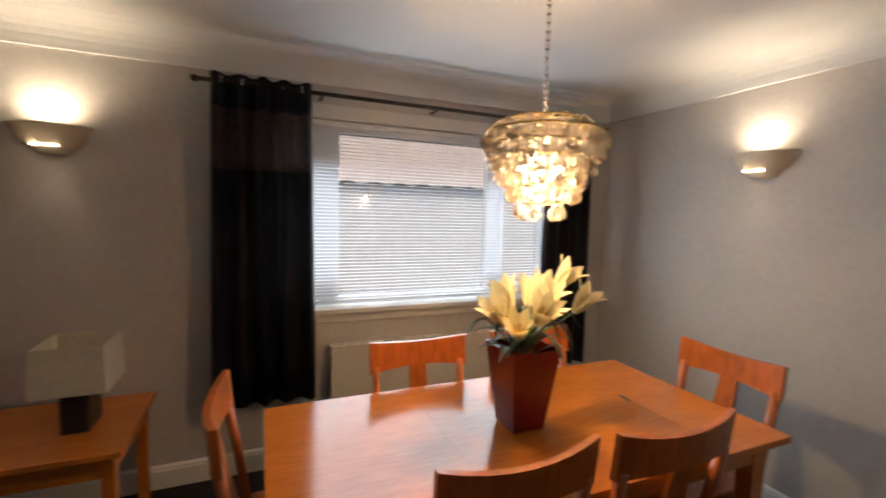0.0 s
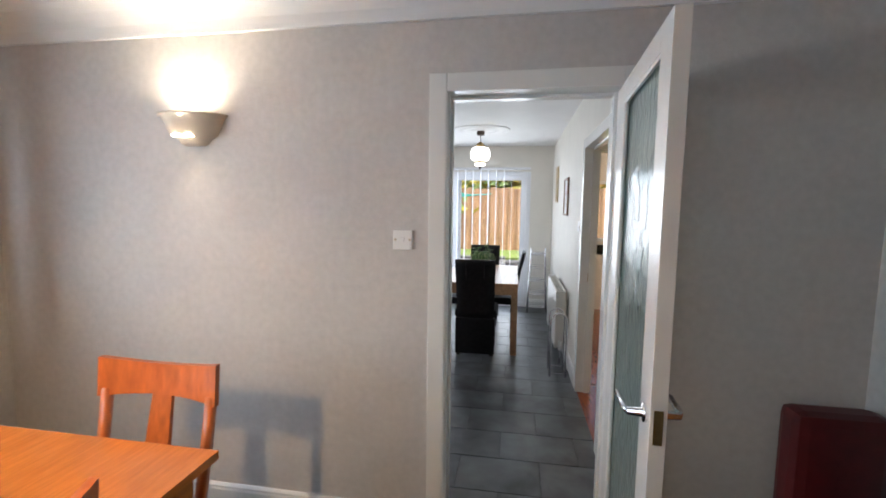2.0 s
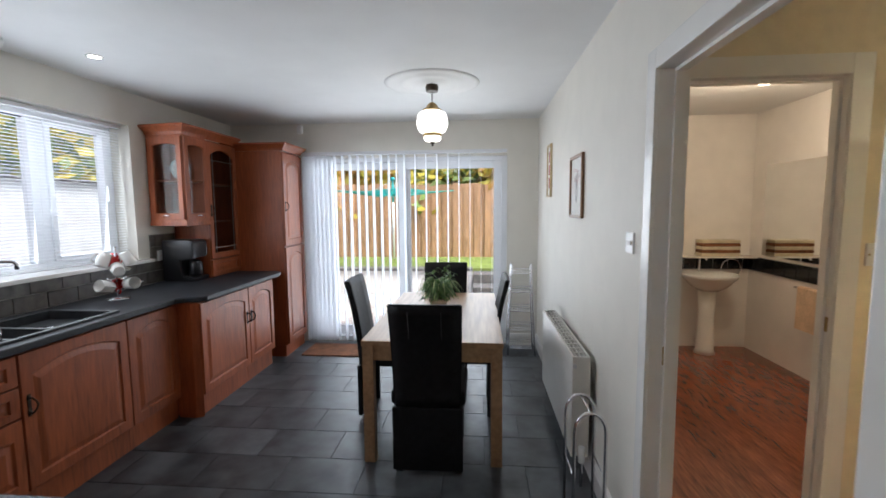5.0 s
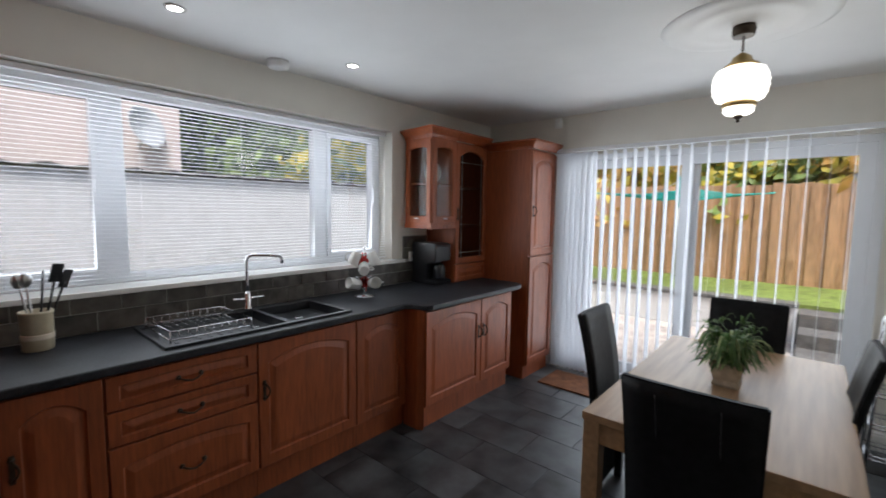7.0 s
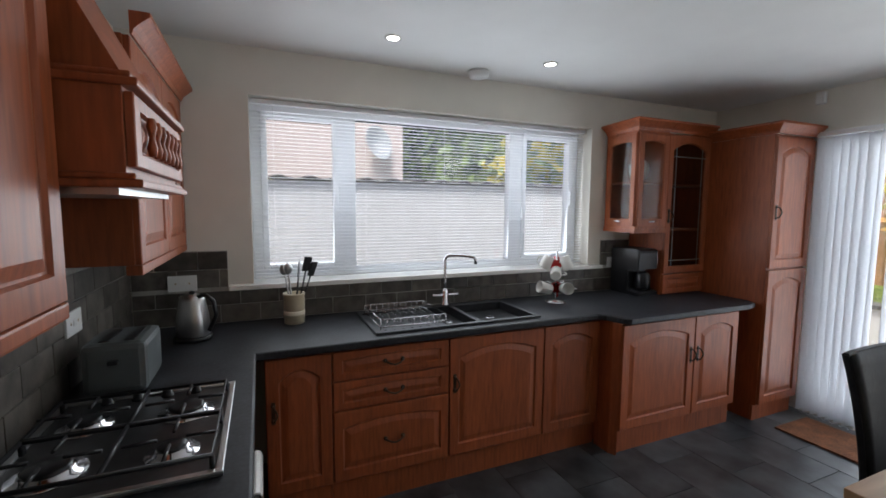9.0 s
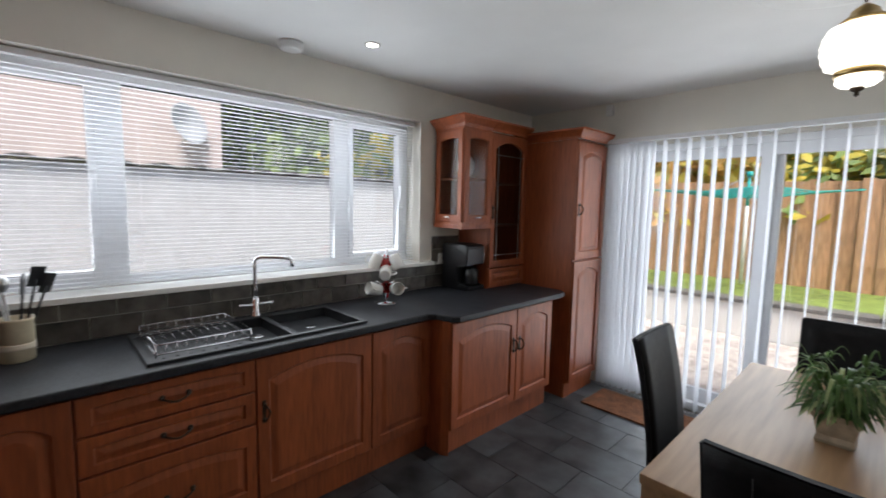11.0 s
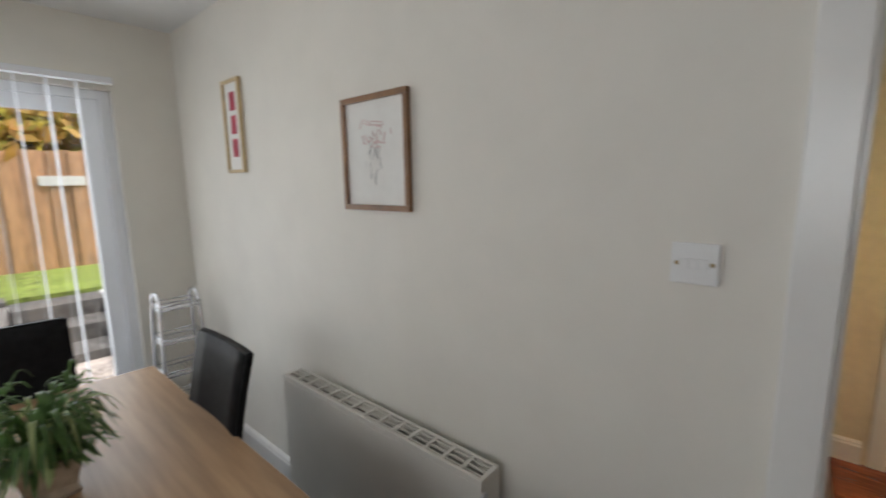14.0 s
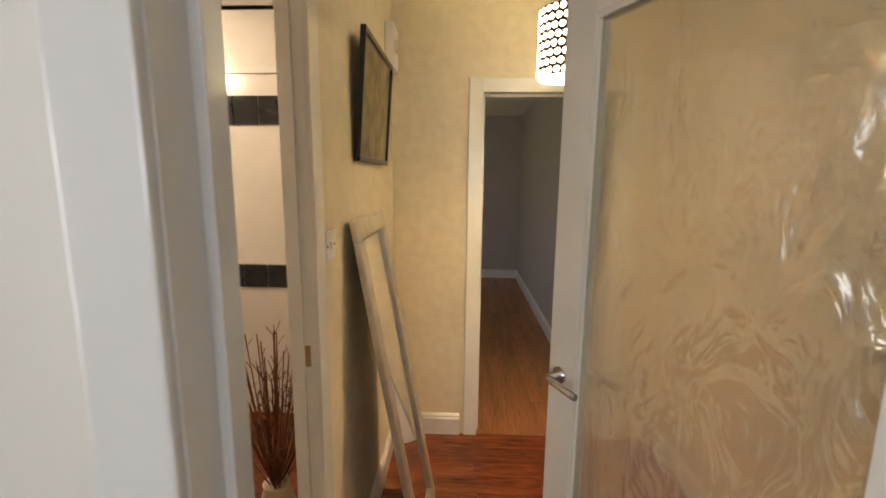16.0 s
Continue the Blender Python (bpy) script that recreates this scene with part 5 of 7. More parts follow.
def spider_plant():
    p = thing("spider_plant", "bushy green spider plant in a square stone pot on the table", "plant", (-0.93, 3.18, 0.7505))
    po = BM()
    lathe(po, [(0.072, 0.0), (0.078, 0.012), (0.07, 0.03), (0.088, 0.09), (0.096, 0.095), (0.096, 0.11), (0.082, 0.11), (0.08, 0.085)], (-0.93, 3.18, 0.7505), square=True)
    part("pot", po, mat("pale_stone_pot", (0.46, 0.38, 0.28), 0.8, scale=30, vary=0.2, bump=0.3), p)
    rng = random.Random(11)
    for name, m, n in (("leaves", M_LEAF, 120), ("striped_leaves", M_LEAFV, 45)):
        lf = BM()
        for k in range(n):
            strap_leaf(lf, (-0.93 + rng.uniform(-0.03, 0.03), 3.18 + rng.uniform(-0.03, 0.03), 0.845), rng.uniform(0, math.tau), rng.uniform(0.12, 0.215), rng.uniform(0.02, 0.19), rng.uniform(0.006, 0.010))
        part(name, lf, m, p)
    st = BM()
    for k in range(4):
        a = k * 1.6 + 0.5
        tip = Vector((-0.93 + 0.10 * math.cos(a), 3.18 + 0.10 * math.sin(a), 1.0 + 0.02 * k))
        tube(st, [(-0.93, 3.18, 0.87), (-0.93 + 0.03 * math.cos(a), 3.18 + 0.03 * math.sin(a), 1.0), tip], 0.002, 5)
        for j in range(9):
            strap_leaf(st, tip, rng.uniform(0, math.tau), rng.uniform(0.04, 0.08), rng.uniform(0.0, 0.06), 0.004)
    part("plantlet_cluster", st, M_LEAF, p)


spider_plant()


def pendant():
    x, y = -0.99, 3.40
    r = thing("ceiling_rose", "white plaster ceiling rose with raised rings", "ceiling rose", (x, y, CEIL - 0.03), kind="structure")
    part("moulding", lathe(BM(), [(0.36, 0.0299), (0.358, 0.026), (0.33, 0.021), (0.30, 0.024), (0.25, 0.026), (0.24, 0.021), (0.20, 0.020), (0.18, 0.024), (0.12, 0.025), (0.11, 0.019), (0.001, 0.019)], (x, y, CEIL - 0.03), 48), M_CEIL, r)
    p = thing("pendant_lamp", "lit moulded glass pendant lamp with bronze bands", "pendant lamp", (x, y, 2.0))
    cn = BM()
    lathe(cn, [(0.045, 2.40), (0.05, 2.43), (0.045, 2.449)], (x, y, 0), 20)
    part("ceiling_cup", cn, M_IRON, p)
    part("rod", cyl(BM(), (x, y, 2.33), (x, y, 2.41), 0.005, seg=8), M_IRON, p)
    part("cap", lathe(BM(), [(0.072, 2.255), (0.074, 2.262), (0.062, 2.272), (0.045, 2.285), (0.04, 2.30), (0.022, 2.315), (0.008, 2.325)], (x, y, 0), 24), M_BRASS, p)
    gl = BM()
    n = 13
    prof = []
    for k in range(n):
        s = k / (n - 1)
        prof.append((0.07 + 0.046 * math.sin(math.pi * s) ** 0.4 + (0.004 if k % 2 else 0), 2.09 + 0.165 * s))
    lathe(gl, prof, (x, y, 0), 36)
    part("globe", gl, M_LAMPGLASS, p, "lit moulded glass globe").visible_shadow = True
    part("lower_band", lathe(BM(), [(0.066, 2.066), (0.074, 2.07), (0.074, 2.086), (0.068, 2.09)], (x, y, 0), 24), M_BRASS, p)
    part("lower_glass", lathe(BM(), [(0.02, 2.026), (0.05, 2.032), (0.066, 2.045), (0.064, 2.066)], (x, y, 0), 28), M_LAMPGLASS, p)
    part("finial", lathe(BM(), [(0.002, 1.992), (0.01, 2.0), (0.007, 2.008), (0.02, 2.016), (0.022, 2.027)], (x, y, 0), 16), M_IRON, p)


pendant()

for sx, sy in ((-2.97, 1.58), (-2.97, 2.59)):
    d = thing("downlight", "round recessed ceiling downlight, lit", "downlight", (sx, sy, CEIL), group="kitchen downlights")
    part("trim_ring", lathe(BM(), [(0.045, -0.001), (0.045, -0.006), (0.034, -0.008), (0.032, -0.002)], (sx, sy, CEIL), 24), M_CERAM, d)
    part("lens", lathe(BM(), [(0.001, -0.006), (0.031, -0.005), (0.031, -0.001)], (sx, sy, CEIL), 20), M_SPOTG, d)

al = thing("smoke_alarm", "white round smoke alarm under the ceiling", "smoke alarm", (-3.28, 2.25, CEIL))
part("body", lathe(BM(), [(0.05, -0.045), (0.062, -0.04), (0.068, -0.022), (0.068, -0.001)], (-3.28, 2.25, CEIL), 24), M_SWITCH, al)
part("grille", lathe(BM(), [(0.07, -0.02), (0.071, -0.012), (0.069, -0.008)], (-3.28, 2.25, CEIL), 24), M_SWITCH, al)
se = thing("alarm_sensor", "small white motion alarm sensor high on the wall", "sensor", (-2.60, 4.75, 2.37))
part("body", bx((-2.635, 4.735, 2.35), (-2.575, 4.779, 2.44), 0.01), M_SWITCH, se)
part("lens", bx((-2.625, 4.728, 2.36), (-2.585, 4.737, 2.40), 0.004), M_SWITCH, se)


def radiator(name, label, x_wall, sign, y0, y1, z0, z1, d0=0.035, d1=0.11):
    """A double panel radiator on a wall in a plane of x."""
    r = thing(name, label, "radiator", (x_wall + sign * 0.07, (y0 + y1) / 2, z0))
    a, b = x_wall + sign * d0, x_wall + sign * d1
    def B(bm, xa, ya, za, xb, yb, zb, bev=0.0):
        return box(bm, (min(xa, xb), ya, za), (max(xa, xb), yb, zb), bev)
    bd = BM()
    B(bd, b, y0, z0, b - sign * 0.018, y1, z1 - 0.02, 0.004)
    B(bd, a, y0, z0, a + sign * 0.018, y1, z1 - 0.02, 0.004)
    part("panel", bd, M_RAD, r)
    for ya, yb in ((y0 - 0.003, y0 + 0.004), (y1 - 0.004, y1 + 0.003)):
        part("end_cover", B(BM(), a, ya, z0 + 0.01, b, yb, z1 - 0.001), M_RAD, r)
    gr = BM()
    B(gr, a, y0, z1 - 0.02, a + sign * 0.012, y1, z1, 0.002)
    B(gr, b, y0, z1 - 0.02, b - sign * 0.012, y1, z1, 0.002)
    m = int((y1 - y0) / 0.075)
    for k in range(m + 1):
        yy = y0 + (y1 - y0 - 0.012) * k / m
        B(gr, a + sign * 0.012, yy, z1 - 0.012, b - sign * 0.012, yy + 0.012, z1 - 0.002)
    for k in range(1, 4):
        xx = a + (b - a) * k / 4
        B(gr, xx - 0.002, y0, z1 - 0.011, xx + 0.002, y1, z1 - 0.003)
    part("top_grille", gr, M_RAD, r)
    # solid block between the panels, coloured dark as shade below the grille
    B2 = BM()
    B(B2, a + sign * 0.019, y0 + 0.005, z0 + 0.02, b - sign * 0.019, y1 - 0.005, z1 - 0.03)
    part("convector", B2, M_RADD, r, "convector block, darkened for the shade between the panels")
    br = BM()
    for yy in (y0 + 0.15, y1 - 0.15):
        B(br, x_wall, yy - 0.02, z0 + 0.1, a, yy + 0.02, z1 - 0.1)
    part("bracket", br, M_RAD, r)
    pv = BM()
    xm = (a + b) / 2
    for yy, s in ((y0, -1), (y1, 1)):
        tube(pv, [(xm, yy, z0 + 0.04), (xm, yy + s * 0.04, z0 + 0.04), (xm, yy + s * 0.045, z0 + 0.03), (xm, yy + s * 0.045, 0.0)], 0.008, 8)
    part("pipe", pv, M_CHROME, r)
    vl = BM()
    cyl(vl, (xm, y0 - 0.045, z0 + 0.0), (xm, y0 - 0.045, z0 + 0.085), 0.018, seg=12)
    part("valve", vl, M_CERAM, r, "white thermostat valve")
    part("bleed_plug", cyl(BM(), (b - sign * 0.01, y0 - 0.012, z1 - 0.05), (b - sign * 0.01, y0, z1 - 0.05), 0.012, seg=8), M_STEEL, r)
    return r


radiator("radiator", "white double panel radiator with a slotted top grille", 0.0, -1, 2.37, 3.45, 0.14, 0.712, 0.035, 0.128)
radiator("radiator", "white panel radiator under the dining room window", -3.2, 1, -2.24, -0.75, 0.14, 0.74)


def picture(name, label, x, y0, y1, z0, z1, frame_m, w, art):
    p = thing(name, label, "picture", (x - 0.01, (y0 + y1) / 2, z0))
    fr = BM()
    for lo, hi in (((y0, z0), (y1, z0 + w)), ((y0, z1 - w), (y1, z1)), ((y0, z0 + w), (y0 + w, z1 - w)), ((y1 - w, z0 + w), (y1, z1 - w))):
        box(fr, (x - 0.02, lo[0], lo[1]), (x - 0.001, hi[0], hi[1]), 0.003)
    part("picture_frame", fr, frame_m, p)
    part("mount", bx((x - 0.008, y0 + w, z0 + w), (x - 0.002, y1 - w, z1 - w)), M_PAPER, p)
    art(p, x - 0.0085, (y0 + y1) / 2, (z0 + z1) / 2, y1 - y0 - 2 * w, z1 - z0 - 2 * w)
    return p


def flower_sketch(p, x, yc, zc, w, h):
    rng = random.Random(5)
    for nm, m, n, zr, sp in (("pink_bloom", M_PINK, 26, (0.02, 0.11), 0.05), ("stem_line", M_GREYINK, 22, (-0.11, 0.03), 0.035)):
        b = BM()
        for k in range(n):
            yy, zz = yc + rng.gauss(0, sp * 0.55), zc + rng.uniform(*zr)
            a = rng.uniform(0.0, math.pi) if nm == "pink_bloom" else rng.uniform(1.0, 2.1)
            L = rng.uniform(0.008, 0.02)
            mm = Matrix.Translation((x, yy, zz)) @ Matrix.Rotation(a, 4, "X")
            box(b, (-0.0012, -L, -0.0018), (0, L, 0.0018), 0, mm)
        part(nm, b, m, p)


def red_panels(p, x, yc, zc, w, h):
    b = BM()
    for k in (-1, 0, 1):
        box(b, (x - 0.001, yc - 0.032, zc + k * 0.115 - 0.045 + 0.01), (x, yc + 0.032, zc + k * 0.115 + 0.045 + 0.01))
    part("red_print", b, M_REDINK, p, "three small crimson prints")


picture("picture", "brown framed flower sketch on the kitchen wall", 0.0, 2.735, 3.085, 1.45, 1.85, M_FRAMEW, 0.02, flower_sketch)
picture("picture", "narrow pale framed triptych of red prints on the wall", 0.0, 3.90, 4.09, 1.61, 2.07, M_FRAMEP, 0.016, red_panels)


def switch_plate(name, label, o, u, out, w=0.087, n=1):
    s = thing(name, label, "light switch", o)
    m = facing(o, u, (0, 0, 1), out)
    part("plate", box(BM(), (-w / 2, -0.0435, 0), (w / 2, 0.0435, 0.009), 0.003, m), M_SWITCH, s)
    for k in range(n):
        c = (k - (n - 1) / 2) * 0.018
        part("rocker", box(BM(), (c - 0.0075, -0.011, 0.009), (c + 0.0075, 0.011, 0.0135), 0.0015, m), M_SWITCH, s)
    sc = BM()
    for c in (-0.033, 0.033):
        g = lathe(BM(), [(0.0045, 0.009), (0.0045, 0.0102), (0.001, 0.0102)], (c, 0, 0), 8)
        g.transform(m)
        me = bpy.data.meshes.new("tmp")
        g.to_mesh(me)
        g.free()
        sc.from_mesh(me)
        bpy.data.meshes.remove(me)
    part("screw", sc, M_BRASS, s)
    return s


switch_plate("light_switch", "white three-gang light switch on the kitchen wall", (0.0, 1.905, 1.37), (0, -1, 0), (-1, 0, 0), 0.09, 3)
switch_plate("light_switch", "white single light switch beside the dining room doorway", (-1.03, -0.1, 1.375), (1, 0, 0), (0, -1, 0), 0.087, 1)
switch_plate("power_socket", "white plug socket on the slate tiles", (-3.407, 3.60, 1.13), (0, 1, 0), (1, 0, 0), 0.14, 2)
switch_plate("power_socket", "white plug socket above the toaster", (-2.62, 0.263, 1.14), (-1, 0, 0), (0, 1, 0), 0.14, 2)
switch_plate("power_socket", "white plug socket behind the kettle", (-3.407, 0.50, 1.14), (0, 1, 0), (1, 0, 0), 0.14, 2)
switch_plate("light_switch", "white light switch beside the bathroom doorway", (0.88, 1.82, 1.33), (1, 0, 0), (0, -1, 0), 0.087, 1)

# doormat
solo("doormat", bx((-2.48, 4.27, 0.0005), (-1.72, 4.66, 0.014), 0.004), M_MAT, "brown coir doormat before the patio doors", "doormat")


def mug(bm, m):
    k = BM()
    lathe(k, [(0.028, 0.0), (0.033, 0.004), (0.038, 0.085), (0.036, 0.088), (0.0345, 0.084), (0.030, 0.008), (0.001, 0.007)], (0, 0, 0), 18)
    tube(k, [(0.036, 0, 0.072), (0.058, 0, 0.068), (0.064, 0, 0.045), (0.055, 0, 0.024), (0.035, 0, 0.02)], 0.005, 6)
    k.transform(m)
    return k


def mug_tree():
    x, y = -3.17, 2.84
    t = thing("mug_tree", "chrome mug tree on the worktop", "mug tree", (x, y, 0.9005))
    part("base", lathe(BM(), [(0.075, 0), (0.075, 0.006), (0.02, 0.012), (0.006, 0.016)], (x, y, 0.9005), 24), M_CHROME, t)
    part("pole", cyl(BM(), (x, y, 0.915), (x, y, 1.27), 0.006, seg=10), M_CHROME, t)
    hung = (((0.015, -0.062, 1.185), (155, 0, 20)), ((0.015, 0.062, 1.185), (-155, 0, -20)), ((0.06, 0.0, 1.115), (0, -80, 0)),
            ((0.045, -0.066, 1.005), (0, 75, -55)), ((0.05, 0.064, 1.01), (0, 80, 20)))
    turned = Matrix.Rotation(radians(-40), 4, "Z")
    for (dx, dy, z), turn in hung:
        dx, dy, _ = turned @ Vector((dx, dy, 0)) * 1.1
        arm_bm = tube(BM(), [(x, y, z + 0.02), (x + dx * 0.5, y + dy * 0.5, z + 0.035), (x + dx * 0.8, y + dy * 0.8, z + 0.05)], 0.004, 6)
        part("arm", arm_bm, M_CHROME, t)
        mg = mug(None, pose(x + dx, y + dy, z) @ turned @ pose(0, 0, 0, *turn) @ Matrix.Scale(1.12, 4) @ pose(0, 0, -0.044, 0, 0, 90))
        solo("mug", mg, M_CERAM, "white mug hanging on the mug tree", "mug", "mugs on the mug tree")
    for dx, dy, z, turn in ((0.015, 0.01, 1.175, (150, 0, 0)), (0.02, 0.005, 1.0, (20, 70, 0))):
        mg = mug(None, pose(x + dx - 0.035, y + dy, z, *turn) @ pose(0, 0, -0.044))
        solo("mug", mg, M_RED, "bright red mug hanging on the mug tree", "mug", "mugs on the mug tree")


mug_tree()


def utensil_pot():
    x, y = -3.26, 1.07
    p = thing("utensil_pot", "cream stoneware pot holding kitchen utensils", "utensil pot", (x, y, 0.9005))
    part("pot", lathe(BM(), [(0.052, 0), (0.056, 0.005), (0.058, 0.16), (0.061, 0.165), (0.061, 0.175), (0.052, 0.175), (0.05, 0.01), (0.001, 0.01)], (x, y, 0.9005), 26), M_CREAMC, p)
    part("band", lathe(BM(), [(0.0585, 0.05), (0.0592, 0.055), (0.0592, 0.07), (0.0586, 0.075)], (x, y, 0.9005), 26), M_PLASTER, p)
    for k, (dx, dy, hh, m, lab) in enumerate(((0.03, 0.07, 0.33, M_BLACKP, "black plastic spatula"), (0.02, 0.10, 0.30, M_BLACKP, "black slotted turner"), (-0.02, -0.05, 0.31, M_STEEL, "steel ladle"),
                                              (0.03, -0.03, 0.32, M_STEEL, "steel whisk"), (-0.01, 0.03, 0.30, M_BLACKP, "black serving spoon"))):
        u = BM()
        top = Vector((x + dx, y + dy, 0.9 + hh))
        tube(u, [(x + dx * 0.1, y + dy * 0.1, 0.915), top], 0.005, 6)
        d = (top - Vector((x, y, 0.91))).normalized()
        if k in (2, 3):
            sp = bmesh.ops.create_uvsphere(u, u_segments=10, v_segments=8, radius=0.03, matrix=Matrix.Translation(top) @ Matrix.Diagonal((1, 0.8, 1.1, 1)))
        else:
            q = d.to_track_quat("Z", "X").to_matrix().to_4x4()
            box(u, (-0.028, -0.003, -0.03), (0.028, 0.003, 0.055), 0.002, Matrix.Translation(top) @ q @ pose(0, 0, 0, 0, 0, 60))
        solo("utensil", u, m, lab + " standing in the cream pot", "kitchen utensil")


utensil_pot()


def kettle():
    x, y = -3.12, 0.58
    k = thing("kettle", "brushed steel electric kettle with a black handle", "kettle", (x, y, 0.9005))
    part("base", lathe(BM(), [(0.085, 0), (0.085, 0.018), (0.07, 0.022)], (x, y, 0.9005), 24), M_BLACKP, k)
    part("body", lathe(BM(), [(0.075, 0.022), (0.078, 0.03), (0.072, 0.12), (0.058, 0.20), (0.055, 0.215), (0.03, 0.228), (0.001, 0.23)], (x, y, 0.9005), 28), M_STEEL, k)
    part("lid_knob", lathe(BM(), [(0.012, 0.229), (0.014, 0.24), (0.002, 0.246)], (x, y, 0.9005), 12), M_BLACKP, k)
    hd = BM()
    tube(hd, [(x + 0.03, y + 0.03, 1.118), (x + 0.055, y + 0.065, 1.13), (x + 0.07, y + 0.10, 1.10), (x + 0.068, y + 0.11, 1.03), (x + 0.05, y + 0.075, 0.95)], 0.011, 8)
    part("handle", hd, M_BLACKP, k)
    part("spout", cyl(BM(), (x - 0.045, y - 0.035, 1.07), (x - 0.075, y - 0.06, 1.105), 0.02, 0.011, 10), M_STEEL, k)


kettle()


def toaster():
    t = thing("toaster", "grey steel two-slot toaster on the worktop", "toaster", (-2.62, 0.42, 0.9005))
    x0, x1, y0, y1 = -2.71, -2.45, 0.33, 0.52
    part("body", bx((x0, y0, 0.912), (x1, y1, 1.09), 0.022), mat("grey_satin_metal", (0.13, 0.145, 0.15), 0.45, 0.4, scale=10, vary=0.06), t)
    for a in (x0 + 0.04, x1 - 0.04):
        for b in (y0 + 0.03, y1 - 0.03):
            part("foot", cyl(BM(), (a, b, 0.9005), (a, b, 0.914), 0.012, seg=8), M_BLACKP, t)
    sl = BM()
    for b in (0.375, 0.45):
        box(sl, (x0 + 0.04, b, 1.0885), (x1 - 0.04, b + 0.03, 1.0925))
    part("slot", sl, M_BLACKP, t, "dark bread slots")
    part("lever", bx((x1 - 0.002, 0.41, 1.02), (x1 + 0.02, 0.44, 1.035), 0.004), M_BLACKP, t)


toaster()

bb = thing("coffee_maker", "tall glossy black coffee maker on the worktop under the cabinet", "coffee maker", (-3.22, 3.64, 0.9005))
bn = BM()
prism(bn, [(-3.38, 0.901), (-3.09, 0.901), (-3.085, 0.935), (-3.20, 0.945), (-3.21, 1.09), (-3.10, 1.105), (-3.095, 1.24), (-3.12, 1.26), (-3.38, 1.26)], "y", 3.55, 3.755)
es = [e for e in bn.edges if e.calc_face_angle(0) > 0.5]
bmesh.ops.bevel(bn, geom=es, offset=0.008, segments=2, affect="EDGES")
part("body", bn, M_BLACKP, bb)
part("jug", lathe(BM(), [(0.05, 0.0), (0.055, 0.01), (0.055, 0.10), (0.04, 0.125), (0.035, 0.13)], (-3.145, 3.652, 0.947), 20), M_BLACKP, bb, "dark glass jug")
# upright highlight on the glossy black front, put in as a chrome strip
part("front_trim", bx((-3.097, 3.735, 1.12), (-3.091, 3.745, 1.235), 0.001), M_CHROME, bb, "thin chrome strip imitating a vertical highlight")


def corner_shelf():
    """Chrome wire tower with five shelves."""
    s = thing("wire_shelf", "chrome wire corner shelf tower with five small shelves", "shelf unit", (-0.20, 4.55, 0))
    x0, x1, y0, y1 = -0.34, -0.06, 4.42, 4.66
    fr = BM()
    for x in (x0, x1):
        xt = (x0 + x1) / 2 + (x - (x0 + x1) / 2) * 0.72
        pts = [(x, y0, 0.0), (xt, y0 + 0.05, 0.88)]
        for k in range(1, 6):
            a = math.pi * k / 6
            pts.append((xt, (y0 + y1) / 2 - math.cos(a) * ((y1 - y0) / 2 - 0.05), 0.88 + 0.06 * math.sin(a)))
        pts += [(xt, y1 - 0.05, 0.88), (x, y1, 0.0)]
        tube(fr, pts, 0.010, 8)
    part("side_frame", fr, M_CHROME, s)
    for k in range(5):
        z = 0.07 + 0.195 * k
        g = 1 - 0.26 * z / 0.9
        cx_, cy_ = (x0 + x1) / 2, (y0 + y1) / 2
        hx, hy = (x1 - x0) / 2 * g, (y1 - y0) / 2 * g
        sh = BM()
        for zz in (z, z + 0.025):
            tube(sh, [(cx_ - hx, cy_ - hy, zz), (cx_ + hx, cy_ - hy, zz), (cx_ + hx, cy_ + hy, zz), (cx_ - hx, cy_ + hy, zz), (cx_ - hx, cy_ - hy, zz)], 0.005, 6)
        rim = part("shelf", sh, M_CHROME, s)
        for j in range(1, 9):
            xx = cx_ - hx + 2 * hx * j / 9
            part("shelf_wire", tube(BM(), [(xx, cy_ - hy, z), (xx, cy_ + hy, z)], 0.0022, 5), M_CHROME, rim)


corner_shelf()


def wine_rack():
    """Low chrome rack of two hoops by the radiator."""
    s = thing("chrome_rack", "low chrome wire rack with two looped ends beside the radiator", "rack", (-0.13, 2.05, 0))
    for y in (1.97, 2.17):
        h = BM()
        pts = [(-0.20, y, 0.0), (-0.20, y, 0.50)]
        for k in range(1, 8):
            a = math.pi * k / 8
            pts.append((-0.13 - 0.07 * math.cos(a), y, 0.50 + 0.09 * math.sin(a)))
        pts += [(-0.06, y, 0.50), (-0.06, y, 0.0)]
        tube(h, pts, 0.008, 8)
        part("hoop", h, M_CHROME, s)
    bars = [((x, 1.97, z), (x, 2.17, z)) for z in (0.03, 0.28) for x in (-0.20, -0.06)] + [((-0.13, 1.97, 0.588), (-0.13, 2.17, 0.588))]
    bars += [((-0.20, y, 0.03), (-0.06, y, 0.03)) for y in (1.97, 2.17)]
    for a, b in bars:
        part("cross_bar", tube(BM(), [a, b], 0.004, 6), M_CHROME, s)


wine_rack()


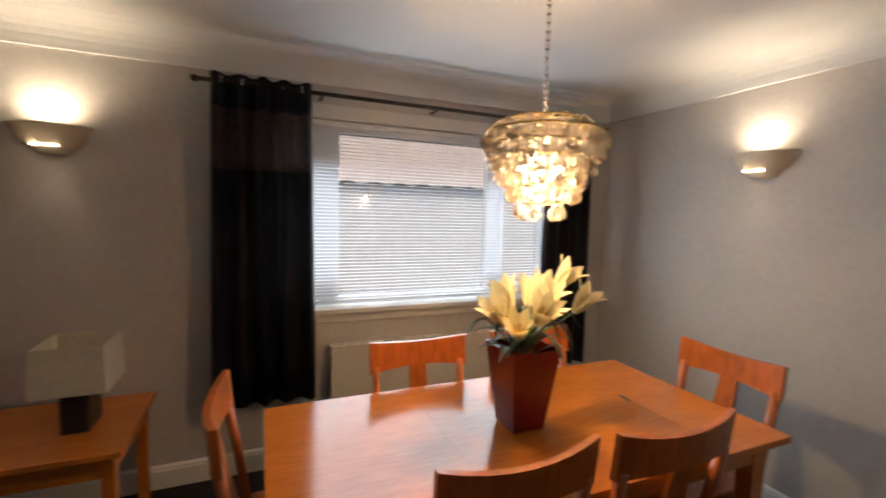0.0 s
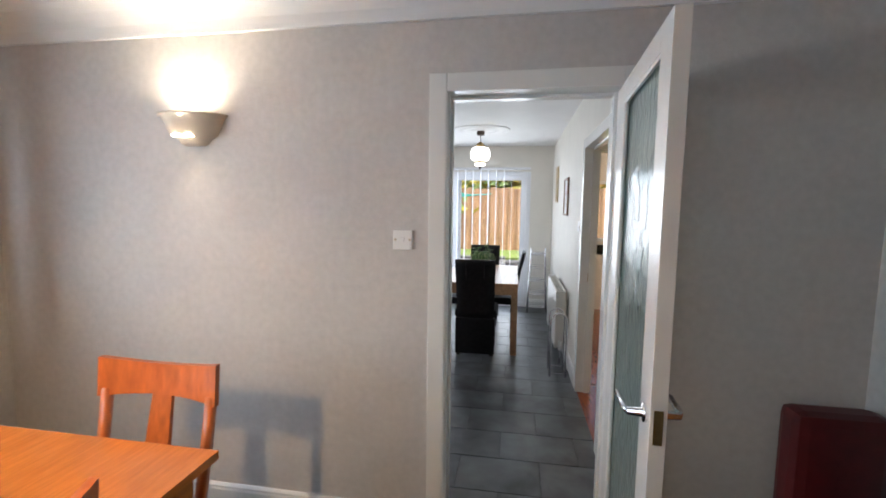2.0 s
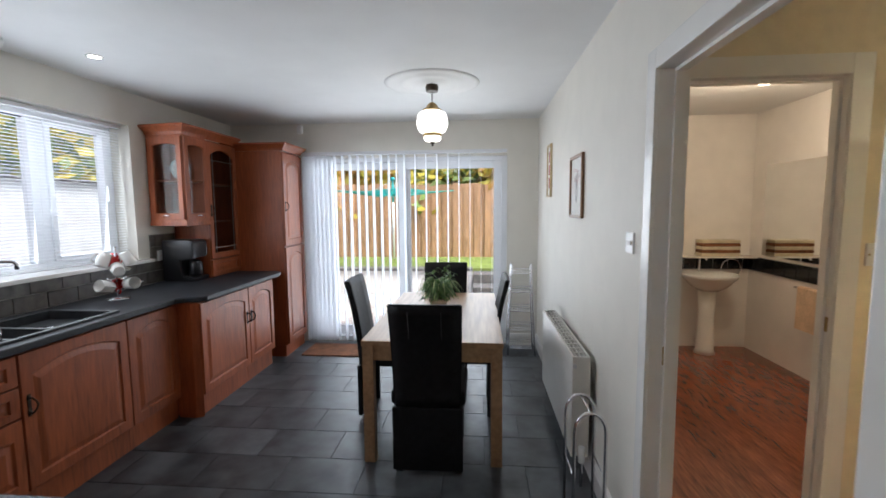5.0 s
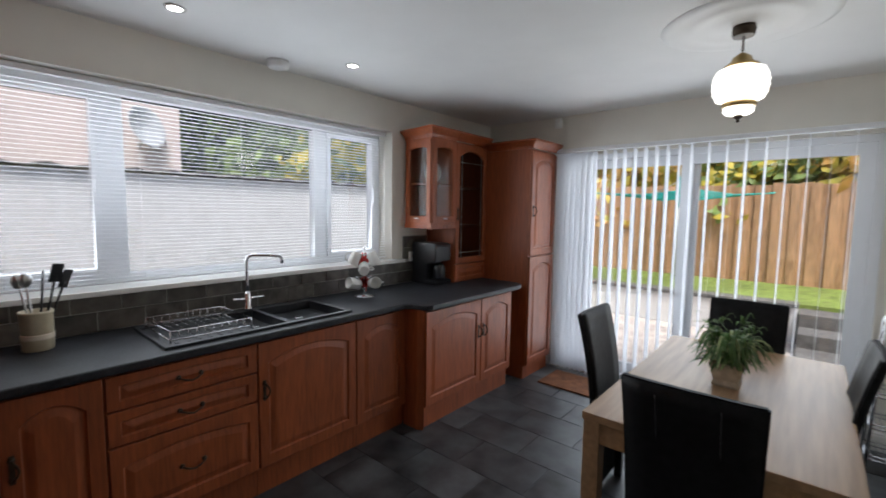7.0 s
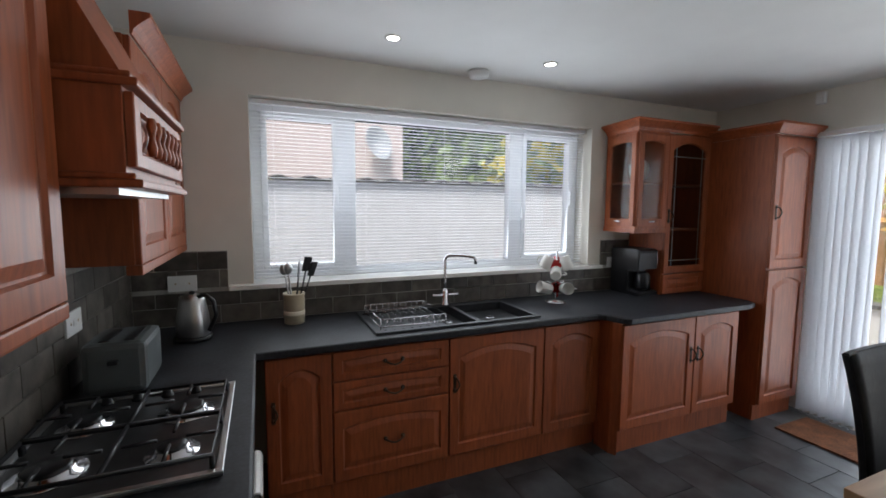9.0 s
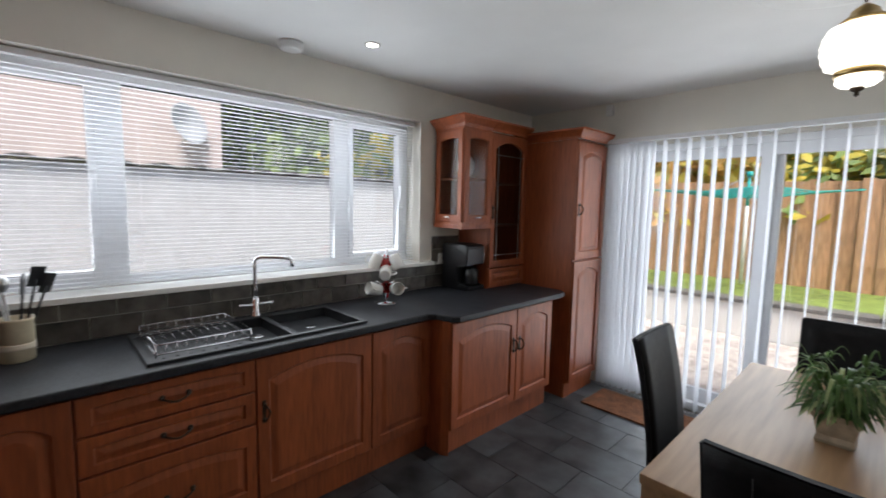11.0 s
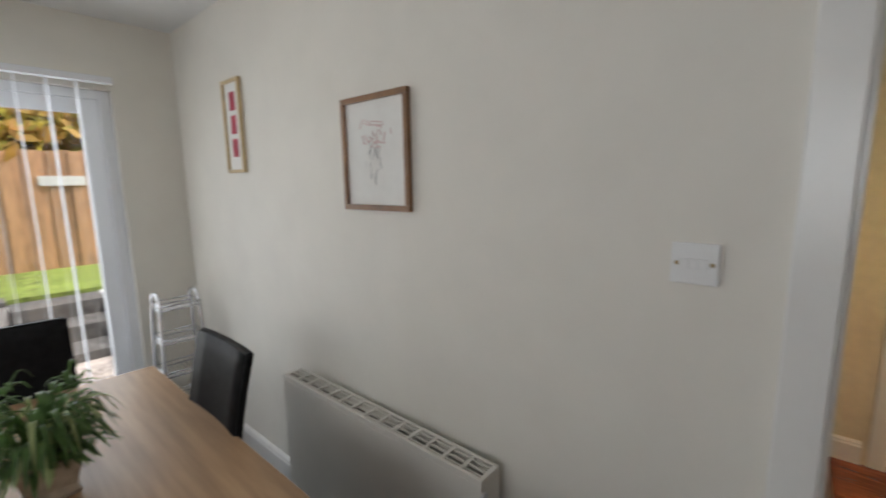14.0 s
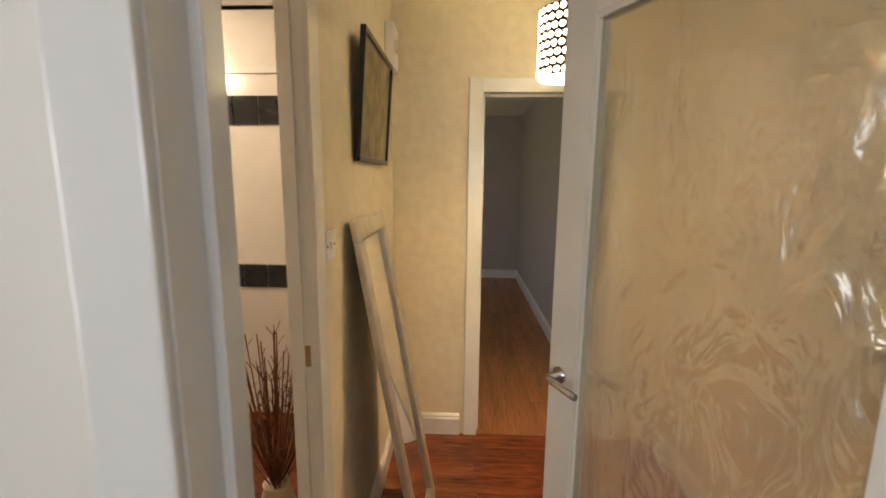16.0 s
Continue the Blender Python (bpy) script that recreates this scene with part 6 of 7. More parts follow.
# ---- dining room ----
def orange_chair():
    """Stained wood dining chair facing +y, with a curved top rail and one broad splat."""
    c = thing("dining_chair", "orange stained wooden dining chair with a broad splat", "chair", group="chairs round the dining table")
    part("seat", bx((-0.22, -0.20, 0.43), (0.22, 0.22, 0.47), 0.012), M_ORANGEC, c)
    rl = BM()
    n = 8
    cols = []
    for k in range(n + 1):
        s = -1 + 2 * k / n
        x = 0.240 * s
        y = -0.265 - 0.035 * (1 - s * s)
        cols.append([(x, y + 0.011, 0.825 - 0.012 * s * s), (x, y - 0.011, 0.825 - 0.012 * s * s), (x, y - 0.025, 0.935 + 0.022 * s * s), (x, y - 0.003, 0.935 + 0.022 * s * s)])
    V = [[rl.verts.new(p) for p in col] for col in cols]
    for a, b in zip(V, V[1:]):
        for k in range(4):
            rl.faces.new((a[k], a[(k + 1) % 4], b[(k + 1) % 4], b[k]))
    rl.faces.new(V[0])
    rl.faces.new(list(reversed(V[-1])))
    bmesh.ops.recalc_face_normals(rl, faces=rl.faces)
    part("top_rail", rl, M_ORANGEC, c)
    sp = BM()
    a = [(-0.055, -0.215, 0.47), (0.055, -0.215, 0.47), (0.04, -0.29, 0.83), (-0.04, -0.29, 0.83)]
    f = [sp.verts.new(p) for p in a]
    b = [sp.verts.new((p[0], p[1] - 0.015, p[2])) for p in a]
    sp.faces.new(f)
    sp.faces.new(list(reversed(b)))
    for k in range(4):
        sp.faces.new((f[k], b[k], b[(k + 1) % 4], f[(k + 1) % 4]))
    bmesh.ops.recalc_face_normals(sp, faces=sp.faces)
    part("splat", sp, M_ORANGEC, c)
    for s in (-1, 1):
        lg = BM()
        tube(lg, [(s * 0.195, -0.24, 0.0), (s * 0.20, -0.215, 0.25), (s * 0.20, -0.21, 0.45), (s * 0.21, -0.24, 0.65), (s * 0.213, -0.275, 0.84)], 0.02, 4)
        part("back_leg", lg, M_ORANGEC, c)
        part("front_leg", bx((s * 0.195 - 0.018, 0.17, 0), (s * 0.195 + 0.018, 0.206, 0.43), 0.003), M_ORANGEC, c)
    ar = BM()
    box(ar, (-0.19, 0.185, 0.37), (0.19, 0.20, 0.43))
    part("front_rail", ar, M_ORANGEC, c)
    for s in (-1, 1):
        part("side_rail", bx((s * 0.195 - 0.008, -0.2, 0.37), (s * 0.195 + 0.008, 0.17, 0.43)), M_ORANGEC, c)
    return c


oc = orange_chair()
oc.matrix_basis = pose(-1.80, -0.90, 0, 0, 0, 180)
for cx_, cy_, rz in ((-1.66, -1.47, 90), (-1.68, -2.01, 90), (-2.14, -1.93, -90), (-2.14, -1.30, -90), (-2.02, -2.47, 0)):
    copy_thing(oc, pose(cx_, cy_, 0, 0, 0, rz))


def dining_table():
    x0, x1, y0, y1 = -2.32, -1.43, -2.62, -0.80
    t = thing("dining_table", "orange stained wooden extending dining table, polished", "table", ((x0 + x1) / 2, (y0 + y1) / 2, 0))
    m1 = -2.02
    for a, b in ((y0, m1), (m1 + 0.0003, y1 - 0.33), (y1 - 0.3297, y1)):
        part("table_leaf", bx((x0, a, 0.732), (x1, b, 0.76), 0.0008), M_ORANGE, t)
    ap = BM()
    box(ap, (x0 + 0.06, y0 + 0.06, 0.64), (x1 - 0.06, y0 + 0.08, 0.731))
    box(ap, (x0 + 0.06, y1 - 0.08, 0.64), (x1 - 0.06, y1 - 0.06, 0.731))
    box(ap, (x0 + 0.06, y0 + 0.08, 0.64), (x0 + 0.08, y1 - 0.08, 0.731))
    box(ap, (x1 - 0.08, y0 + 0.08, 0.64), (x1 - 0.06, y1 - 0.08, 0.731))
    part("apron", ap, M_ORANGE, t)
    for x in (x0 + 0.05, x1 - 0.12):
        for y in (y0 + 0.05, y1 - 0.12):
            lg = BM()
            lathe(lg, [(0.034, 0.0), (0.05, 0.731)], (x + 0.035, y + 0.035, 0), square=True)
            part("leg", lg, M_ORANGE, t)
    part("leaf_catch", bx((-1.93, -1.15, 0.7605), (-1.87, -1.135, 0.7625), 0.0005), M_IRON, t, "small dark finger catch in the top")


dining_table()


def flower_vase():
    x, y, z = -1.86, -1.72, 0.7605
    v = thing("flower_vase", "dark red square vase of cream artificial lilies on the table", "vase of flowers", (x, y, z))
    part("vase", lathe(BM(), [(0.085, 0.0), (0.092, 0.004), (0.142, 0.30), (0.145, 0.31), (0.132, 0.31), (0.128, 0.29), (0.07, 0.02), (0.001, 0.02)], (x, y, z), square=True), M_VASE, v)
    rng = random.Random(21)
    stems, lv = BM(), BM()
    heads = []
    for k in range(9):
        a = k * 2.4 + rng.uniform(-0.3, 0.3)
        r = rng.uniform(0.05, 0.16)
        heads.append((Vector((x + r * math.cos(a), y + r * math.sin(a), z + rng.uniform(0.34, 0.47))), a, r))
    heads.append((Vector((x + 0.05, y + 0.19, z + 0.43)), 1.4, 0.14))
    heads.append((Vector((x + 0.02, y + 0.12, z + 0.52)), 1.3, 0.12))
    for hpos, a, r in heads:
        tube(stems, [(x, y, z + 0.25), (x + 0.4 * (hpos.x - x), y + 0.4 * (hpos.y - y), z + 0.36), hpos], 0.0045, 6)
        d = Vector((math.cos(a) * (0.5 + r * 2), math.sin(a) * (0.5 + r * 2), 0.9)).normalized()
        q = d.to_track_quat("Z", "Y").to_matrix().to_4x4()
        pt = BM()
        for j in range(6):
            aj = j * math.tau / 6
            prev = None
            for s in range(7):
                t = s / 6
                rad = 0.012 + 0.052 * t ** 1.7
                zz = 0.135 * t - 0.045 * max(0, t - 0.6) ** 1.2
                w = 0.026 * math.sin(math.pi * min(1, t * 0.92 + 0.08)) + 0.001
                c0 = Vector((rad * math.cos(aj), rad * math.sin(aj), zz))
                sd = Vector((-math.sin(aj), math.cos(aj), 0)) * w
                row = [pt.verts.new(c0 - sd + Vector((0, 0, 0.006))), pt.verts.new(c0), pt.verts.new(c0 + sd + Vector((0, 0, 0.006)))]
                if prev:
                    for m in (0, 1):
                        pt.faces.new((prev[m], prev[m + 1], row[m + 1], row[m])).smooth = True
                prev = row
        pt.transform(Matrix.Translation(hpos) @ q)
        bl = part("lily", pt, M_PETAL, v, "cream lily bloom")
        sm = BM()
        for j in range(5):
            aj = j * math.tau / 5
            tube(sm, [(0, 0, 0.01), (0.018 * math.cos(aj), 0.018 * math.sin(aj), 0.075)], 0.003, 5)
        sm.transform(Matrix.Translation(hpos) @ q)
        part("stamens", sm, M_YELLOW, bl)
    part("stem_bunch", stems, M_LEAF, v)
    for k in range(34):
        strap_leaf(lv, (x + rng.uniform(-0.04, 0.04), y + rng.uniform(-0.04, 0.04), z + 0.29), rng.uniform(0, math.tau), rng.uniform(0.14, 0.28), rng.uniform(0.03, 0.18), rng.uniform(0.009, 0.016))
    part("foliage", lv, M_DLEAF, v)


flower_vase()


def chandelier():
    x, y = -1.84, -1.68
    c = thing("chandelier", "lit chandelier of tiered smoky crystal drops", "chandelier", (x, y, 1.6))
    part("ceiling_cup", lathe(BM(), [(0.05, 2.40), (0.055, 2.42), (0.05, CEIL - 0.021)], (x, y, 0), 20), M_CHROME, c)
    ch = BM()
    tube(ch, [(x, y, 1.90), (x, y, 2.41)], 0.006, 8)
    for k in range(16):
        lathe(ch, [(0.006, 0.0), (0.011, 0.012), (0.006, 0.024)], (x, y, 1.93 + k * 0.03), 8)
    part("chain", ch, M_CHROME, c)
    fr = BM()
    tiers = ((1.905, 0.10, 16), (1.89, 0.165, 28), (1.855, 0.205, 36), (1.81, 0.20, 34), (1.765, 0.165, 30), (1.715, 0.15, 26), (1.665, 0.12, 20), (1.60, 0.075, 7))
    for z, r, n in tiers:
        tube(fr, [(x + r * math.cos(k * math.tau / 24), y + r * math.sin(k * math.tau / 24), z) for k in range(25)], 0.003, 5)
    for k in range(6):
        a = k * math.tau / 6
        tube(fr, [(x, y, 1.915), (x + 0.12 * math.cos(a), y + 0.12 * math.sin(a), 1.91), (x + 0.205 * math.cos(a), y + 0.205 * math.sin(a), 1.855), (x + 0.15 * math.cos(a), y + 0.15 * math.sin(a), 1.715), (x + 0.075 * math.cos(a), y + 0.075 * math.sin(a), 1.60)], 0.003, 5)
    part("wire_frame", fr, M_BRASS, c)
    dm = BM()
    lathe(dm, [(0.001, -0.062), (0.017, -0.052), (0.021, -0.036), (0.014, -0.016), (0.004, -0.006), (0.001, 0.0)], (0, 0, 0), 7, smooth=False)
    me = bpy.data.meshes.new("crystal_drop")
    dm.to_mesh(me)
    dm.free()
    me.materials.append(M_CRYSTAL)
    rng = random.Random(3)
    for z, r, n in tiers:
        for k in range(n):
            a = k * math.tau / n + rng.uniform(-0.05, 0.05)
            o = new("crystal_drop", me)
            o.parent = c
            rr = r + rng.uniform(-0.012, 0.012)
            o.matrix_basis = WORLD_OF[c].inverted() @ pose(x + rr * math.cos(a), y + rr * math.sin(a), z + rng.uniform(-0.01, 0.01), rng.uniform(-12, 12), rng.uniform(-12, 12), rng.uniform(0, 90))
    for k in range(5):
        a = k * math.tau / 5 + 0.3
        part("bulb", lathe(BM(), [(0.008, -0.05), (0.016, -0.035), (0.02, -0.015), (0.014, 0.01), (0.008, 0.02)], (x + 0.075 * math.cos(a), y + 0.075 * math.sin(a), 1.74), 10), M_BULB, c)


chandelier()


def sconce(o, u, out):
    """Half-bowl plaster uplighter; o lies on the wall at mid height."""
    s = thing("wall_light", "ivory plaster half-bowl wall light, lit", "wall light", o, group="dining room wall lights")
    m = facing(o, u, (0, 0, 1), out)
    prof = [(0.05, -0.08), (0.068, -0.07), (0.082, -0.05), (0.115, -0.034), (0.155, 0.045), (0.168, 0.05), (0.168, 0.058), (0.15, 0.058), (0.10, -0.02), (0.05, -0.03)]
    b = BM()
    n = 18
    rings = [[b.verts.new((r * math.cos(math.pi * k / n), z, 0.75 * r * math.sin(math.pi * k / n))) for k in range(n + 1)] for r, z in prof]
    for a, c in zip(rings, rings[1:]):
        for k in range(n):
            b.faces.new((a[k], a[k + 1], c[k + 1], c[k])).smooth = True
    b.faces.new(rings[0])
    bmesh.ops.recalc_face_normals(b, faces=b.faces)
    b.transform(m)
    part("bowl", b, M_PLASTER, s)
    lamp = lathe(BM(), [(0.001, 0.0), (0.022, 0.01), (0.026, 0.04), (0.018, 0.055), (0.001, 0.06)], (0, 0, 0), 14)
    lamp.transform(m @ Matrix.Translation((0, -0.01, 0.055)) @ Matrix.Rotation(-math.pi / 2, 4, "X"))
    part("bulb", lamp, M_BULB, s)
    sl = BM()
    for a, c in ((-0.055, -0.018), (0.0, 0.04)):
        box(sl, (a, -0.046, 0.060), (c, -0.037, 0.086), 0, m)
    part("light_slot", sl, M_BULB, s, "bright slot under the bowl")


sconce((-2.03, -0.1, 1.87), (1, 0, 0), (0, -1, 0))
sconce((-3.2, -3.55, 1.87), (0, 1, 0), (1, 0, 0))


def curtain(y0, y1, seed, label):
    c = thing("curtain", label, "curtain", (-3.10, (y0 + y1) / 2, 0.45), group="dining room curtains")
    rng = random.Random(seed)
    n = 60
    xs = []
    for k in range(n + 1):
        s = k / n
        xs.append((y0 + (y1 - y0) * s, -3.085 + 0.035 * math.sin(s * math.tau * 4.5 + rng.uniform(-0.1, 0.1)) + 0.008 * math.sin(s * 40)))
    for nm, z0, z1, m in (("lower_cloth", 0.45, 1.76, M_FABRIC), ("brown_band", 1.76, 2.08, M_SHEER), ("heading", 2.08, 2.25, M_FABRIC)):
        b = BM()
        rows = []
        for j in range(7):
            z = z0 + (z1 - z0) * j / 6
            sp = 1.0 + 0.10 * (1 - (z - 0.45) / 1.86)
            mid = (y0 + y1) / 2
            rows.append([b.verts.new((x, mid + (yy - mid) * sp, z)) for yy, x in xs])
        for a, d in zip(rows, rows[1:]):
            for k in range(n):
                b.faces.new((a[k], a[k + 1], d[k + 1], d[k])).smooth = True
        bmesh.ops.solidify(b, geom=b.faces[:], thickness=0.003)
        part(nm, b, m, c)
    for k in range(5):
        yy = y0 + (y1 - y0) * (k + 0.5) / 5
        ring = [(-3.085 + 0.026 * math.cos(a * math.tau / 12), yy, 2.21 + 0.026 * math.sin(a * math.tau / 12)) for a in range(13)]
        part("eyelet", tube(BM(), ring, 0.005, 6), M_CHROME, c)


curtain(-2.86, -2.36, 1, "long black curtain with a brown band, drawn aside on eyelets")
curtain(-0.76, -0.37, 2, "black curtain with a brown band, drawn into the corner")
rod = thing("curtain_pole", "dark metal curtain pole with end knobs", "curtain pole", (-3.085, -1.6, 2.21))
part("pole", cyl(BM(), (-3.085, -2.92, 2.21), (-3.085, -0.24, 2.21), 0.012, seg=12), M_IRON, rod)
for yy in (-2.93, -0.23):
    part("finial", lathe(BM(), [(0.001, -0.02), (0.018, -0.012), (0.022, 0.0), (0.018, 0.012), (0.001, 0.02)], (-3.085, yy, 2.21), 14), M_IRON, rod)
for yy in (-2.30, -0.78, -1.6):
    part("bracket", bx((-3.199, yy - 0.01, 2.195), (-3.085, yy + 0.01, 2.202)), M_IRON, rod)


def side_table():
    t = thing("side_table", "orange stained wooden side table against the wall", "side table", (-2.85, -3.6, 0))
    x0, x1, y0, y1 = -3.16, -2.53, -4.05, -3.15
    part("tabletop", bx((x0, y0, 0.545), (x1, y1, 0.57), 0.004), M_ORANGE, t)
    part("apron", bx((x0 + 0.04, y0 + 0.04, 0.45), (x1 - 0.04, y1 - 0.04, 0.544)), M_ORANGE, t)
    for x in (x0 + 0.03, x1 - 0.08):
        for y in (y0 + 0.03, y1 - 0.08):
            part("leg", bx((x, y, 0), (x + 0.05, y + 0.05, 0.544), 0.003), M_ORANGE, t)
    lx, ly = -2.84, -3.37
    l = thing("table_lamp", "table lamp with a square cream shade and black base", "table lamp", (lx, ly, 0.5705), 20)
    b = bx((lx - 0.085, ly - 0.05, 0.5705), (lx + 0.085, ly + 0.05, 0.74), 0.008)
    part("base", b, M_BLACKP, l)
    part("stem", cyl(BM(), (lx, ly, 0.74), (lx, ly, 0.85), 0.007, seg=8), M_CHROME, l)
    sh = BM()
    w0, w1, z0, z1 = 0.135, 0.125, 0.755, 0.96
    R = [[sh.verts.new((lx + sx * w, ly + sy * w, z)) for sx, sy in ((-1, -1), (1, -1), (1, 1), (-1, 1))] for w, z in ((w0, z0), (w1, z1), (w1 - 0.004, z1), (w0 - 0.004, z0))]
    for a, c in zip(R, R[1:] + R[:1]):
        for k in range(4):
            sh.faces.new((a[k], a[(k + 1) % 4], c[(k + 1) % 4], c[k]))
    bmesh.ops.recalc_face_normals(sh, faces=sh.faces)
    part("shade", sh, M_PARCH, l)
    sp = BM()
    tube(sp, [(lx - 0.12, ly, 0.85), (lx + 0.12, ly, 0.85)], 0.003, 5)
    part("shade_carrier", sp, M_CHROME, l)


side_table()


def lever_handle(parent, m, flip=1):
    b = BM()
    k = BM()
    lathe(k, [(0.024, 0.0), (0.024, 0.007), (0.012, 0.009), (0.010, 0.045), (0.001, 0.046)], (0, 0, 0), 16)
    tube(k, [(0, 0, 0.04), (flip * 0.02, 0, 0.048), (flip * 0.12, 0.006, 0.05)], 0.009, 8)
    k.transform(m)
    return part("door_handle", k, M_CHROME, parent, "chrome lever handle")


def glazed_door(name, label, hinge, angle, w, glass, pane_z0, pane_top=1.88, left=1):
    """A white door leaf with a tall pane. It runs from the hinge along its own x, thick along y."""
    d = thing(name, label, "door", (*hinge, 0), angle, kind="structure")
    t = 0.02
    lf = BM()
    st = 0.105
    for lo, hi in (((0, 0.008), (st, 1.985)), ((w - st, 0.008), (w, 1.985)), ((st, 0.008), (w - st, pane_z0)), ((st, pane_top), (w - st, 1.985))):
        box(lf, (lo[0], -t, lo[1]), (hi[0], t, hi[1]), 0.002)
    part("leaf", lf, M_GLOSSW, d, local=True)
    bd = BM()
    for s in (-1, 1):
        y0, y1 = sorted((s * 0.010, s * 0.018))
        box(bd, (st, y0, pane_z0), (st + 0.012, y1, pane_top))
        box(bd, (w - st - 0.012, y0, pane_z0), (w - st, y1, pane_top))
        box(bd, (st + 0.012, y0, pane_z0), (w - st - 0.012, y1, pane_z0 + 0.012))
        box(bd, (st + 0.012, y0, pane_top - 0.012), (w - st - 0.012, y1, pane_top))
    part("glazing_bead", bd, M_GLOSSW, d, local=True)
    p = part("pane", bx((st, -0.003, pane_z0), (w - st, 0.003, pane_top)), glass, d, local=True)
    p.visible_shadow = False
    for s in (-1, 1):
        k = BM()
        lathe(k, [(0.024, 0.0), (0.024, 0.007), (0.012, 0.009), (0.010, 0.045), (0.001, 0.046)], (0, 0, 0), 16)
        tube(k, [(0, 0, 0.04), (-0.02, 0, 0.048), (-0.12, 0, 0.05)], 0.009, 8)
        k.transform(Matrix.Translation((w - 0.05, s * t, 0.99)) @ Matrix(((1, 0, 0, 0), (0, 0, s, 0), (0, 1, 0, 0), (0, 0, 0, 1))))
        bmesh.ops.recalc_face_normals(k, faces=k.faces)
        part("door_handle", k, M_CHROME, d, "chrome lever handle", local=True)
    part("latch_plate", bx((w - 0.001, -0.011, 0.93), (w + 0.0012, 0.011, 1.02)), M_BRASS, d, "small bronze latch plate", local=True)
    hg = BM()
    for z in (0.22, 1.0, 1.75):
        cyl(hg, (0.0, t, z - 0.045), (0.0, t, z + 0.045), 0.006, seg=8)
    part("hinge", hg, M_GLOSSW, d, local=True)
    return d


glazed_door("door_dining", "white door with a tall green frosted pane, standing open", (-0.135, -0.125), -93.5, 0.71, M_FROSTG, 0.16, 1.915)
glazed_door("door_hall", "white door with a large rippled glass pane, standing open", (0.118, 0.80), 26.0, 0.81, M_FROSTY, 0.36, 1.905)

arm = thing("armchair", "dark red leather armchair in the room corner", "armchair", (0.63, -0.38, 0))
part("backrest", bx((0.47, -0.28, 0.18), (0.785, -0.15, 0.80), 0.04), M_DARKRED, arm)
part("seat", bx((0.49, -0.57, 0.18), (0.785, -0.28, 0.44), 0.04), M_DARKRED, arm)
for a in (0.50, 0.73):
    for b in (-0.55, -0.20):
        part("leg", bx((a, b, 0), (a + 0.04, b + 0.04, 0.2)), M_BLACKP, arm)
bc = thing("bookcase", "orange stained wooden bookcase with an overhanging top", "bookcase", (0.66, -1.1, 0))
part("top", bx((0.52, -1.42, 1.45), (0.795, -0.62, 1.48), 0.006), M_ORANGE, bc)
for a, b in ((-1.40, -1.38), (-0.66, -0.64)):
    part("side_panel", bx((0.55, a, 0.0), (0.79, b, 1.449)), M_ORANGE, bc)
part("back_panel", bx((0.782, -1.38, 0.05), (0.79, -0.66, 1.449)), M_ORANGE, bc)
for z in (0.08, 0.5, 0.95):
    part("shelf", bx((0.56, -1.379, z), (0.781, -0.661, z + 0.02)), M_ORANGE, bc)


# ---- hall, bedroom, bathroom ----
def drum(x, y, r0, r1, z0, z1, seg=56):
    """An open-ended hollow drum."""
    bm = BM()
    rings = [[bm.verts.new((x + r * math.cos(k * math.tau / seg), y + r * math.sin(k * math.tau / seg), z)) for k in range(seg)]
             for r, z in ((r0, z0), (r1, z0), (r1, z1), (r0, z1))]
    for a, b in zip(rings, rings[1:] + rings[:1]):
        for k in range(seg):
            bm.faces.new((a[k], a[(k + 1) % seg], b[(k + 1) % seg], b[k]))
    return bm


def hall_lamp():
    x, y, r, z0, z1 = 1.52, 1.02, 0.115, 1.93, 2.19
    l = thing("hall_pendant", "lit drum pendant shade with a dark pierced band pattern", "pendant lamp", (x, y, z0))
    part("cord", cyl(BM(), (x, y, 2.12), (x, y, CEIL - 0.001), 0.004, seg=8), M_CERAM, l)
    part("ceiling_cup", lathe(BM(), [(0.045, CEIL - 0.04), (0.05, CEIL - 0.002)], (x, y, 0), 18), M_CERAM, l)
    part("inner_shade", drum(x, y, r - 0.008, r - 0.006, z0, z1), M_LITSHADE, l)
    b = drum(x, y, r - 0.004, r, z0, z1)
    # glowing discs on the solid band imitate lamplight through round holes
    n, rows = 24, 8
    for j in range(rows):
        for k in range(n):
            a = (k + 0.5 * (j % 2)) * math.tau / n
            zc = z0 + (z1 - z0) * (j + 0.5) / rows
            hole = BM()
            cyl(hole, (r - 0.001, 0, 0), (r + 0.0008, 0, 0), 0.0125, seg=10)
            hole.transform(Matrix.Translation((x, y, zc)) @ Matrix.Rotation(a, 4, "Z"))
            part("round_hole", hole, M_LITSHADE, l)
    part("pierced_band", b, M_SHADEPLATE, l)
    part("bulb", lathe(BM(), [(0.001, 2.0), (0.03, 2.02), (0.032, 2.05), (0.018, 2.08), (0.014, 2.12)], (x, y, 0), 14), M_BULB, l)


hall_lamp()


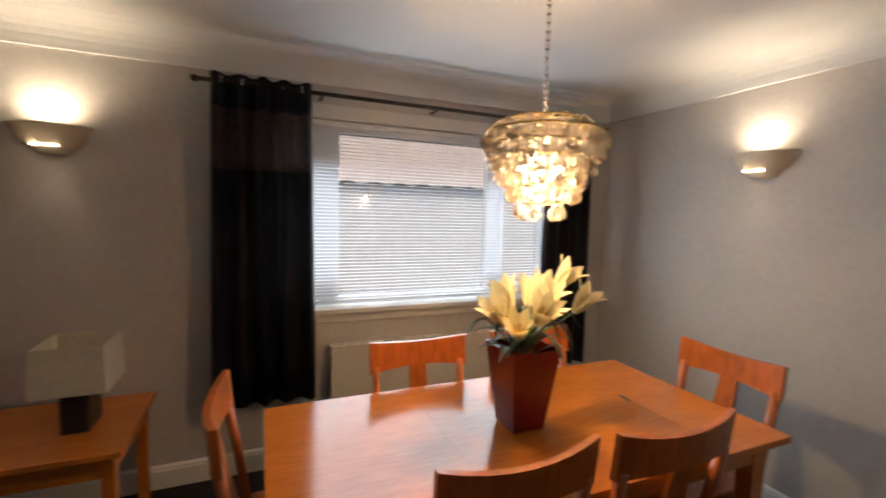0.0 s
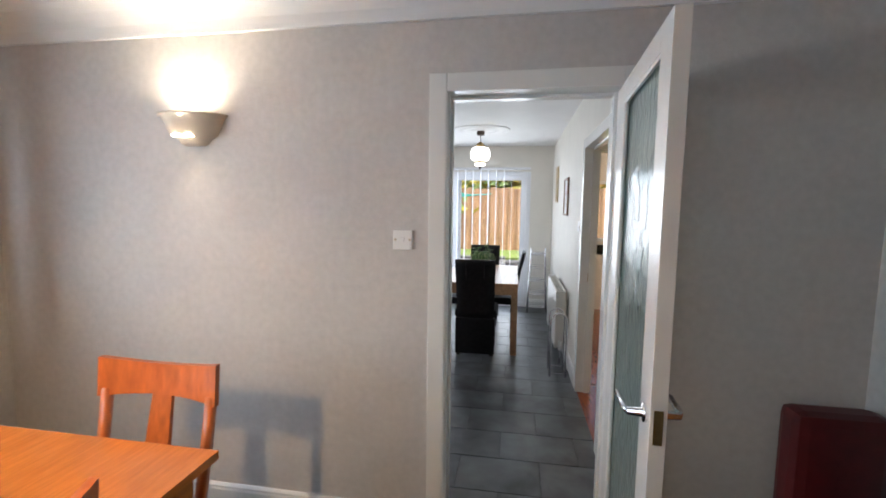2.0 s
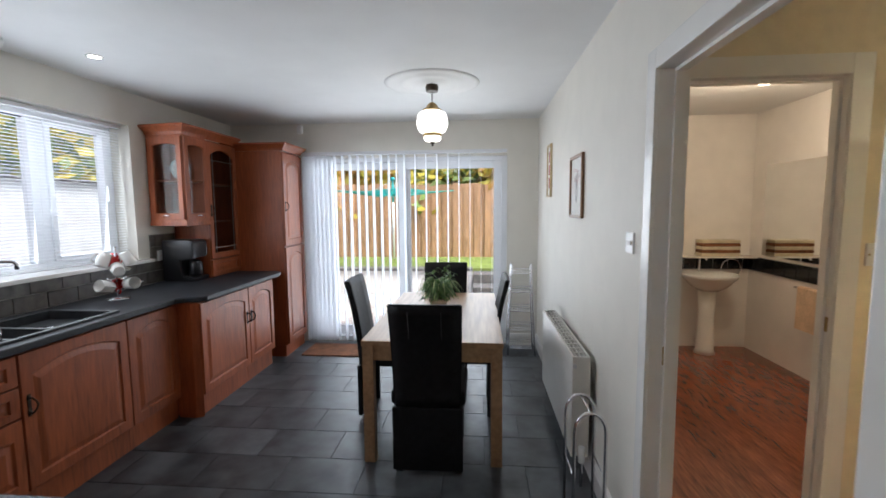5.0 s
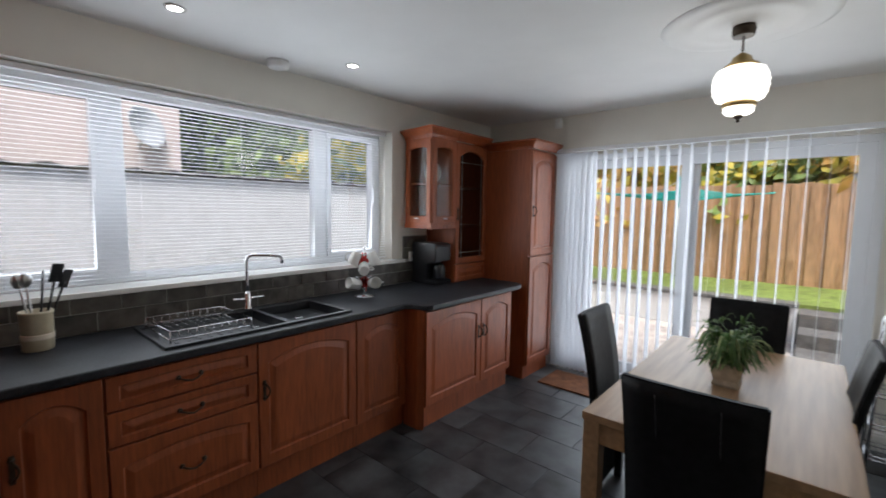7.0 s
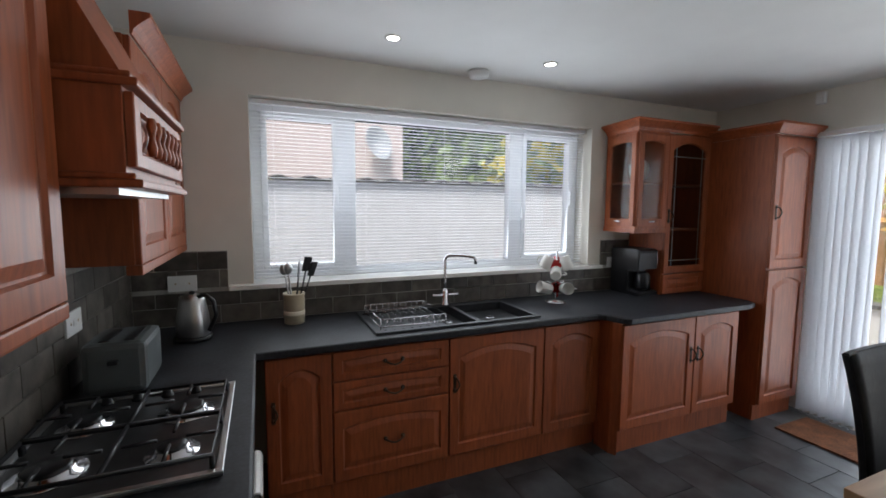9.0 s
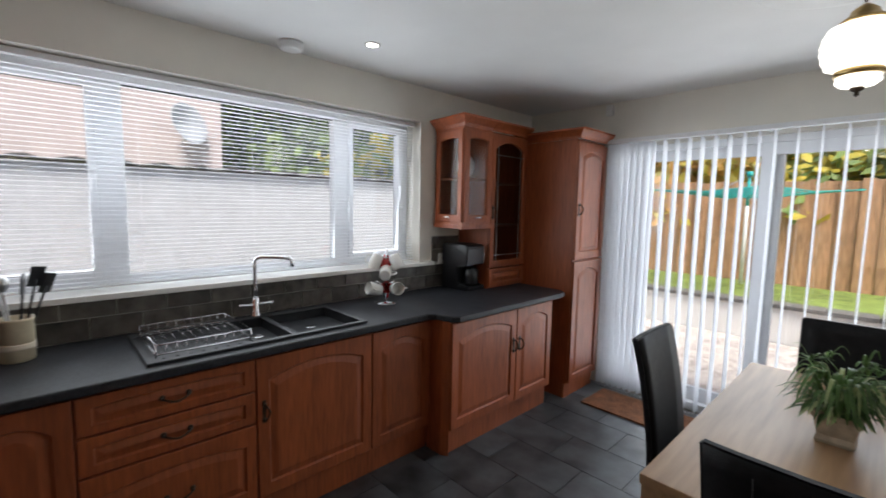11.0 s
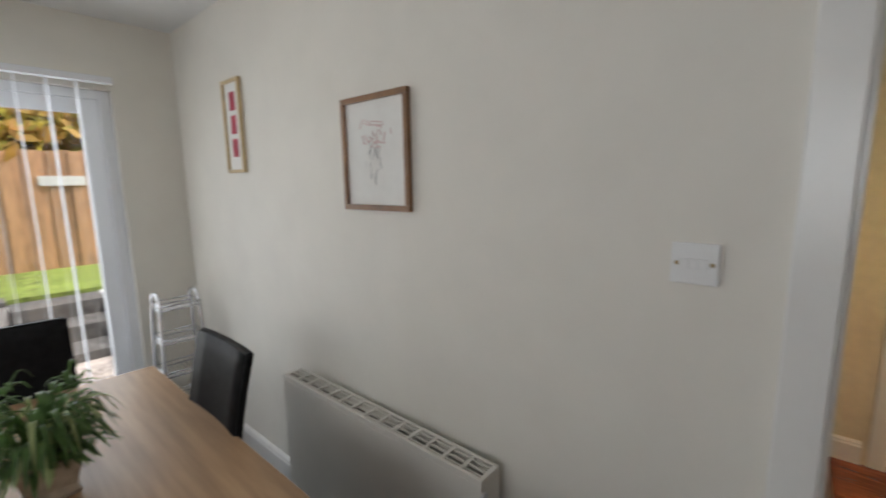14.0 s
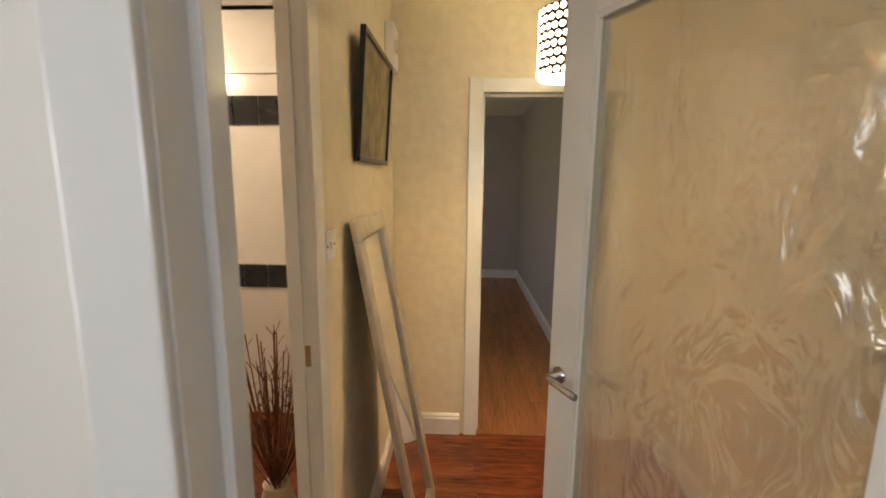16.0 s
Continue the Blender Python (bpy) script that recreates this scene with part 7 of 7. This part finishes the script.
def leaning_mirror():
    m = thing("leaning_mirror", "tall silver framed mirror leaning on the hall wall", "mirror", (1.17, 1.60, 0))
    L, W, t = 1.40, 0.50, 0.025
    tilt = math.degrees(math.asin(0.24 / 1.40))
    T = Matrix.Translation((1.05, 1.565, 0.003)) @ pose(0, 0, 0, 90 - tilt, 0, 0)
    fr = BM()
    w = 0.075
    for lo, hi in (((0, 0), (W, w)), ((0, L - w), (W, L)), ((0, w), (w, L - w)), ((W - w, w), (W, L - w))):
        box(fr, (lo[0], lo[1], 0), (hi[0], hi[1], t), 0.008, T)
    part("mirror_frame", fr, M_SILVERF, m)
    part("inner_edge", box(BM(), (w - 0.001, w - 0.001, 0.002), (W - w + 0.001, L - w + 0.001, 0.006), 0, T), M_BLACKP, m)
    part("mirror_glass", box(BM(), (w + 0.006, w + 0.006, 0.006), (W - w - 0.006, L - w - 0.006, 0.010), 0, T), M_MIRROR, m)


leaning_mirror()
hp = thing("picture", "dark framed sepia print tilting from the hall wall", "picture", (1.5, 1.80, 1.58))
T = Matrix.Translation((1.18, 1.812, 1.585)) @ pose(0, 0, 0, 94, 0, 0)
fb = BM()
for lo, hi in (((0, 0), (0.56, 0.02)), ((0, 0.43), (0.56, 0.45)), ((0, 0.02), (0.02, 0.43)), ((0.54, 0.02), (0.56, 0.43))):
    box(fb, (lo[0], lo[1], 0), (hi[0], hi[1], 0.02), 0.002, T)
part("picture_frame", fb, M_BLACKP, hp)
part("print", box(BM(), (0.02, 0.02, 0.004), (0.54, 0.43, 0.010), 0, T), M_SEPIA, hp)
ds = thing("door_chime", "white door chime box high on the hall wall", "door chime", (1.9, 1.80, 2.05))
part("box", bx((1.85, 1.775, 2.06), (2.0, 1.819, 2.27), 0.006), M_SWITCH, ds)
part("button", bx((1.90, 1.768, 2.14), (1.95, 1.776, 2.20), 0.003), M_PLASTER, ds)
hgb = BM()
for z in (0.25, 1.75):
    box(hgb, (2.09, 1.327, z - 0.04), (2.125, 1.3305, z + 0.04))
tagged(part("door_hinge", hgb, M_IRON), "dark brass door hinges on the bedroom casing", "hinge", kind="structure")


def bathroom():
    for z0, z1, ya, yb in ((0.85, 0.99, 1.88, 4.835), (1.83, 1.99, 1.88, 3.3)):
        host = slab("tile_band_east", (2.212, ya, z0 - 0.004), (2.22, yb, z1 + 0.004), M_GROUT, "grouted band of black bathroom tiles", "wall tiles")
        y = ya
        while y < yb - 0.05:
            o = part("tile", bx((2.204, y + 0.003, z0), (2.2125, min(y + 0.147, yb), z1), 0.0015), M_TILEB, host)
            y += 0.15
    host = slab("tile_band_north", (0.2, 4.832, 0.846), (2.204, 4.84, 0.994), M_GROUT, "grouted band of black bathroom tiles", "wall tiles")
    x = 0.2
    while x < 2.18:
        part("tile", bx((x + 0.003, 4.824, 0.85), (min(x + 0.147, 2.2), 4.8325, 0.99), 0.0015), M_TILEB, host)
        x += 0.15
    slab("tile_trim", (2.20, 1.93, 2.115), (2.22, 3.3, 2.15), M_CERAM, "white trim strip above the tiles", "trim")
    w = thing("window_3", "small white framed bathroom window", "window", (0.835, 4.89, 1.04), kind="structure")
    fr = BM()
    for lo, hi in (((0.50, 1.04), (1.17, 1.09)), ((0.50, 1.90), (1.17, 1.95)), ((0.50, 1.09), (0.55, 1.90)), ((1.12, 1.09), (1.17, 1.90))):
        box(fr, (lo[0], 4.86, lo[1]), (hi[0], 4.92, hi[1]), 0.005)
    part("window_frame", fr, M_UPVC, w)
    part("pane", bx((0.55, 4.887, 1.09), (1.12, 4.893, 1.90)), M_GLASS, w).visible_shadow = False
    b = thing("wash_basin", "white ceramic pedestal wash basin", "wash basin", (1.75, 4.6, 0))
    part("pedestal", lathe(BM(), [(0.10, 0.0), (0.085, 0.05), (0.07, 0.4), (0.09, 0.68)], (1.70, 4.62, 0), 20), M_CERAM, b)
    bs = lathe(BM(), [(0.09, 0.66), (0.16, 0.70), (0.25, 0.80), (0.265, 0.83), (0.25, 0.835), (0.2, 0.78), (0.03, 0.73)], (1.70, 4.60, 0), 28)
    part("bowl", bs, M_CERAM, b)
    tp = BM()
    tube(tp, [(1.70, 4.80, 0.83), (1.70, 4.80, 0.98), (1.70, 4.74, 1.02), (1.70, 4.66, 0.97)], 0.011, 8)
    part("tap", tp, M_CHROME, b)
    rg = BM()
    tube(rg, [(2.02 + 0.10 * math.cos(a * math.tau / 20), 4.80, 0.86 + 0.10 * math.sin(a * math.tau / 20)) for a in range(21)], 0.006, 6)
    tr = part("towel_ring", rg, M_CHROME)
    tagged(tr, "chrome towel ring on the tiled wall", "towel ring")
    mr = thing("bathroom_mirror", "frameless bathroom wall mirror above the tiles", "mirror", (2.21, 4.15, 1.02))
    part("mirror_glass", bx((2.203, 3.75, 1.02), (2.2195, 4.62, 1.92), 0.003), M_MIRROR, mr)
    tb = thing("towel_bar", "chrome towel bar holding a peach towel", "towel rail", (2.17, 3.85, 0.8))
    part("bar", tube(BM(), [(2.2, 3.6, 0.80), (2.14, 3.6, 0.80), (2.14, 4.05, 0.80), (2.2, 4.05, 0.80)], 0.007, 8), M_CHROME, tb)
    tw = BM()
    prism(tw, [(2.115, 0.45), (2.13, 0.45), (2.133, 0.80), (2.14, 0.81), (2.147, 0.80), (2.15, 0.5), (2.165, 0.5), (2.162, 0.81), (2.14, 0.825), (2.118, 0.81)], "y", 3.66, 3.98)
    solo("towel", tw, M_TOWEL, "peach towel folded over the bathroom rail", "towel")
    bk = thing("wicker_basket", "striped wicker basket on the tile ledge", "basket", (1.85, 4.75, 1.0))
    for k in range(5):
        part("weave_band", bx((1.66, 4.68, 1.0 + k * 0.034), (2.04, 4.82, 1.0 + k * 0.034 + 0.032), 0.008), M_MAT if k % 2 else M_CREAMC, bk)
    slab("tile_ledge", (1.5, 4.66, 0.985), (2.2, 4.84, 0.999), M_TILEW, "narrow white tiled ledge", "ledge")
    cl = thing("bathroom_ceiling_light", "small brass and glass ceiling light, lit", "ceiling light", (1.35, 3.3, 2.36))
    part("base", lathe(BM(), [(0.06, 2.42), (0.07, 2.44), (0.07, CEIL - 0.001)], (1.35, 3.3, 0), 20), M_BRASS, cl)
    part("shade", lathe(BM(), [(0.001, 2.35), (0.05, 2.36), (0.075, 2.40), (0.06, 2.42)], (1.35, 3.3, 0), 20), M_LAMPGLASS, cl)
    tv = thing("dried_twigs", "tall vase of dried brown twigs on the bathroom floor", "dried flowers", (1.35, 2.24, 0))
    part("vase", lathe(BM(), [(0.06, 0.0), (0.08, 0.05), (0.065, 0.13), (0.05, 0.17), (0.06, 0.18), (0.045, 0.175)], (1.35, 2.24, 0), 20), M_CREAMC, tv)
    rng = random.Random(9)
    tg = BM()
    for k in range(70):
        a, sp = rng.uniform(0, math.tau), rng.uniform(0.03, 0.24)
        h = rng.uniform(0.40, 0.88)
        p0 = Vector((1.35, 2.24, 0.12))
        p1 = Vector((1.35 + sp * math.cos(a) * 0.6, 2.24 + sp * math.sin(a) * 0.6, 0.12 + (h - 0.12) * 0.55))
        p2 = Vector((1.35 + sp * math.cos(a), 2.24 + sp * math.sin(a), h))
        tube(tg, [p0, p1, p2], 0.0028, 4)
        for j in range(3):
            q = p1.lerp(p2, rng.random())
            tube(tg, [q, q + Vector((rng.uniform(-0.05, 0.05), rng.uniform(-0.05, 0.05), rng.uniform(0.03, 0.09)))], 0.0018, 4)
    part("twig_stuff", tg, M_TWIG, tv)
    tagged(tv.children[-1], kind="stuff")


bathroom()


# ---- outside ----
slab("ground", (-400, -400, -0.32), (400, 400, -0.14), M_GRASS, "grassy ground around the house", "ground")
slab("pavement_patio", (-3.4, 5.02, -0.14), (2.5, 7.75, -0.06), M_GRAVEL, "pinkish gravel patio behind the house", "patio")
slab("pavement_side", (-5.6, -8, -0.14), (-3.72, 9.0, -0.08), M_GRAVEL, "gravel side path between house and wall", "path")
lw = BM()
prism(lw, [(8.0, -0.14), (8.0, 0.40), (10.2, 0.36), (14.0, 0.36), (14.0, -0.14)], "x", -9.0, 6.0)
tagged(part("lawn", lw, M_GRASS), "sloping green lawn above the patio", "lawn", kind="structure")
rw = thing("retaining_wall", "low white rendered garden wall with dark coping", "garden wall", (-3.0, 7.9, -0.1), kind="structure")
part("wall", bx((-8.0, 7.78, -0.14), (-0.75, 7.99, 0.38), 0.01), M_RENDER, rw)
k = 0
xx = -8.0
while xx < -0.8:
    part("coping_stone", bx((xx + 0.004, 7.74, 0.38), (min(xx + 0.44, -0.75), 8.03, 0.43), 0.008), M_COPING, rw)
    xx += 0.445
part("side_wall", bx((0.02, 6.1, -0.14), (0.22, 8.0, 0.36), 0.01), M_RENDER, rw)
stp = thing("garden_steps", "brick garden steps up to the lawn", "steps", (-0.35, 7.3, -0.1), kind="structure")
for k in range(3):
    part("step", bx((-0.74, 6.75 + 0.42 * k, -0.14), (0.01, 8.02, 0.03 + 0.16 * k), 0.012), M_COPING, stp)


def fence():
    f = thing("fence", "orange brown vertical board garden fence", "fence", (-1.5, 10.2, 0.5), group="")
    meshes = []
    for k in range(3):
        b = bx((0, 0, 0), (0.142, 0.02, 1.72 + 0.012 * k), 0.002)
        me = bpy.data.meshes.new("board")
        b.to_mesh(me)
        b.free()
        me.materials.append(M_FENCE)
        meshes.append(me)
    rng = random.Random(2)
    x, k = -9.0, 0
    while x < 6.0:
        o = new("board", meshes[rng.randrange(3)])
        o.parent = f
        o.matrix_basis = WORLD_OF[f].inverted() @ Matrix.Translation((x, 10.2 + (0.022 if k % 2 else 0), 0.35 + rng.uniform(-0.008, 0.008)))
        x += 0.125
        k += 1
    for z in (0.6, 1.8):
        part("rail", bx((-9.0, 10.245, z), (6.1, 10.29, z + 0.08)), M_FENCE, f)


fence()
gw = thing("garden_shed_sign", "small white board fixed to the fence", "board", (0.25, 10.19, 1.6))
part("panel", bx((-0.12, 10.175, 1.58), (0.42, 10.199, 1.72), 0.004), M_RENDER, gw)


def rotary_dryer():
    x, y = -2.45, 9.1
    d = thing("rotary_clothes_dryer", "rotary clothes line with teal cords on a pale pole", "clothes line", (x, y, 0.46))
    part("pole", cyl(BM(), (x, y, 0.45), (x, y, 1.65), 0.028, seg=12), M_CERAM, d)
    part("upper_pole", cyl(BM(), (x, y, 1.60), (x, y, 2.12), 0.022, seg=12), M_TEAL, d)
    part("top_cap", lathe(BM(), [(0.03, 2.10), (0.05, 2.13), (0.045, 2.17), (0.001, 2.18)], (x, y, 0), 14), M_TEAL, d)
    for k in range(4):
        a = 0.35 + k * math.pi / 2
        tip = Vector((x + 1.35 * math.cos(a), y + 1.35 * math.sin(a), 1.90))
        part("arm", tube(BM(), [(x, y, 1.78), tip], 0.012, 6), M_TEAL, d)
        part("stay", tube(BM(), [(x, y, 2.12), (x + 0.5 * math.cos(a), y + 0.5 * math.sin(a), 1.83)], 0.006, 5), M_STEEL, d)
    cd = BM()
    for j in range(7):
        r = 0.45 + 0.14 * j
        pts = []
        for k in range(5):
            a = 0.35 + k * math.pi / 2
            p = Vector((x + r * math.cos(a), y + r * math.sin(a), 1.78 + 0.12 * r / 1.35))
            if pts:
                mid = (pts[-1] + p) / 2
                mid.z -= 0.05
                pts.append(mid)
            pts.append(p)
        tube(cd, pts, 0.012, 5)
    part("cord", cd, M_TEAL, d)


rotary_dryer()


def boundary_wall():
    w = thing("boundary_wall", "grey pebble-dashed wall with a corrugated roof edge", "outbuilding wall", (-5.7, 1.0, 0), kind="structure")
    part("wall", bx((-5.95, -7.0, -0.14), (-5.62, 10.1, 1.86)), M_DASH, w)
    b = BM()
    n = 17 * 13
    top, bot = [], []
    for k in range(n + 1):
        y = -7.05 + 17.2 * k / n
        z = 1.875 + 0.018 * math.sin(k * math.pi / 2 + 0.4)
        top.append((b.verts.new((-5.55, y, z + 0.02)), b.verts.new((-7.5, y, z + 0.10))))
        bot.append((b.verts.new((-5.55, y, z + 0.008)), b.verts.new((-7.5, y, z + 0.088))))
    for (a, c), (d, e) in zip(top, top[1:]):
        b.faces.new((a, c, e, d))
    for (a, c), (d, e) in zip(bot, bot[1:]):
        b.faces.new((d, e, c, a))
    for (a, c), (d, e), (f, g), (h, i) in zip(top, top[1:], bot, bot[1:]):
        b.faces.new((a, d, h, f))
    part("corrugated_roof", b, M_COPING, w)


boundary_wall()
hs = thing("neighbour_house", "pinkish harled neighbouring house with a grey roof", "house", (-13, -2, 0), kind="structure")
part("wall", bx((-17, -14, -0.14), (-9.6, 3.75, 5.2)), M_HOUSE, hs)
part("roof", prism(BM(), [(-17.4, 5.2), (-9.2, 5.2), (-13.3, 8.2)], "y", -14.3, 4.0), M_ROOF, hs)
part("downpipe", cyl(BM(), (-9.52, -2.35, -0.1), (-9.52, -2.35, 5.1), 0.07, seg=10), M_UPVC, hs)
sd = thing("satellite_dish", "grey satellite dish on the neighbouring house", "satellite dish", (-9.4, 3.1, 2.7))
dd = lathe(BM(), [(0.001, 0.0), (0.15, 0.02), (0.28, 0.07), (0.36, 0.13), (0.35, 0.135), (0.27, 0.08), (0.001, 0.012)], (0, 0, 0), 24)
dd.transform(Matrix.Translation((-9.4, 3.1, 2.85)) @ pose(0, 0, 0, 0, 75, 30))
part("dish", dd, M_WATER, sd)
part("bracket", tube(BM(), [(-9.6, 3.1, 2.6), (-9.4, 3.1, 2.6), (-9.38, 3.1, 2.85)], 0.02, 6), M_STEEL, sd)


def tree(x, y, h, rad, mats, seed, label, n=2600, low=0.25, leaf=0.10):
    t = thing("tree", label, "tree", (x, y, -0.14), group="garden trees")
    rng = random.Random(seed)
    tr = BM()
    tube(tr, [(x, y, -0.2), (x + 0.05, y, h * 0.3), (x - 0.08, y + 0.1, h * 0.6), (x, y, h * 0.85)], 0.06 * rad, 8)
    limbs = []
    for k in range(22):
        z = h * rng.uniform(low, 0.85)
        a = rng.uniform(0, math.tau)
        r = rad * rng.uniform(0.5, 1.0) * (1.15 - (z / h - 0.3) ** 2)
        tip = Vector((x + r * math.cos(a), y + r * math.sin(a), z + rng.uniform(0.2, 0.8)))
        limbs.append((Vector((x, y, z * 0.85)), tip))
        tube(tr, [limbs[-1][0], limbs[-1][0].lerp(tip, 0.5) + Vector((0, 0, 0.15)), tip], 0.016 * rad, 5)
    part("trunk", tr, M_BARK, t)
    for mi, m in enumerate(mats):
        cr = BM()
        verts, faces = [], []
        for k in range(n // len(mats)):
            a, b = limbs[rng.randrange(len(limbs))]
            c = a.lerp(b, rng.uniform(0.45, 1.05)) + Vector((rng.gauss(0, 0.28), rng.gauss(0, 0.28), rng.gauss(0, 0.25))) * rad * 0.55
            s = leaf * rng.uniform(0.6, 1.4)
            u = Vector((rng.gauss(0, 1), rng.gauss(0, 1), rng.gauss(0, 1))).normalized()
            v = u.orthogonal().normalized()
            i = len(verts)
            verts += [c - u * s, c - v * s * 0.55, c + u * s, c + v * s * 0.55]
            faces.append((i, i + 1, i + 2, i + 3))
        me = bpy.data.meshes.new("crown")
        me.from_pydata([tuple(v) for v in verts], [], faces)
        me.materials.append(m)
        cr.free()
        o = new("crown", me)
        o.parent = t
        o.matrix_basis = WORLD_OF[t].inverted()
        tagged(o, kind="stuff")


for k, (x, y, h, r, ms) in enumerate(((-7.0, 12.6, 3.3, 1.9, (M_AUT1, M_GREENL)), (-4.2, 12.2, 3.0, 1.8, (M_AUT1, M_AUT2)), (-1.6, 12.8, 3.4, 2.0, (M_GREENL, M_AUT1)), (0.9, 12.2, 3.1, 1.8, (M_AUT2, M_AUT1)), (3.4, 12.8, 3.3, 2.0, (M_AUT1, M_GREENL)))):
    tree(x, y, h, r, ms, 30 + k, "bushy autumn tree with yellow and green leaves", 8000, 0.3, 0.14)
for k, (x, y, h, r, ms) in enumerate(((-9.5, 8.0, 3.0, 1.8, (M_GREENL, M_AUT1)), (-13.0, 9.5, 7.0, 2.4, (M_DARKTREE, M_GREENL)), (-12.0, 5.6, 4.6, 1.7, (M_GREENL, M_DARKTREE)), (-16.0, 13.0, 10.0, 2.8, (M_DARKTREE,)), (-8.0, 10.2, 2.8, 1.6, (M_AUT1, M_AUT2)), (-18, 8.5, 10, 2.8, (M_DARKTREE,)))):
    tree(x, y, h, r, ms, 50 + k, "leafy garden tree behind the boundary wall", 5000, 0.2, 0.17)


# ---- floor pieces ----
def floor_tiles():
    rng = random.Random(6)
    cache = {}
    def piece(host, nm, lo, hi, m, z=0.0):
        w, d = round(hi[0] - lo[0], 3), round(hi[1] - lo[1], 3)
        if w < 0.02 or d < 0.02:
            return
        key = (nm, w, d, m.name)
        if key not in cache:
            b = bx((0, 0, -0.006), (w, d, 0.0), 0.0012)
            me = bpy.data.meshes.new(nm)
            b.to_mesh(me)
            b.free()
            me.materials.append(m)
            cache[key] = me
        o = new(nm, cache[key])
        o.parent = host
        o.location = (lo[0], lo[1], z + rng.uniform(-0.0004, 0.0004))
    g = 0.004
    tw, td = 0.47, 0.318
    j = 0
    y = -0.055
    while y < 4.78:
        x = -3.42 - (0.235 if j % 2 else 0.0)
        while x < 0.0:
            piece(floor_kitchen, "floor_tile", (max(x, -3.42), y), (min(x + tw - g, 0.0), min(y + td - g, 4.78)), M_FLOORT)
            x += tw
        y += td
        j += 1
    # hall planks run across, bedroom planks run away from the door
    x = 0.0
    while x < 2.06:
        a = 0.3
        cut = rng.uniform(0.5, 1.1)
        for lo, hi in ((0.3, 0.3 + cut), (0.3 + cut, 1.82)):
            piece(floor_hall, "plank", (x, round(lo, 2)), (min(x + 0.119, 2.06), round(hi, 2) - 0.001), M_HALLF)
        x += 0.12
    y = 0.57
    while y < 2.6:
        x = 2.06 - rng.choice((0.0, 0.4, 0.8))
        while x < 6.3:
            piece(floor_bed, "plank", (max(x, 2.06), y), (min(x + 1.198, 6.3), y + 0.124), M_BEDF)
            x += 1.2
        y += 0.125


floor_tiles()
